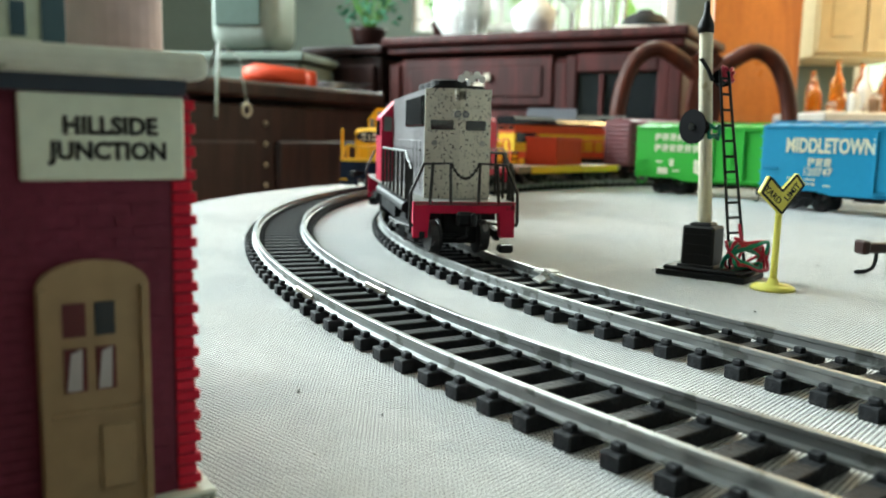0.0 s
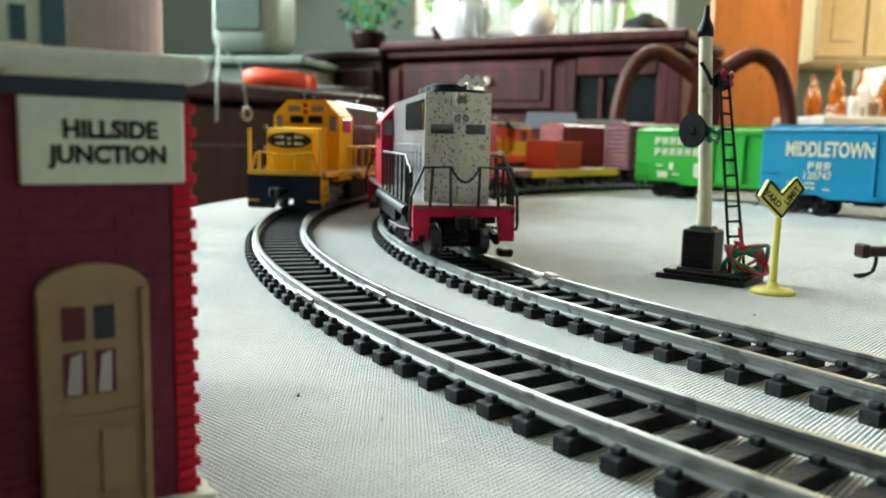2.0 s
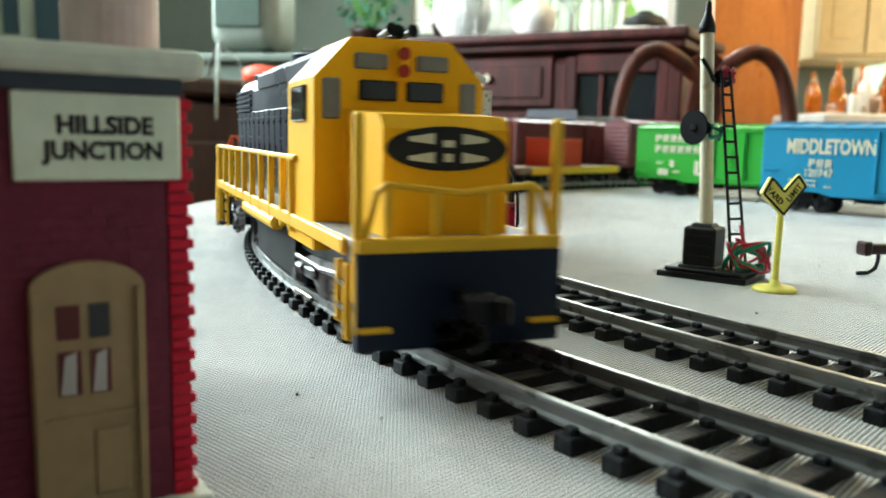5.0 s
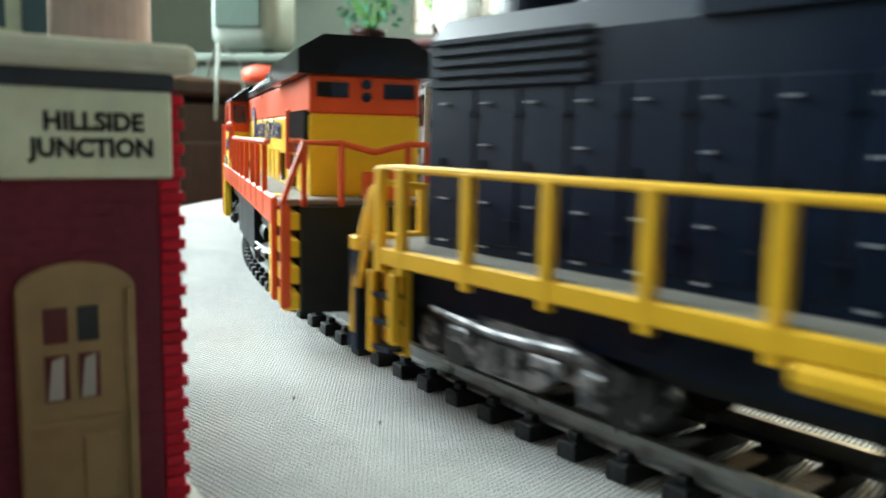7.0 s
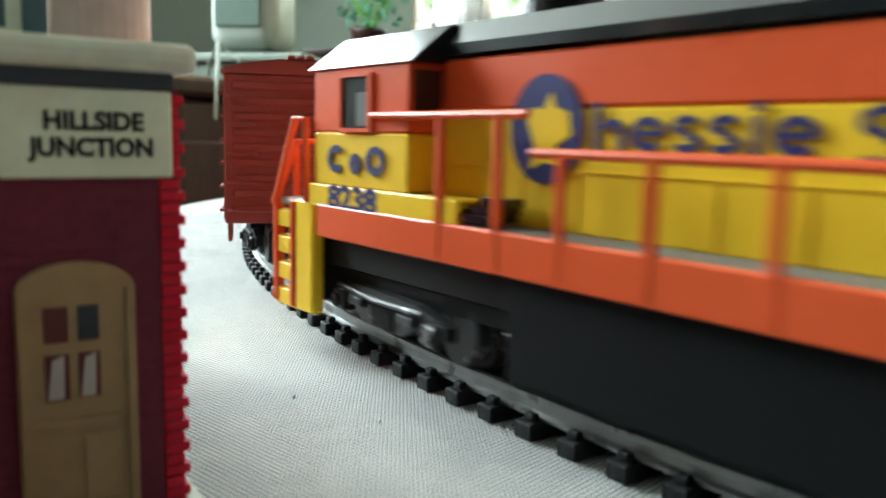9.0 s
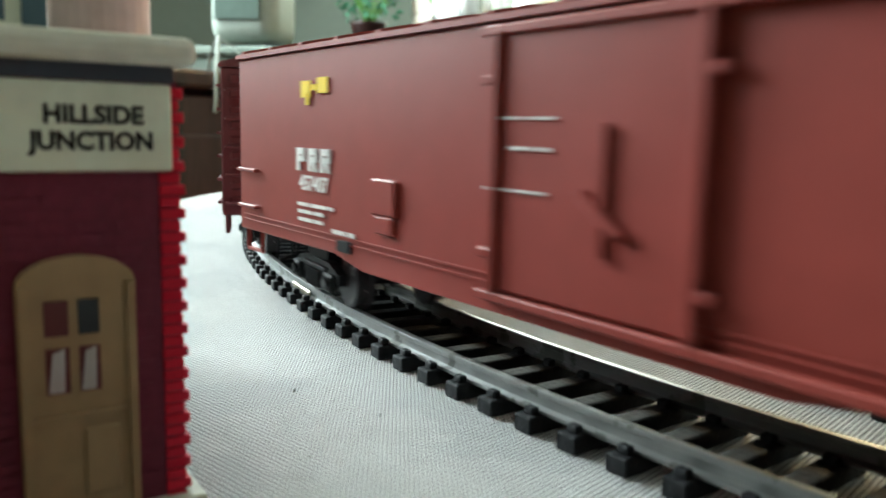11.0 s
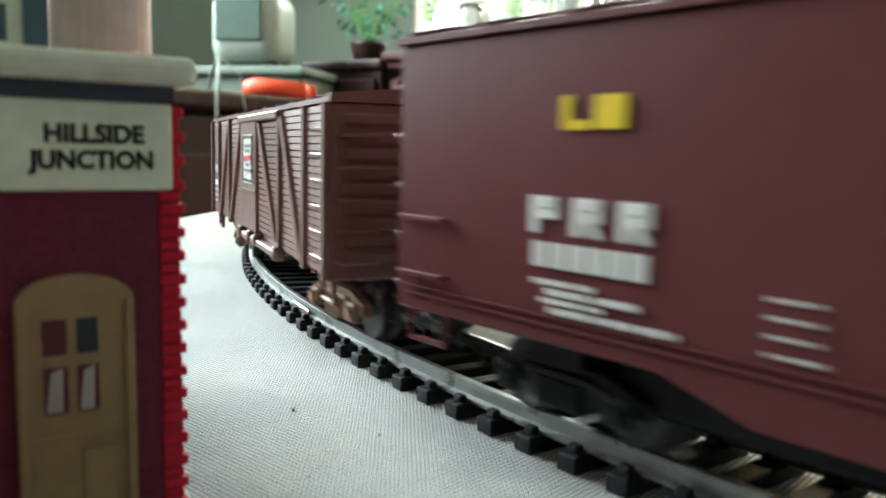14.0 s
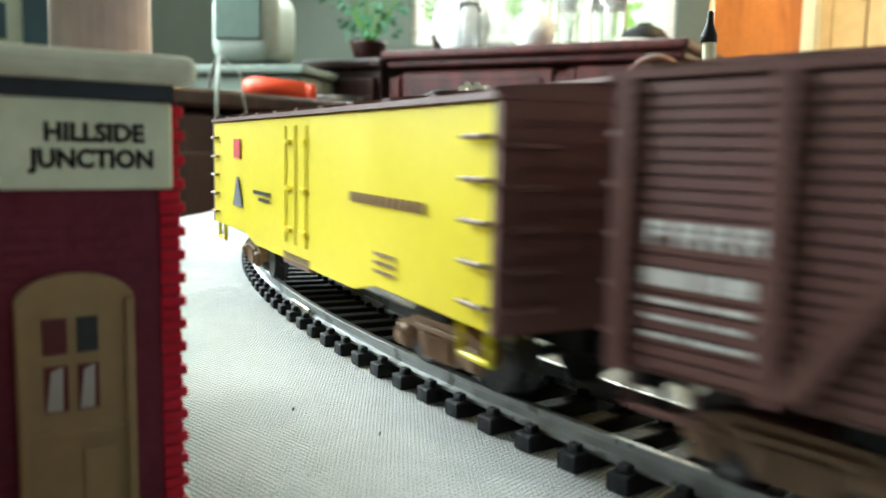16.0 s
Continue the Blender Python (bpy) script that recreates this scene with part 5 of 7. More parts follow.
# ---- stock standing on the inner loop and on the cloth ----
def grey_loco():
    """Speckled grey hood end forwards, red pilot, wire railings, dark slanted fan roof."""
    e = thing("diesel_locomotive", (0, 0, 0), "worn speckled grey model diesel with red pilot", "locomotive", "parked model trains")
    L, F, w = 0.165, 0.0825, 0.0205
    under_frame(e, L)
    box_part("walkway", (0, 0, 0.0126), (L, 0.0305, 0.0014), DECKGREY, e, 0.0003)
    bm = BM()
    fx = F - 0.0105
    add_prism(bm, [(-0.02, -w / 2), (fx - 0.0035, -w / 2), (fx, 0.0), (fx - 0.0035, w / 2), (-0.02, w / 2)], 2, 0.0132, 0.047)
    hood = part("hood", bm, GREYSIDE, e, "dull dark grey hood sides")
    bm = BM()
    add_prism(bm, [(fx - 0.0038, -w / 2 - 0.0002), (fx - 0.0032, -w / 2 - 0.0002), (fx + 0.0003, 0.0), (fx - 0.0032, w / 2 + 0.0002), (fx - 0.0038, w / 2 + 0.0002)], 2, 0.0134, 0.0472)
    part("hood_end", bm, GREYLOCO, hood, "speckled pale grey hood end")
    bm = BM()
    add_prism(bm, [(-w / 2 + 0.001, 0.047), (-w / 2 + 0.003, 0.0482), (w / 2 - 0.003, 0.0482), (w / 2 - 0.001, 0.047)], 0, -0.02, fx - 0.003)
    part("hood_roof", bm, BLACK, hood)
    hood_details(hood, [-0.012 + 0.0085 * i for i in range(9)], w, 0.0155, 0.031, GREYSIDE)
    for side in (-1, 1):
        bm = BM()
        add_box(bm, (0.0455, side * w / 2, 0.0405), (0.0435, 0.0012, 0.0095), 0.0002)
        g = part("radiator_grille", bm, GLASSDARK, hood)
        bm = BM()
        for k in range(8):
            add_box(bm, (0.0265 + 0.005 * k, side * (w / 2 + 0.0006), 0.0405), (0.0006, 0.0006, 0.0088))
        part("grille_bar", bm, BLACK, g)
    for y in (-0.0052, 0.0052):
        bm = BM()
        add_box(bm, (0, 0, 0), (0.0012, 0.0072, 0.003), 0.0002)
        bmesh.ops.transform(bm, matrix=pose(fx - 0.0018, y, 0.036, 0, 0, -18 if y < 0 else 18), verts=bm.verts)
        part("number_board", bm, GLASSDARK, hood)
        bm = BM()
        add_cyl(bm, (fx - 0.0035, y * 1.45, 0.0305), (fx - 0.0018, y * 1.45, 0.0305), 0.0009, 12)
        part("marker_light", bm, CLEARLENS, hood)
    bm = BM()
    add_box(bm, (fx + 0.0008, 0.0, 0.0393), (0.003, 0.0054, 0.0032), 0.0006)
    hh = part("headlight_housing", bm, GREYLOCO, hood)
    bm = BM()
    for y in (-0.0012, 0.0012):
        add_cyl(bm, (fx + 0.002, y * 1.05, 0.0393), (fx + 0.0026, y * 1.05, 0.0393), 0.00105, 14)
    part("headlight", bm, SHEDGREY, hh)
    bm = BM()
    for y in (-0.0012, 0.0012):
        add_cyl(bm, (fx + 0.0026, y * 1.05, 0.0393), (fx + 0.0028, y * 1.05, 0.0393), 0.0007, 12)
    part("headlight_lens", bm, CLEARLENS, hh)
    bm = BM()
    for y in (-0.0015, 0.0015):
        add_box(bm, (fx + 0.001, y, 0.045), (0.0034, 0.0007, 0.0034))
    add_box(bm, (fx + 0.001, 0, 0.0465), (0.0034, 0.003, 0.0006))
    add_box(bm, (fx + 0.001, 0, 0.0434), (0.0034, 0.003, 0.0006))
    part("bell_bracket", bm, GREYLOCO, hood)
    bm = BM()
    add_lathe(bm, [(0.001, 0.0438), (0.0007, 0.0448), (0.0003, 0.0456)], (fx + 0.0012, 0, 0), 12)
    part("bell", bm, BRASS, hood)
    bm = BM()
    for i in range(5):
        y = 0.0035 + 0.0016 * (i - 2)
        add_tube(bm, [(fx - 0.006, y, 0.05 + 0.0008 * (i % 2)), (fx - 0.0025, y, 0.0502 + 0.0012 * (i % 2)), (fx - 0.0006, y, 0.0502 + 0.0012 * (i % 2))], [0.0003, 0.0007, 0.0012], 8)
    add_tube(bm, [(fx - 0.005, 0.0035, 0.0475), (fx - 0.005, 0.0035, 0.0502)], 0.0006, 8)
    part("air_horn", bm, PORCELAIN, hood, "cluster of small grey horns")
    for x in (0.055, 0.042, 0.029):
        fan(e, x, 0.048, 0.0068, BLACK)
    bm = BM()
    for k in range(5):
        for z in (0.0175, 0.022, 0.0265, 0.033, 0.0415):
            if k < 2:
                add_box(bm, (fx - 0.0014, -0.0045 + 0.009 * k, z), (0.0006, 0.0042, 0.0007), 0.0001)
    part("end_door_panels", bm, GREYLOCO, hood)
    # red cab behind the hood
    bm = BM()
    add_prism(bm, [(-0.0152, 0.0132), (-0.0152, 0.0398), (-0.0085, 0.0472), (0.0085, 0.0472), (0.0152, 0.0398), (0.0152, 0.0132)], 0, -0.043, -0.0205)
    cab = part("cab", bm, PILOTRED, e)
    for side in (-1, 1):
        box_part("side_window", (-0.031, side * 0.0152, 0.0355), (0.011, 0.0012, 0.0062), GLASSDARK, cab)
        box_part("front_window", (-0.0205, side * 0.0125, 0.037), (0.0012, 0.0034, 0.006), GLAZING, cab)
    box_part("nose", (-0.057, 0, 0.0225), (0.028, 0.02, 0.0186), PILOTRED, e, 0.001)
    for d in (1, -1):
        x = d * F
        bm = BM()
        add_prism(bm, [(-0.0155, 0.0132), (-0.0155, 0.0025), (-0.0112, 0.0025), (-0.0105, 0.0098), (0.0105, 0.0098), (0.0112, 0.0025), (0.0155, 0.0025), (0.0155, 0.0132)], 0, x - d * 0.003, x)
        part("pilot", bm, PILOTRED, e, "chipped bright red pilot plate")
        coupler(e, x - d * 0.006, d)
        box_part("gear_case", (x - d * 0.016, 0, 0.0072), (0.024, 0.0125, 0.0095), BLACK, e, 0.0008)
        box_part("uncoupling_pad", (x + d * 0.001, d * 0.0125, 0.0015), (0.004, 0.0044, 0.0024), BLACK, e, 0.0005)
        for side in (-1, 1):
            bm = BM()
            add_tube(bm, [(x, side * 0.0158, 0.0058), (x - d * 0.0004, side * 0.0165, 0.0072), (x - d * 0.0004, side * 0.0162, 0.016), (x - d * 0.0004, side * 0.0125, 0.0244), (x - d * 0.0004, side * 0.0045, 0.0247), (x - d * 0.0004, side * 0.0042, 0.0125)], 0.0005, 8)
            add_tube(bm, [(x - d * 0.0004, side * 0.0098, 0.0244), (x - d * 0.0004, side * 0.0105, 0.0122)], 0.0005, 8)
            part("end_handrail", bm, WIRE, e)
        bm = BM()
        for k in range(9):
            f = k / 8
            add_box(bm, (x - d * 0.0004, -0.0042 + 0.0084 * f, 0.0244 - 0.0042 * (1 - (2 * f - 1) ** 2)), (0.0008, 0.0011, 0.0009), 0.0002)
        add_tube(bm, [(x - d * 0.0004, -0.0042 + 0.0084 * k / 8, 0.0244 - 0.0042 * (1 - (k / 4 - 1) ** 2)) for k in range(9)], 0.00035, 6)
        part("chain", bm, WIRE, e, "small black safety chain")
    for side in (-1, 1):
        bm = BM()
        xs = [0.079, 0.0755, 0.0725, 0.066, 0.055, 0.044, 0.032, 0.02, 0.008, -0.006]
        zs = [0.0225, 0.0245, 0.0245, 0.0275, 0.0275, 0.0275, 0.0275, 0.0275, 0.0275, 0.0275]
        add_tube(bm, [(x, side * 0.0157, z) for x, z in zip(xs, zs)], 0.0005, 6)
        part("handrail", bm, WIRE, e)
        for x, z in zip(xs, zs):
            bm = BM()
            add_tube(bm, [(x, side * 0.0157, 0.0125), (x, side * 0.0157, z)], 0.0005, 6)
            part("stanchion", bm, WIRE, e)
        bm = BM()
        add_tube(bm, [(-0.03, side * 0.0145, 0.0095), (0.06, side * 0.0145, 0.0095)], 0.0019, 10)
        part("air_pipe", bm, BLACK, e)
    fuel_tank(e, -0.03, 0.022, TANKGREY, 0.028)
    for p in e.children:
        if p.name.split(".")[0] not in ("gear_case", "uncoupling_pad"):
            p.location.z += 0.0022
    return e, (truck(e, 0.06, 2, 0.029, BLACK), truck(e, -0.06, 2, 0.029, BLACK)), 0.06


def red_loco():
    e = thing("diesel_locomotive", (0, 0, 0), "bright red model diesel coupled behind the grey one", "locomotive", "parked model trains")
    L = 0.165
    under_frame(e, L)
    box_part("walkway", (0, 0, 0.0126), (L, 0.0305, 0.0014), DECKGREY, e, 0.0003)
    for side in (-1, 1):
        box_part("side_sill", (0, side * 0.0153, 0.0112), (L - 0.01, 0.001, 0.0036), PILOTRED, e)
        bm = BM()
        add_tube(bm, [(-0.07, side * 0.0155, 0.025), (0.07, side * 0.0155, 0.025)], 0.0005, 6)
        for k in range(9):
            add_tube(bm, [(-0.07 + 0.0175 * k, side * 0.0155, 0.0125), (-0.07 + 0.0175 * k, side * 0.0155, 0.025)], 0.0005, 6)
        part("handrail", bm, WIRE, e)
    box_part("hood", (-0.012, 0, 0.029), (0.12, 0.0205, 0.032), PILOTRED, e, 0.0015)
    bm = BM()
    add_prism(bm, [(-0.0155, 0.0132), (-0.0155, 0.0395), (-0.0085, 0.047), (0.0085, 0.047), (0.0155, 0.0395), (0.0155, 0.0132)], 0, 0.048, 0.068)
    cab = part("cab", bm, PILOTRED, e)
    for side in (-1, 1):
        box_part("side_window", (0.058, side * 0.0155, 0.036), (0.011, 0.0012, 0.0065), GLAZING, cab)
        box_part("windscreen", (0.068, side * 0.006, 0.038), (0.0012, 0.0075, 0.0045), GLASSDARK, cab)
    box_part("nose", (0.074, 0, 0.022), (0.012, 0.02, 0.018), PILOTRED, e, 0.001)
    for x in (-0.05, -0.035, -0.02):
        fan(e, x, 0.0448, 0.0065, BLACK)
    for d in (1, -1):
        box_part("pilot", (d * (L / 2 - 0.001), 0, 0.0075), (0.002, 0.031, 0.01), PILOTRED, e)
        coupler(e, d * (L / 2 - 0.004), d)
    fuel_tank(e, -0.03, 0.022, TANKGREY, 0.028)
    return e, (truck(e, 0.052, 2, 0.029, BLACK), truck(e, -0.052, 2, 0.029, BLACK)), 0.052


def flat_car():
    e = thing("flat_car", (0, 0, 0), "tan and yellow model flat car with an open deck", "flat car", "parked model trains")
    L = 0.135
    bm = BM()
    add_box(bm, (0, 0, 0.0105), (L, 0.033, 0.0045), 0.0004)
    part("deck", bm, TAN, e)
    for side in (-1, 1):
        box_part("side_sill", (-0.004, side * 0.0168, 0.0102), (L - 0.02, 0.0012, 0.0052), YELLOW, e, 0.0003)
    for d in (1, -1):
        coupler(e, d * (L / 2 - 0.002), d)
    return e, (truck(e, 0.042, 2, 0.0205, BLACK, 0.0228), truck(e, -0.042, 2, 0.0205, BLACK, 0.0228)), 0.042


def crate():
    e = thing("freight_container", (0, 0, 0), "orange-red plastic freight container on the flat car", "container")
    bm = BM()
    add_box(bm, (0, 0, 0.0115), (0.05, 0.03, 0.023), 0.0006)
    body = part("body", bm, ORANGERED, e)
    for k in range(9):
        for side in (-1, 1):
            box_part("rib", (-0.022 + 0.0055 * k, side * 0.0152, 0.0115), (0.0014, 0.0008, 0.019), ORANGERED, body)
    bm = BM()
    for x in (-0.018, 0.018):
        add_box(bm, (x, -0.0153, 0.0195), (0.004, 0.001, 0.0022))
    part("lifting_slot", bm, BLACK, body)
    box_part("lid", (0, 0, 0.0235), (0.0512, 0.0312, 0.0012), ORANGERED, e, 0.0003)
    return e


PARKED = [(grey_loco(), -0.167), (red_loco(), -0.346), (flat_car(), -0.515)]
x, y, a = loop_point(-0.515, 0, 2)
crate().matrix_world = pose(x, y, TZ + RAIL + 0.0129, 0, 0, math.degrees(a) + 8) @ Matrix.Scale(0.86, 4)


def plain_boxcar(label, mat, place, turn, words):
    e, body, tr, bp = boxcar("boxcar", label, 0.142, 0.0465, mat, mat, BLACK, "plain", "parked model trains")
    car_door(e, 0.004, 0.0345, 0.0115, 0.0465, 0.022, mat)
    e.matrix_world = pose(*place, 0, 0, turn)
    if words:
        words(body, -0.0345 / 2 - 0.0003)
    return e, tr, bp


def green_marks(body, y):
    block_word(body, CREAMINK, -0.052, y, 0.0401, 10, 0.0046, 0.0052, 0.0016, 0.0014)
    block_word(body, CREAMINK, -0.052, y, 0.0325, 8, 0.0046, 0.0052, 0.0016, 0.0014)
    bars([(-0.05, y, 0.023, 0.006, 0.0014), (-0.04, y, 0.0225, 0.0035, 0.005), (-0.047, y, 0.0165, 0.0085, 0.0045), (-0.036, y, 0.017, 0.006, 0.0016), (-0.02, y, 0.0205, 0.0035, 0.009), (-0.016, y, 0.016, 0.008, 0.0016)], CREAMINK, body)


def blue_marks(body, y):
    lettering("MIDDLETOWN", 0.0112, (-0.0322, y, 0.0365), CREAMINK, body, wide=0.645, bold=0.03)
    block_word(body, CREAMINK, -0.0415, y, 0.0276, 3, 0.0034, 0.0046, 0.0012, 0.001)
    lettering("120747", 0.0058, (-0.0378, y, 0.0222), CREAMINK, body, wide=0.95)
    bars([(-0.0515, y, 0.0182, 0.006, 0.001), (-0.051, y, 0.0162, 0.005, 0.001), (-0.041, y, 0.018, 0.007, 0.001), (-0.042, y, 0.0155, 0.008, 0.001), (-0.032, y, 0.015, 0.004, 0.0008)], CREAMINK, body)


GU, GV = Vector((0.647, -0.763)), Vector((0.763, 0.647))


def on_cloth(u, v):
    p = GU * u + GV * v
    return (p.x, p.y, TZ)


plain_boxcar("bright green model boxcar standing on the cloth", GREEN, on_cloth(-0.301, 0.5165), -49.7, green_marks)
plain_boxcar("blue model boxcar with cream lettering on the cloth", BLUE, on_cloth(-0.1765, 0.469), -49.7, blue_marks)
mb = plain_boxcar("dull maroon model boxcar parked on the inner loop", MAROON, (0, 0, TZ), 0, None)
PARKED.append((mb, -0.668))


def model_shed():
    e = thing("model_building", (0.125, 0.795, TZ), "small model building with a grey pitched roof", "model building", turn=-12)
    box_part("walls", (0, 0, 0.025), (0.086, 0.04, 0.05), TAN, e)
    bm = BM()
    add_prism(bm, [(-0.024, 0.0501), (0.0, 0.066), (0.024, 0.0501)], 0, -0.047, 0.0)
    part("roof", bm, SHEDGREY, e, "grey pitched roof")
    bm = BM()
    add_prism(bm, [(-0.024, 0.0501), (0.0, 0.060), (0.024, 0.0501)], 0, 0.0005, 0.047)
    part("dark_roof", bm, BLACK, e, "darker lower roof")
    return e


model_shed()


# ---- signal, sign and small things on the cloth ----
def signal():
    e = thing("signal_mast", (0.0735, 0.2305, TZ), "cream model signal mast with ladder and bundled wires", "signal")
    tilt = Matrix.Rotation(radians(-38), 4, "Z")
    bm = BM()
    add_prism(bm, [(-0.0125, -0.0085), (0.0125, -0.0085), (0.0125, 0.0085), (-0.0125, 0.0085)], 2, 0.0, 0.0016)
    add_box(bm, (0, 0, 0.0022), (0.022, 0.0145, 0.0013), 0.0004)
    bmesh.ops.transform(bm, matrix=Matrix.Translation((0.0025, 0, 0)) @ tilt, verts=bm.verts)
    part("base_plate", bm, BLACK, e)
    bm = BM()
    add_box(bm, (0, 0, 0.0085), (0.0092, 0.0085, 0.0118), 0.0006)
    add_box(bm, (0, 0, 0.003), (0.0106, 0.01, 0.0012), 0.0003)
    add_box(bm, (0, 0, 0.0146), (0.0062, 0.0062, 0.0014), 0.0006)
    for k in range(3):
        add_box(bm, (0, -0.0043, 0.0062 + 0.0028 * k), (0.0072, 0.0004, 0.0005))
    bmesh.ops.transform(bm, matrix=tilt, verts=bm.verts)
    part("relay_box", bm, BLACK, e)
    bm = BM()
    add_tube(bm, [(0.0003, 0, 0.015), (-0.0028, 0, 0.0675)], [0.0019, 0.0018], 20)
    part("mast", bm, MASTCREAM, e)
    bm = BM()
    add_lathe(bm, [(0.0022, 0.0672), (0.0022, 0.0692), (0.0014, 0.0712), (0.0009, 0.0725), (0.0008, 0.0752), (0.0004, 0.0757)], (-0.0029, 0, 0), 16)
    part("finial", bm, BLACK, e, smooth=True)
    lo, hi = (Vector((0.0067, -0.0045, 0.0022)), Vector((0.0108, -0.0045, 0.0026))), (Vector((0.0003, -0.0042, 0.057)), Vector((0.0026, -0.0042, 0.0568)))
    for a, b in zip(lo, hi):
        bm = BM()
        add_tube(bm, [a, b], 0.00042, 6)
        part("ladder_stile", bm, BLACK, e)
    for k in range(13):
        f = (k + 0.5) / 13
        bm = BM()
        add_tube(bm, [lo[0].lerp(hi[0], f), lo[1].lerp(hi[1], f)], 0.0004, 6)
        part("ladder_rung", bm, BLACK, e)
    for base, ax, r in ((Vector((-0.0022, -0.0022, 0.0417)), Vector((-0.85, -0.5, 0)), 0.0047), (Vector((0.0012, -0.001, 0.0555)), Vector((0.5, 0.85, 0)), 0.0026)):
        ax = ax.normalized()
        bm = BM()
        add_tube(bm, [base, base + ax * 0.0042, base + ax * 0.0044, base + ax * 0.005], [0.0018, 0.0021, r, r], 28)
        hd = part("target", bm, MATTEBLACK, e, "round black signal target")
        bm = BM()
        add_tube(bm, [base + ax * 0.005, base + ax * 0.0054], [0.0012, 0.001], 14)
        part("lens", bm, GLASSDARK, hd)
    rnd = random.Random(4)

    def coil(mat, c, n, rx, rz, nm, r=0.00045):
        for k in range(n):
            bm = BM()
            p0, tl, q = rnd.uniform(0, 6.28), rnd.uniform(-0.9, 0.9), rnd.uniform(0.6, 1.1)
            pts = []
            for i in range(21):
                a = p0 + i * 5.8 / 20
                pts.append(Vector((c[0] + rx * q * math.cos(a), c[1] + rx * 0.5 * math.sin(a * 1.3 + tl), max(0.0026, c[2] + rz * q * math.sin(a + tl) + 0.0005 * math.sin(3 * a)))))
            add_tube(bm, pts, r, 6)
            part(nm, bm, mat, e, smooth=True)
    coil(WIREGREEN, (0.0105, -0.0062, 0.0065), 8, 0.0064, 0.0042, "green_wire")
    coil(WIRERED, (0.011, -0.0062, 0.0068), 8, 0.0062, 0.0044, "red_wire")
    coil(WIREGREEN, (0.0006, -0.0018, 0.0405), 5, 0.0024, 0.002, "green_wire")
    coil(WIRERED, (0.0036, -0.0012, 0.0562), 4, 0.0018, 0.0018, "red_wire")
    bm = BM()
    add_tube(bm, [(0.008, -0.0055, 0.0155), (0.0085, -0.0058, 0.0125), (0.0095, -0.006, 0.0095)], 0.00045, 6)
    part("wire_end", bm, WIRERED, e)
    bm = BM()
    add_tube(bm, [(-0.0044, -0.0022, 0.0602), (-0.0024, -0.0026, 0.0572), (-0.001, -0.0028, 0.0542)], 0.00055, 6)
    part("bracket_arm", bm, BLACK, e)
    return e


signal()


def yard_sign():
    e = thing("yard_sign", (0.0862, 0.2108, TZ), "yellow plastic V-shaped sign reading yard limit", "sign", turn=8)
    bm = BM()
    add_lathe(bm, [(0.0056, 0), (0.0056, 0.0006), (0.0048, 0.0012), (0.0016, 0.0015), (0.001, 0.003)], (0, 0, 0), 24)
    part("foot", bm, SIGNYELLOW, e, smooth=True)
    bm = BM()
    add_tube(bm, [(0, 0, 0.001), (0.0002, 0, 0.022)], 0.00085, 10)
    part("post", bm, SIGNYELLOW, e)
    bm = BM()
    v = [(0, 0.0195), (-0.0064, 0.0253), (-0.0041, 0.0296), (-0.0003, 0.0258), (0.0036, 0.0304), (0.006, 0.0275)]
    add_prism(bm, v, 1, -0.0017, -0.0002)
    bmesh.ops.bevel(bm, geom=bm.edges[:], offset=0.0002, segments=1, affect="EDGES")
    board = part("board", bm, SIGNYELLOW, e)
    c = Vector((0, 0.0247))
    bm = BM()
    o = [c + (Vector(p) - c) * 0.9 for p in v]
    for i, a in enumerate(o):
        b = o[(i + 1) % 6]
        d = (b - a).normalized()
        n = Vector((-d.y, d.x)) * 0.00028
        add_prism(bm, [tuple(a - n), tuple(b - n), tuple(b + n), tuple(a + n)], 1, -0.0017, -0.00185)
    part("border", bm, BLACKINK, board)
    for words, x, z, r in (("YARD", -0.0028, 0.0247, -42), ("LIMIT", 0.0024, 0.0255, 52)):
        ob = lettering(words, 0.0022, (0, 0, 0), BLACKINK, board)
        ob.matrix_basis = pose(x, -0.00178, z) @ Matrix.Rotation(radians(-r), 4, "Y") @ pose(0, 0, 0, 90, 0, 0)
    return e


yard_sign()


def loose_coupler():
    e = thing("loose_coupler", (0.1265, 0.2405, TZ), "dark brown loose coupler with a bent wire on the cloth", "coupler", turn=10)
    bm = BM()
    add_box(bm, (0.004, 0, 0.0078), (0.012, 0.004, 0.003), 0.0005)
    add_box(bm, (-0.0028, 0, 0.008), (0.0025, 0.005, 0.0042), 0.0006)
    part("shank", bm, DARKWOOD, e)
    bm = BM()
    add_tube(bm, [(-0.0045, 0, 0.0006), (-0.001, 0, 0.0007), (0.0012, 0, 0.0018), (0.002, 0, 0.0042), (0.002, 0, 0.007)], 0.0006, 8)
    add_tube(bm, [(0.009, 0.001, 0.0005), (0.009, 0.001, 0.007)], 0.0008, 8)
    part("wire_hook", bm, BLACK, e, smooth=True)


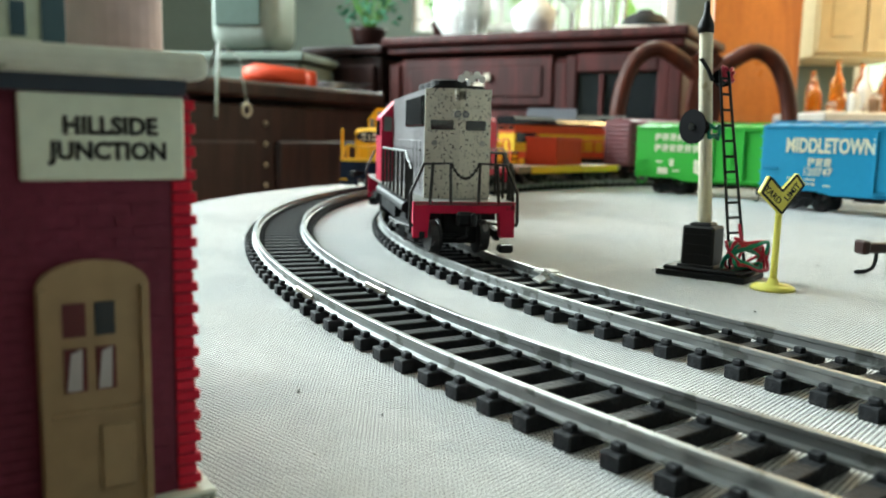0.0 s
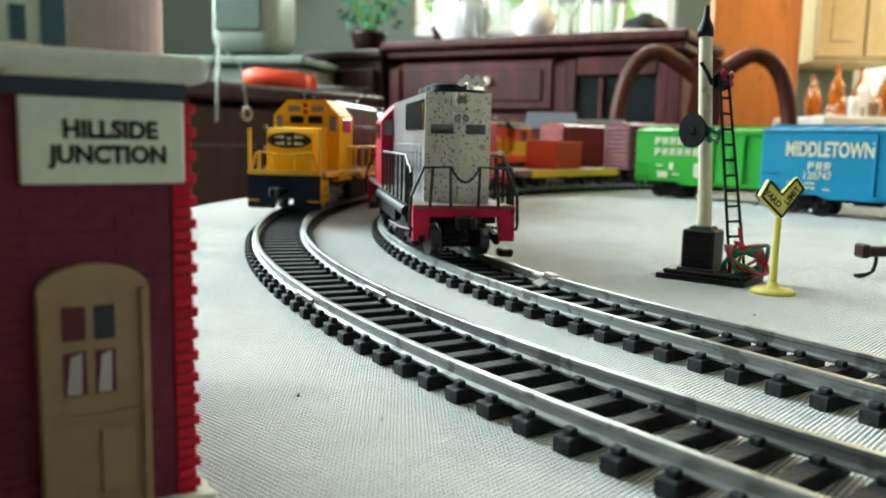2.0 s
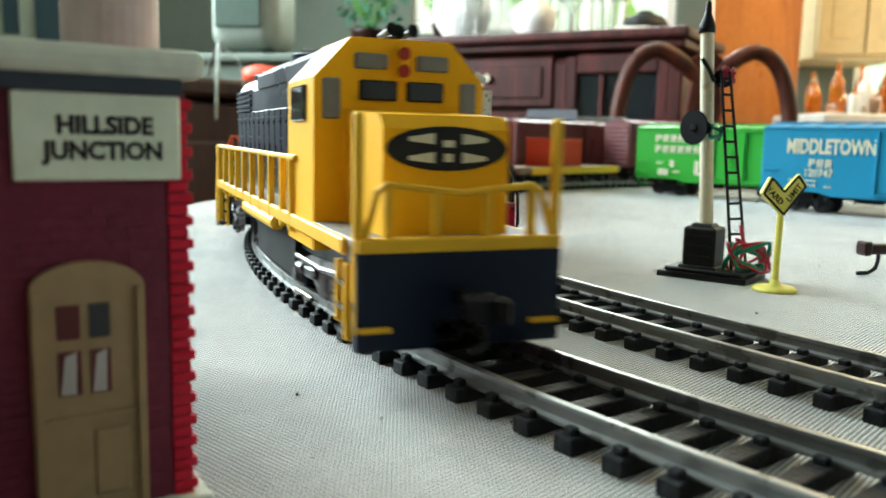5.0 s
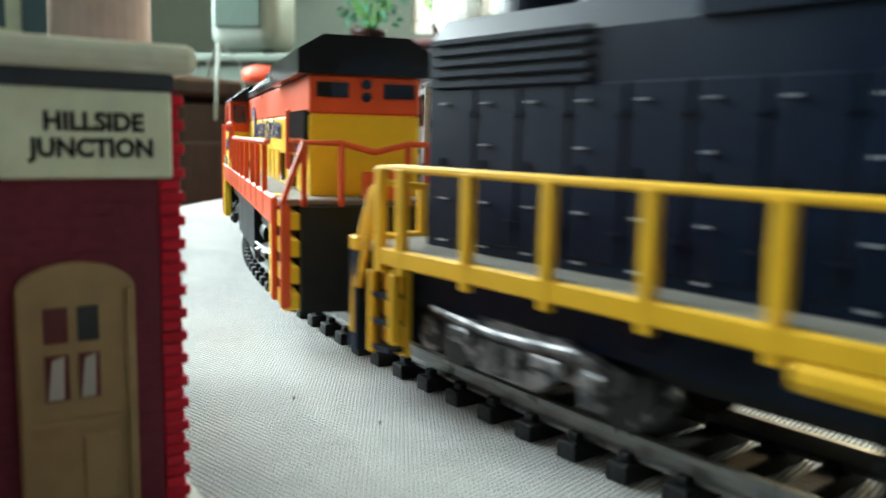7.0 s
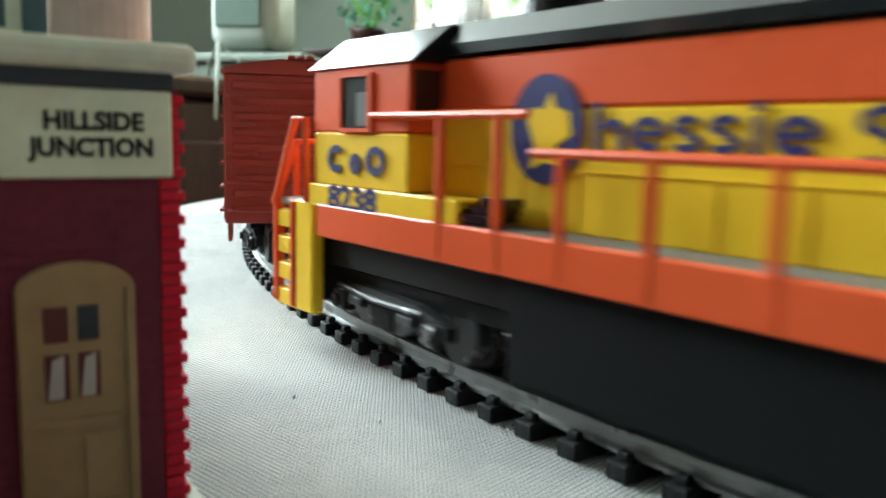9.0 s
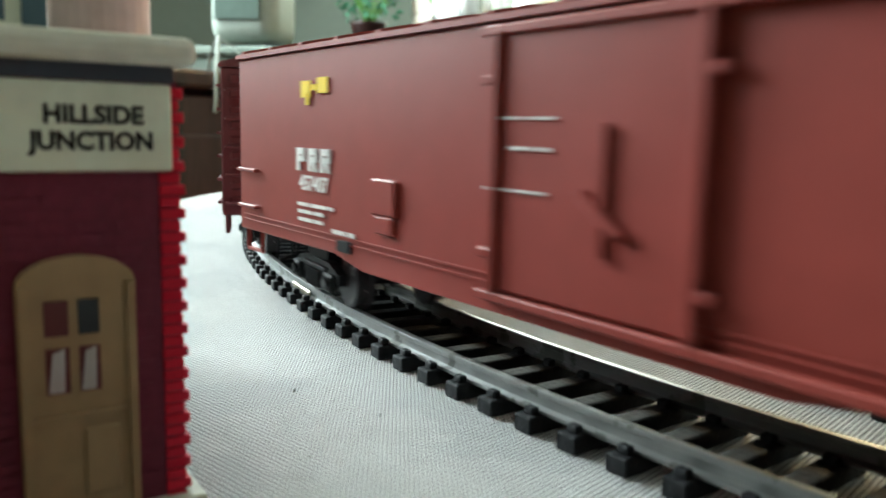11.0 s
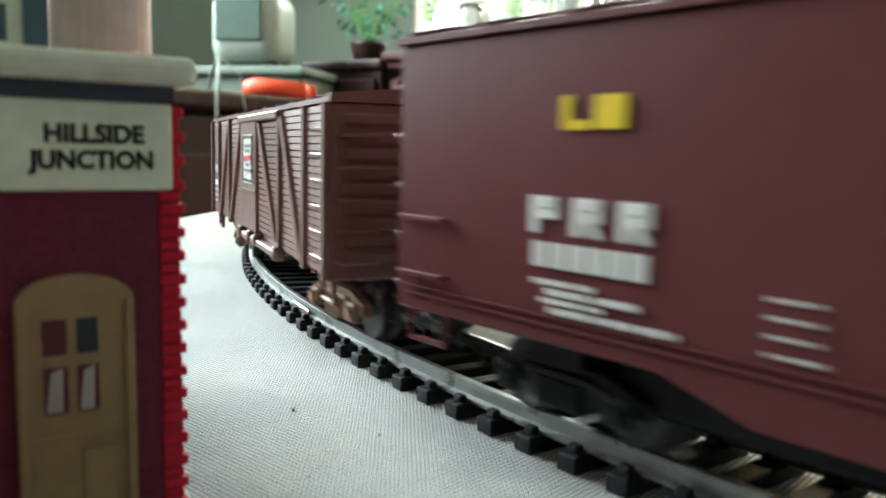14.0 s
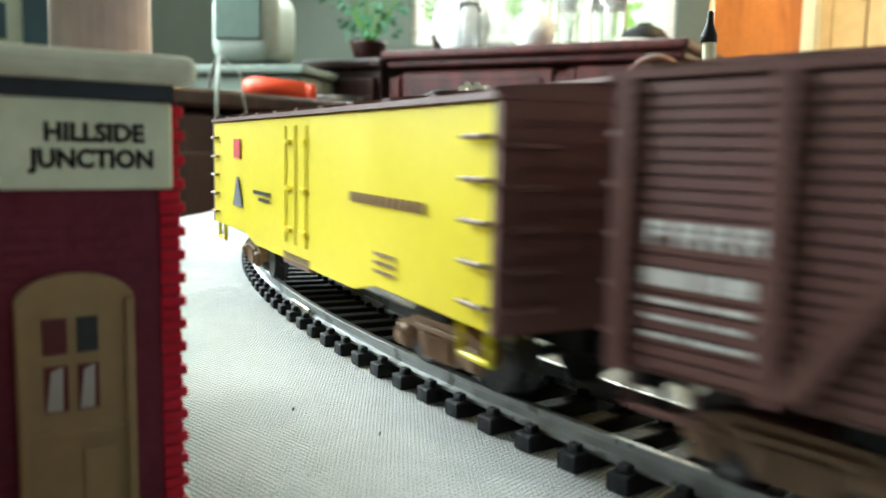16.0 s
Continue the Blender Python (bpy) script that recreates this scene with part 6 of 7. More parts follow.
loose_coupler()
bm = BM()
rnd = random.Random(3)
for k in range(5):
    add_box(bm, (0, 0, 0), (0.0038, 0.0024, 0.0005), 0.0001, m=Matrix.Translation((0.0252 + rnd.uniform(-0.002, 0.002), 0.1932 + rnd.uniform(-0.0015, 0.0015), TZ + 0.0042 + 0.0006 * k)) @ Euler((rnd.uniform(-0.5, 0.5), rnd.uniform(-0.6, 0.6), rnd.uniform(0, 3))).to_matrix().to_4x4())
tagged(part("paper_scrap", bm, PAPER), "crumpled scrap of white paper between the rails", "paper")
bm = BM()
for k in range(90):
    px, py = rnd.gauss(0.05, 0.035), rnd.gauss(0.29, 0.05)
    if k > 82:
        px, py = rnd.uniform(-0.03, 0.01), rnd.uniform(0.085, 0.13)
    q = rnd.uniform(0.00012, 0.00038)
    add_box(bm, (px, py, TZ + q * 0.4), (q, q * rnd.uniform(0.5, 1.8), q), m=None)
tagged(part("crumbs", bm, DIRT), "dark crumbs and dust scattered over the cloth", "crumbs", kind="stuff")


# ---- station in front of the track ----
def station():
    e = thing("station_building", (-0.02533, 0.08172, TZ), "maroon model station with a cream name board", "model building", turn=33)
    # width and depth run on out of view, enlarged to block light from the left
    W, D, H = 0.09, 0.075, 0.0412
    # local: the corner is the origin, the front runs along -x and faces -y
    bm = BM()
    add_box(bm, (-W / 2, D / 2, H / 2), (W, D, H))
    part("wall_shell", bm, STATIONRED, e)
    for k in range(36):
        bm = BM()
        wd = 0.0024 if k % 2 else 0.0019
        add_box(bm, (0, 0, 0), (wd, 0.003, 0.00098), 0.0001)
        o = part("quoin", bm, EDGERED, e)
        o.matrix_basis = pose(-0.0009 + (0.00022 if k % 2 else 0.0), 0.0012, 0.0006 + k * 0.00113)
    bm = BM()
    for k in range(28):
        for j in range(26):
            add_box(bm, (-0.0042 - j * 0.0032 - (0.0016 if k % 2 else 0), -0.00003, 0.0008 + k * 0.00113), (0.0029, 0.0002, 0.0009))
    tagged(part("brick_course", bm, STATIONRED, e), kind="stuff")
    bm = BM()
    add_box(bm, (-W / 2 + 0.0002, D / 2 - 0.0002, 0.0004), (W + 0.003, D + 0.003, 0.0008), 0.0002)
    part("plinth", bm, STONE, e)
    bm = BM()
    add_box(bm, (-W / 2 + 0.0002, D / 2 - 0.0008, H + 0.0026), (W + 0.0022, D + 0.004, 0.0026), 0.0009, 2)
    part("roof_slab", bm, STONE, e)
    bm = BM()
    add_box(bm, (-W / 2 - 0.0004, D / 2 - 0.0002, H + 0.0006), (W - 0.0002, D + 0.0012, 0.0016))
    part("fascia", bm, FASCIA, e)
    bm = BM()
    add_box(bm, (-0.008, -0.0006, 0.0369), (0.0145, 0.0008, 0.0079), 0.0002)
    board = part("name_board", bm, SIGNCREAM, e, "cream name board with black letters")
    lettering("HILLSIDE", 0.0022, (-0.0075, -0.00105, 0.0379), BLACKINK, board, wide=0.97, bold=0.04)
    lettering("JUNCTION", 0.0022, (-0.0076, -0.00105, 0.0356), BLACKINK, board, wide=0.95, bold=0.04)

    def arch(w, z0, z1, rise):
        pts = [(-w / 2, z0), (w / 2, z0), (w / 2, z1 - rise)]
        pts += [(w / 2 * math.cos(a), z1 - rise + rise * math.sin(a)) for a in [math.pi * k / 12 for k in range(1, 12)]]
        return pts + [(-w / 2, z1 - rise)]
    dx = -0.0095
    bm = BM()
    add_prism(bm, [(dx + p, z) for p, z in arch(0.01, 0.0009, 0.0255, 0.0026)], 1, -0.0011, 0.0002)
    door = part("door", bm, DOORTAN, e, "tan arched door with four panes")
    bm = BM()
    for p in (-0.0045, 0.0045):
        add_box(bm, (dx + p, -0.0014, 0.0122), (0.0007, 0.0006, 0.0215))
    add_box(bm, (dx, -0.0013, 0.0108), (0.008, 0.0005, 0.0005))
    add_box(bm, (dx + 0.0017, -0.0012, 0.0062), (0.0032, 0.0004, 0.0066), 0.0002)
    part("door_moulding", bm, DOORTAN, door)
    for c, w in ((-0.01135, 0.002), (-0.00865, 0.0018)):
        for z, h, mat in ((0.01995, 0.0032, MAROON if c < -0.01 else PANEDARK), (0.01515, 0.0042, MAROON)):
            box_part("pane", (c, -0.00105, z), (w, 0.0004, h), mat, door)
        # glint on the lower pane, painted as a pale flat shape
        bm = BM()
        add_prism(bm, [(c - w * 0.42, 0.0132), (c + w * 0.25, 0.0132), (c + w * 0.3, 0.0172), (c - w * 0.2, 0.0168)], 1, -0.0014, -0.0012)
        part("pane_glint", bm, PANEGLINT, door, "pale glint painted on the lower pane")
    # set-back upper storey: cream window bay beside a pink brick stack
    bm = BM()
    add_box(bm, (-0.025, 0.012, 0.0585), (0.03, 0.012, 0.0255))
    up = part("upper_storey", bm, SIGNCREAM, e, "cream upper storey with teal panes")
    for ix in range(3):
        for iz in range(2):
            box_part("pane", ((-0.0275, -0.0186, -0.01415)[ix], 0.0059, 0.0478 + iz * 0.0052), ((0.0045, 0.003, 0.0013)[ix], 0.0006, 0.0032), TEAL if ix != 1 else GLAZING, up)
    box_part("corner_post", (-0.0111, 0.0062, 0.0585), (0.0021, 0.0012, 0.0255), TEAL, up)
    bm = BM()
    add_tube(bm, [(-0.0042, 0.0125, 0.0451), (-0.0042, 0.0125, 0.08)], 0.0049, 28)
    part("round_chimney", bm, PINKBRICK, e, "round pink brick chimney")
    return e


station()


# ---- the room behind the table ----
def sideboard():
    e = thing("sideboard", (-0.454, 2.73, 0), "dark mahogany sideboard with drawers and a glazed door", "sideboard", turn=-29.4)
    L, D, H = 1.214, 0.42, 1.088
    box_part("carcass", (0.16 + L / 2, D / 2, H / 2 - 0.02), (L - 0.35, D - 0.02, H - 0.1), MAHOGANY, e, 0.004)
    box_part("plinth", (0.16 + L / 2, D / 2, 0.04), (L - 0.33, D, 0.08), MAHOGANY, e, 0.006)
    bm = BM()
    add_box(bm, (0.16 + L / 2, D / 2 - 0.01, H - 0.014), (L - 0.29, D + 0.05, 0.028), 0.009, 2)
    add_box(bm, (0.16 + L / 2, D / 2 - 0.005, H - 0.04), (L - 0.315, D + 0.02, 0.022), 0.007, 2)
    part("top", bm, MAHOGANY, e)
    for x in (0.345, 0.886, L - 0.02):
        box_part("stile", (x, 0.002, H / 2 - 0.01), (0.04, 0.03, H - 0.14), MAHOGANY, e, 0.006)
    for k, (x0, x1) in ((1, (0.372, 0.862)),):
        for z0, z1 in ((0.885, 1.022), (0.72, 0.87), (0.5, 0.7), (0.12, 0.48)):
            bm = BM()
            add_box(bm, ((x0 + x1) / 2, 0.0, (z0 + z1) / 2), (x1 - x0, 0.026, z1 - z0), 0.005)
            d = part("drawer", bm, MAHOGANY, e)
            bm = BM()
            add_box(bm, ((x0 + x1) / 2, -0.014, (z0 + z1) / 2), (x1 - x0 - 0.06, 0.008, z1 - z0 - 0.05), 0.003)
            part("drawer_panel", bm, MAHOGANY, d)
            xm = (x0 + x1) / 2 + (0.02 if k else 0)
            for s in (-1, 1):
                bm = BM()
                add_tube(bm, [(xm + s * 0.029, -0.016, (z0 + z1) / 2 + 0.012), (xm + s * 0.029, -0.022, (z0 + z1) / 2 + 0.012), (xm + s * 0.029, -0.03, (z0 + z1) / 2 + 0.012)], [0.008, 0.013, 0.012], 14)
                part("knob", bm, BRASS, d, "tarnished metal knob")
            bm = BM()
            add_box(bm, (xm, -0.018, (z0 + z1) / 2 - 0.012), (0.035, 0.003, 0.022), 0.001)
            part("escutcheon", bm, BRASS, d)
    bm = BM()
    for x, z, w, h in ((0.915, 0.57, 0.03, 0.9), (1.165, 0.57, 0.03, 0.9), (1.04, 1.0, 0.22, 0.05), (1.04, 0.15, 0.22, 0.06)):
        add_box(bm, (x, 0.0, z), (w, 0.026, h), 0.004)
    add_box(bm, (1.0, 0.0, 0.57), (0.012, 0.02, 0.8), 0.002)
    gd = part("glazed_door", bm, MAHOGANY, e)
    bm = BM()
    add_box(bm, (1.04, 0.004, 0.575), (0.22, 0.004, 0.8))
    part("pane", bm, GLASSDARK, gd)
    return e


def side_cabinet():
    """The dark cupboard that stands against the sideboard's end."""
    e = thing("side_cabinet", (-0.454, 2.73, 0), "almost black wooden cupboard beside the sideboard", "cabinet", turn=-29.4)
    box_part("body", (0.142, 0.2, 0.52), (0.29, 0.4, 1.04), DARKWOOD, e, 0.006)
    box_part("top", (0.142, 0.195, 1.055), (0.315, 0.43, 0.03), DARKWOOD, e, 0.008, seg=2)
    d = box_part("door", (0.142, -0.01, 0.55), (0.26, 0.022, 0.92), DARKWOOD, e, 0.005)
    box_part("door_panel", (0.142, -0.023, 0.55), (0.17, 0.008, 0.78), DARKWOOD, d, 0.003)
    bm = BM()
    add_tube(bm, [(0.25, -0.02, 0.6), (0.25, -0.03, 0.6), (0.25, -0.04, 0.6)], [0.006, 0.011, 0.01], 12)
    part("knob", bm, BRASS, d)


sideboard()
side_cabinet()
SU, SV = Vector((math.cos(radians(-29.4)), math.sin(radians(-29.4)))), Vector((math.sin(radians(29.4)), math.cos(radians(29.4))))


def on_sideboard(a, b, z=1.088):
    p = Vector((-0.454, 2.73)) + SU * a + SV * b
    return (p.x, p.y, z)


def vase(place, prof, mat, label, category="vase", name="vase"):
    e = thing(name, place, label, category, "ware on the sideboard")
    bm = BM()
    inner = [(max(r - 0.003, 0.001), z) for r, z in prof[::-1] if z > 0.008]
    add_lathe(bm, prof + inner, (0, 0, 0), 28, closed=False)
    part("bowl", bm, mat, e, smooth=True)
    bm = BM()
    r = prof[0][0]
    add_lathe(bm, [(r * 0.98, 0.0), (r * 0.98, 0.004), (r * 0.7, 0.009)], (0, 0, 0), 28)
    part("base", bm, mat, e, smooth=True)
    return e


JUG = [(0.045, 0.0), (0.05, 0.01), (0.085, 0.06), (0.095, 0.11), (0.08, 0.17), (0.05, 0.21), (0.06, 0.25)]
GLASSP = [(0.03, 0.0), (0.033, 0.02), (0.036, 0.1), (0.038, 0.15)]
WINE = [(0.032, 0.0), (0.03, 0.004), (0.005, 0.01), (0.005, 0.07), (0.03, 0.1), (0.038, 0.14), (0.032, 0.19)]
BOTTLE = [(0.034, 0.0), (0.036, 0.01), (0.036, 0.14), (0.03, 0.17), (0.012, 0.2), (0.012, 0.25), (0.014, 0.26)]
vase(on_sideboard(0.46, 0.2), JUG, PORCELAIN, "white porcelain jug on the sideboard")
vase(on_sideboard(0.6, 0.25), [(r * 1.2, z * 0.9) for r, z in JUG], GLASS, "large clear glass vase on the sideboard")
for k, (a, b) in enumerate(((0.53, 0.12), (0.72, 0.16), (0.79, 0.27), (0.85, 0.14), (0.91, 0.24), (0.68, 0.32), (0.97, 0.16))):
    vase(on_sideboard(a, b), [(r, z * (1 + 0.12 * (k % 3))) for r, z in (WINE if k % 2 else GLASSP)], GLASS, "clear drinking glass catching the window light", "glass", "drinking_glass")
vase(on_sideboard(0.76, 0.08), [(0.04, 0), (0.06, 0.03), (0.066, 0.07), (0.03, 0.1), (0.02, 0.13)], PORCELAIN, "small white porcelain pot on the sideboard", "pot", "porcelain_pot")
e = thing("dark_bowl", on_sideboard(1.06, 0.16), "upturned dark bowl on folded cloth", "bowl", "ware on the sideboard")
bm = BM()
add_lathe(bm, [(0.07, 0.0), (0.068, 0.012), (0.05, 0.035), (0.022, 0.046), (0.02, 0.052)], (0, 0, 0.016), 24)
part("bowl", bm, BLACK, e, smooth=True)
box_part("folded_cloth", (0, 0, 0.008), (0.2, 0.17, 0.016), PAPER, e, 0.005)


def potted_plant(place, r, label, mat=LEAF, n=150):
    e = thing("potted_plant", place, label, "plant")
    bm = BM()
    add_lathe(bm, [(0.045, 0.0), (0.06, 0.07), (0.064, 0.08), (0.055, 0.078)], (0, 0, 0), 20)
    part("pot", bm, DARKWOOD, e, smooth=True)
    rnd = random.Random(len(label))
    stem = BM()
    leaves = BM()
    for k in range(n):
        a, h = rnd.uniform(0, math.tau), rnd.uniform(0.05, 1.0)
        d = r * math.sqrt(rnd.random()) * (0.5 + 0.5 * h)
        p = Vector((d * math.cos(a), d * math.sin(a), 0.08 + r * 1.5 * h * rnd.uniform(0.6, 1)))
        if k % 6 == 0:
            add_tube(stem, [(0, 0, 0.07), p * 0.5 + Vector((0, 0, 0.03)), p], 0.0025, 5)
        s = rnd.uniform(0.02, 0.036)
        m = Matrix.Translation(p) @ Euler((rnd.uniform(-1, 1), rnd.uniform(-1, 1), a)).to_matrix().to_4x4()
        vs = [leaves.verts.new(m @ Vector(q)) for q in ((0, 0, 0), (s * 0.5, s * 0.35, s * 0.1), (s * 1.2, 0, -s * 0.1), (s * 0.5, -s * 0.35, s * 0.1), (s * 0.5, 0, 0.0))]
        for q in ((0, 1, 4), (1, 2, 4), (2, 3, 4), (3, 0, 4)):
            leaves.faces.new([vs[i] for i in q])
    part("stem", stem, LEAF, e)
    tagged(part("leaves", leaves, mat, e), kind="stuff")


potted_plant(on_sideboard(0.1, 0.2, 1.0702), 0.16, "green leafy potted plant on the sideboard", GREENCLOTH)
potted_plant(on_sideboard(0.36, 0.3), 0.09, "small bright green plant by the window", LEAF, 90)


def chest():
    e = thing("chest", (-0.57, 1.35, 0), "dark brown wooden chest piled with odds and ends", "chest", turn=60.1)
    L, D, H = 0.8, 0.45, 0.898
    box_part("body", (L / 2, D / 2, H / 2 - 0.02), (L, D, H - 0.05), DARKWOOD, e, 0.006)
    bm = BM()
    add_box(bm, (L / 2, D / 2, H - 0.018), (L + 0.03, D + 0.03, 0.036), 0.008, 2)
    part("lid", bm, DARKWOOD, e)
    for x in (0.2, 0.6):
        box_part("front_panel", (x, -0.004, 0.43), (0.34, 0.014, 0.7), DARKWOOD, e, 0.006)
    for k in range(18):
        bm = BM()
        add_lathe(bm, [(0.006, 0), (0.005, 0.003), (0.002, 0.005)], (0, 0, 0), 8)
        st = part("stud", bm, BRASS, e)
        st.matrix_basis = pose(0.4, -0.001, 0.1 + 0.042 * k, 90)
    return e


chest()
CU, CV = Vector((math.cos(radians(60.1)), math.sin(radians(60.1)))), Vector((-math.sin(radians(60.1)), math.cos(radians(60.1))))


def on_chest(a, b, z=0.898):
    p = Vector((-0.57, 1.35)) + CU * a + CV * b
    return (p.x, p.y, z)


e = thing("plastic_case", on_chest(0.56, 0.1), "bright red rounded plastic case on the chest", "case", turn=-8)
bm = BM()
add_prism(bm, [(-0.075, 0.022), (-0.06, 0.01), (0.07, 0.0), (0.075, 0.012), (0.072, 0.042), (-0.045, 0.056), (-0.07, 0.046)], 1, -0.04, 0.04)
bmesh.ops.scale(bm, vec=(0.95, 1, 0.8), verts=bm.verts)
bmesh.ops.bevel(bm, geom=bm.edges[:], offset=0.004, segments=2, affect="EDGES")
part("shell", bm, ORANGERED, e, smooth=True)
box_part("foot", (0.02, 0, 0.004), (0.09, 0.05, 0.008), BLACK, e, 0.002)
rnd = random.Random(8)
for k in range(5):
    e = thing("paper_sheet", on_chest(0.68 + 0.012 * k, 0.07 + 0.01 * (k % 2), 0.898 + 0.004 * k), "loose pale papers stacked on the chest", "paper", "papers on the chest", turn=60 + rnd.uniform(-20, 20))
    bm = BM()
    pts = [(-0.07, 0.0), (-0.02, 0.002), (0.03, 0.0005), (0.07, 0.003), (0.07, 0.0045), (0.03, 0.002), (-0.02, 0.0035), (-0.07, 0.0015)]
    add_prism(bm, pts, 1, -0.05, 0.05)
    part("sheet", bm, PAPER if k % 2 else SHEDGREY, e)
e = thing("hooked_rod", on_chest(0.26, -0.03, 0.0), "pale bent rod hooked over the chest with a ring", "rod", turn=60)
bm = BM()
add_tube(bm, [(-0.055, -0.03, 0.82), (-0.02, 0.0, 0.9), (0.03, 0.045, 0.965), (0.04, 0.08, 0.93), (0.045, 0.09, 0.902)], 0.0035, 8)
part("rod", bm, APPLIANCE, e)
bm = BM()
add_tube(bm, [(0.03, 0.042, 0.965), (0.04, 0.0, 0.93), (0.045, -0.01, 0.85)], 0.002, 6)
part("cord", bm, APPLIANCE, e)
bm = BM()
add_tube(bm, [(0.045 + 0.012 * math.sin(a), -0.01, 0.838 + 0.012 * math.cos(a)) for a in [k * math.tau / 16 for k in range(17)]], 0.003, 6)
part("ring", bm, BRASS, e)


def low_cabinet():
    e = thing("cabinet", (-0.72, 2.45, 0), "pale green painted cabinet behind the chest", "cabinet", turn=-12)
    box_part("body", (0.0, 0.16, 0.5), (0.62, 0.32, 1.0), WALLPAINT, e, 0.008)
    box_part("top", (0.0, 0.155, 1.01), (0.65, 0.35, 0.025), WALLPAINT, e, 0.006)
    for s in (-1, 1):
        d = box_part("door", (s * 0.152, -0.008, 0.5), (0.29, 0.02, 0.9), WALLPAINT, e, 0.004)
        box_part("handle", (s * 0.03, -0.025, 0.6), (0.012, 0.02, 0.08), BRASS, d, 0.003)


low_cabinet()
e = thing("television", (-0.6, 2.42, 1.0225), "rounded grey-white portable television set", "television", turn=-8)
bm = BM()
add_box(bm, (0, 0.12, 0.12), (0.21, 0.22, 0.22), 0.055, 5)
part("housing", bm, APPLIANCE, e, smooth=True)
bm = BM()
add_box(bm, (-0.008, 0.008, 0.135), (0.14, 0.012, 0.12), 0.005, 2)
part("screen", bm, SCREEN, e)
for s in (-1, 1):
    box_part("foot", (s * 0.07, 0.12, 0.006), (0.03, 0.16, 0.012), BLACK, e)


def dining_chair():
    e = thing("dining_chair", (0.63, 2.02, 0), "dark reddish wooden chair with a double-arched back", "chair")
    def bent(pts, r, nm):
        bm = BM()
        v = [Vector(p) for p in pts]
        sm = []
        for i in range(len(v) - 1):
            p0, p1, p2, p3 = v[max(i - 1, 0)], v[i], v[i + 1], v[min(i + 2, len(v) - 1)]
            for k in range(5):
                t = k / 5
                sm.append(0.5 * ((2 * p1) + (p2 - p0) * t + (2 * p0 - 5 * p1 + 4 * p2 - p3) * t * t + (3 * p1 - p0 - 3 * p2 + p3) * t ** 3))
        sm.append(v[-1])
        add_tube(bm, sm, r, 10)
        return part(nm, bm, CHAIRWOOD, e, smooth=True)
    for s in (-1, 1):
        bent([(s * 0.205, 0.02, 0.0), (s * 0.205, 0, 0.45), (s * 0.21, 0.01, 0.8), (s * 0.205, 0.015, 0.9), (s * 0.175, 0.02, 0.985), (s * 0.12, 0.02, 1.018), (s * 0.06, 0.02, 0.99), (s * 0.012, 0.02, 0.95)], 0.02, "back_arch")
        bent([(s * 0.2, -0.4, 0.0), (s * 0.2, -0.4, 0.45)], 0.019, "front_leg")
    bm = BM()
    add_prism(bm, [(-0.022, 0.46), (0.022, 0.46), (0.03, 0.6), (0.018, 0.72), (0.042, 0.88), (0.03, 0.965), (0.036, 1.0), (0.0, 1.022), (-0.036, 1.0), (-0.03, 0.965), (-0.042, 0.88), (-0.018, 0.72), (-0.03, 0.6)], 1, 0.006, 0.032)
    part("splat", bm, CHAIRWOOD, e)
    box_part("seat", (0, -0.2, 0.465), (0.45, 0.45, 0.04), CHAIRWOOD, e, 0.012, seg=2)
    box_part("back_rail", (0, 0.01, 0.52), (0.4, 0.025, 0.04), CHAIRWOOD, e, 0.006)
    for s in (-1, 1):
        box_part("stretcher", (s * 0.2, -0.2, 0.2), (0.02, 0.38, 0.025), CHAIRWOOD, e, 0.004)


dining_chair()
# open wooden door, kitchen corner
e = thing("door_1", (0.94, 3.0, 0), "open orange-brown wooden door leaf", "door", kind="structure")
box_part("leaf", (0.16, 0.02, 1.025), (0.32, 0.04, 2.04), DOORWOOD, e, 0.004)
bm = BM()
add_cyl(bm, (0.285, -0.03, 0.92), (0.285, 0.0, 0.92), 0.008, 10)
add_lathe(bm, [(0.012, -0.015), (0.022, 0.0), (0.012, 0.015)], (0.285, -0.035, 0.92), 14)
part("door_handle", bm, BRASS, e, smooth=True)


def kitchen_unit(name, label, x0, x1, y0, y1, z0, z1, n):
    e = thing(name, ((x0 + x1) / 2, y0, z0), label, "cabinet", kind="")
    w, d, h = x1 - x0, y1 - y0, z1 - z0
    box_part("body", (0, d / 2, h / 2), (w, d - 0.005, h), CREAMCAB, e, 0.003)
    for k in range(n):
        c = -w / 2 + w * (k + 0.5) / n
        dr = box_part("door", (c, -0.009, h / 2), (w / n - 0.012, 0.02, h - 0.03), CREAMCAB, e, 0.003)
        box_part("door_panel", (c, -0.021, h / 2), (w / n - 0.1, 0.006, h - 0.14), CREAMCAB, dr, 0.002)
        box_part("handle", (c + w / n * 0.38, -0.03, h * 0.3 if z0 > 0.5 else h * 0.75), (0.01, 0.02, 0.09), BRASS, dr, 0.002)


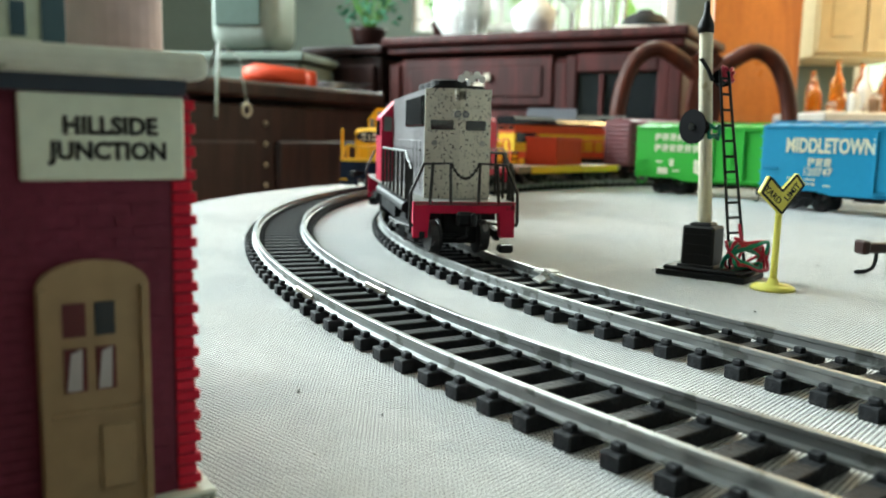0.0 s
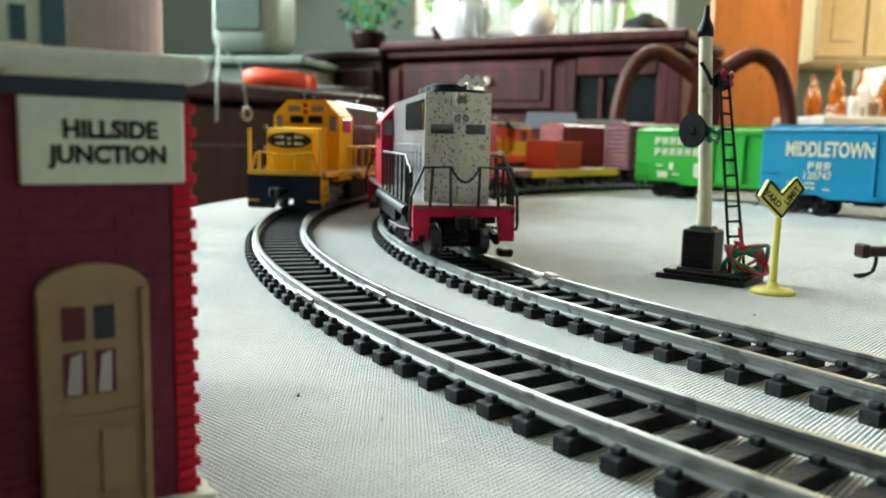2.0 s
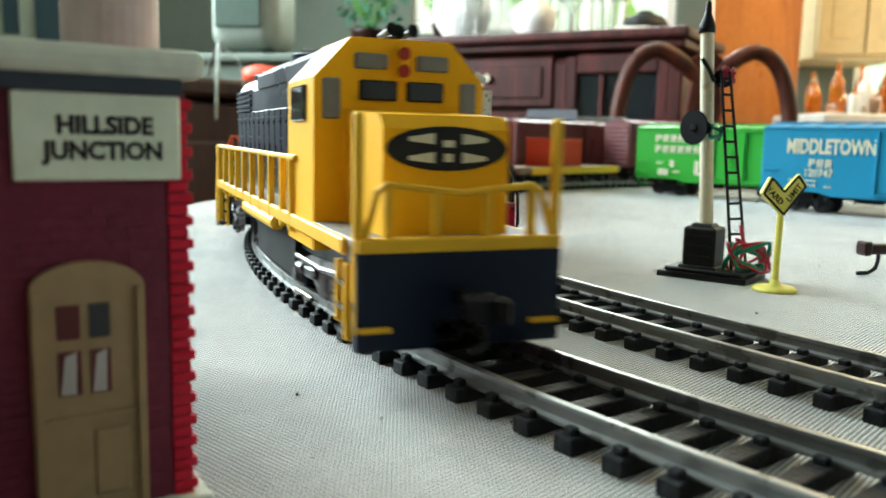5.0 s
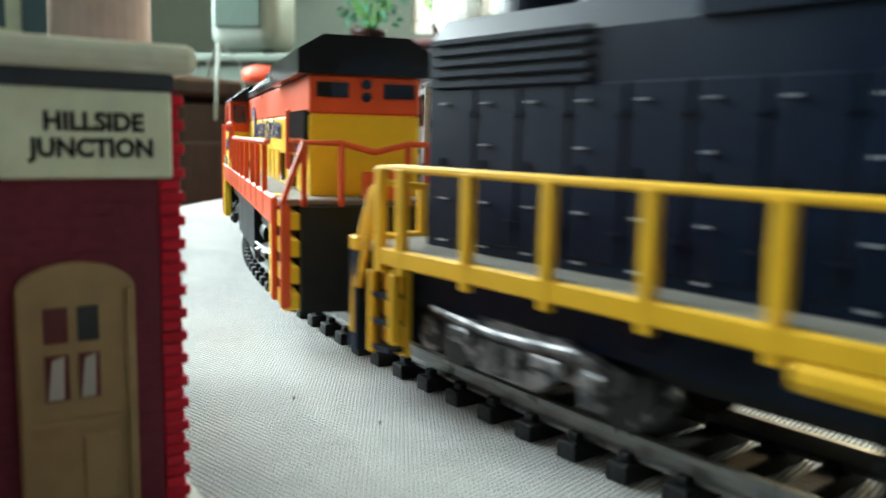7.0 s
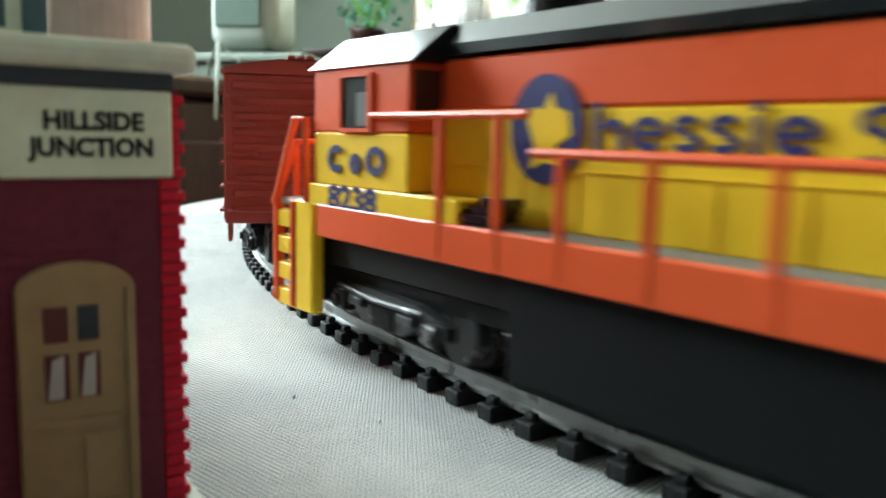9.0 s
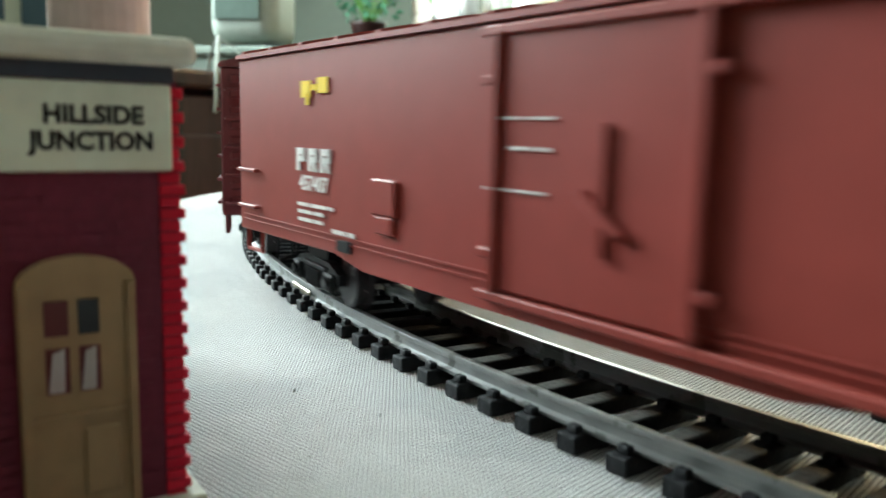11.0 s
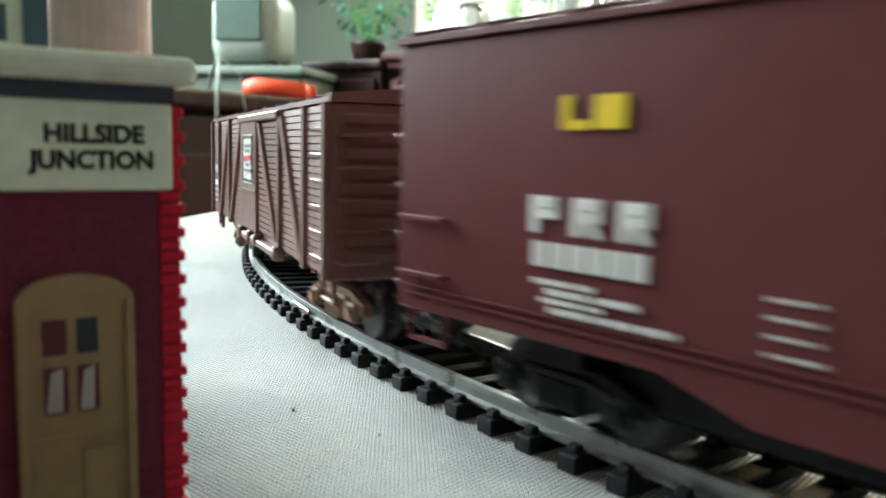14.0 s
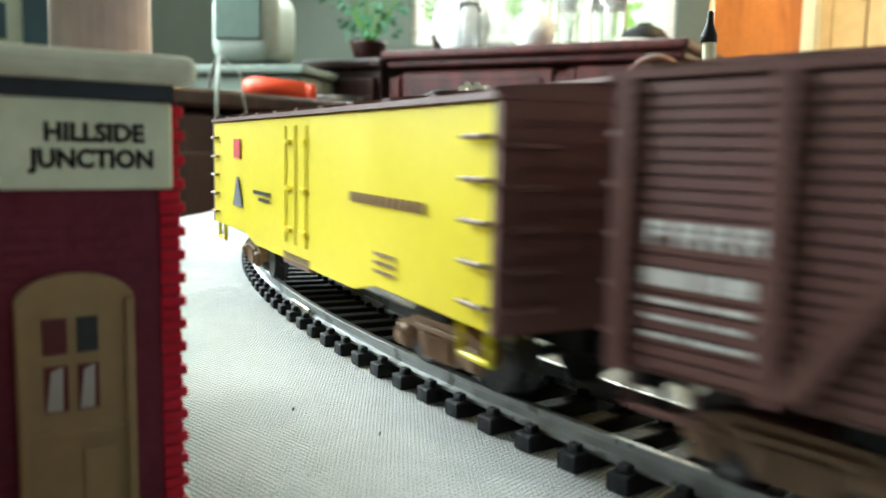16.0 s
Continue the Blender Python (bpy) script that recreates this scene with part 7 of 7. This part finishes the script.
kitchen_unit("wall_cabinet", "cream painted kitchen wall cabinet", 1.36, 1.72, 3.12, 3.48, 1.12, 2.1, 2)
kitchen_unit("base_cabinet", "cream painted kitchen base cabinet", 1.2, 2.4, 2.62, 3.2, 0.0, 0.86, 3)
bm = BM()
add_box(bm, (1.8, 2.9, 0.88), (1.24, 0.62, 0.038), 0.006)
tagged(part("worktop", bm, PAPER), "pale kitchen worktop crowded with bottles", "worktop")
rnd = random.Random(5)
for k in range(18):
    x = 1.2 + 0.026 * k + rnd.uniform(-0.01, 0.01)
    vase((x, 2.7 + 0.07 * (k % 3) + rnd.uniform(0, 0.03), 0.899), [(r * 0.62, z * (0.4 + 0.08 * (k % 4))) for r, z in BOTTLE], (AMBER, GLASS, AMBER, AMBER, GLASS, PILOTRED, PORCELAIN)[k % 7], "bottle on the kitchen worktop lit from behind", "bottle", "bottle")
for k in range(16):
    x = 1.22 + 0.031 * k + rnd.uniform(-0.008, 0.008)
    vase((x, 2.63 + 0.03 * (k % 2), 0.899), [(0.012, 0), (0.016, 0.006), (0.017, 0.025 + 0.015 * (k % 3)), (0.014, 0.03 + 0.015 * (k % 3))], (GLASS, AMBER, PORCELAIN, GLASS, TAN)[k % 5], "small jar among the kitchen clutter", "jar", "jar")
# unseen fixture added to go with the kitchen's warm fill light
e = thing("ceiling_lamp", (1.5, 2.2, ZC), "round warm ceiling lamp added out of view by the kitchen", "lamp")
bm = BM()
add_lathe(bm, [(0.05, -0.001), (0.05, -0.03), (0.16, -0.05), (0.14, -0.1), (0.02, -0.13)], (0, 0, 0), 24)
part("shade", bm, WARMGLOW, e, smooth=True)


# ---- what moves: the train runs round the outer loop ----
# seconds and metres travelled by the front of the train, from the start of the near straight
DIST = [(0, -0.452), (3.5, -0.191), (4.2, -0.12), (6.5, 0.0735), (7, 0.1145), (7.5, 0.157), (8, 0.1998), (8.5, 0.2413), (8.6, 0.2484), (9, 0.281), (9.2, 0.2985), (11.3, 0.497), (12.0, 0.556), (12.5, 0.5954), (13, 0.6356), (13.5, 0.6821), (14, 0.732), (14.5, 0.781), (15, 0.8272), (15.2, 0.8466), (16, 0.926)]


def travel(t):
    return float(np.interp(t, [a for a, b in DIST], [b for a, b in DIST]))


def car_pose(s, half, which=1, z=RAIL):
    """A car whose two trucks stand on the loop at s - half and s + half."""
    x0, y0, _ = loop_point(s - half, 0, which)
    x1, y1, _ = loop_point(s + half, 0, which)
    return pose((x0 + x1) / 2, (y0 + y1) / 2, TZ + z, 0, 0, math.degrees(math.atan2(y1 - y0, x1 - x0)))


def truck_pose(s, half, sign, which=1):
    x0, y0, _ = loop_point(s - half, 0, which)
    x1, y1, _ = loop_point(s + half, 0, which)
    body = math.atan2(y1 - y0, x1 - x0)
    a = loop_point(s + sign * half, 0, which)[2] - body
    a = (a + math.pi) % math.tau - math.pi
    return pose(sign * half, 0, 0, 0, 0, math.degrees(a))


def place_static(made, s, which=2):
    e, trucks, half = made
    e.matrix_world = car_pose(s, half, which)
    for t, sign in zip(trucks, (1, -1)):
        t.matrix_basis = truck_pose(s, half, sign, which)


for made, s in PARKED:
    place_static(made, s)

# the grey locomotive sits a little askew on its trucks
askew = pose(0, 0.002, 0, 0, 0, 1.2) @ Matrix.Scale(0.94, 4)
grey = PARKED[0][0]
grey[0].matrix_world = grey[0].matrix_world @ askew
for tr, sign in zip(grey[1], (1, -1)):
    tr.matrix_basis = askew.inverted() @ tr.matrix_basis @ Matrix.Scale(0.94, 4)


def motions():
    times = [k * 0.25 for k in range(65)]
    for e, trucks, half, centre in TRAIN:
        walk(e, [(t, car_pose(centre + travel(t), half)) for t in times])
        for tr, sign in zip(trucks, (1, -1)):
            walk(tr, [(t, truck_pose(centre + travel(t), half, sign)) for t in times])


motions()
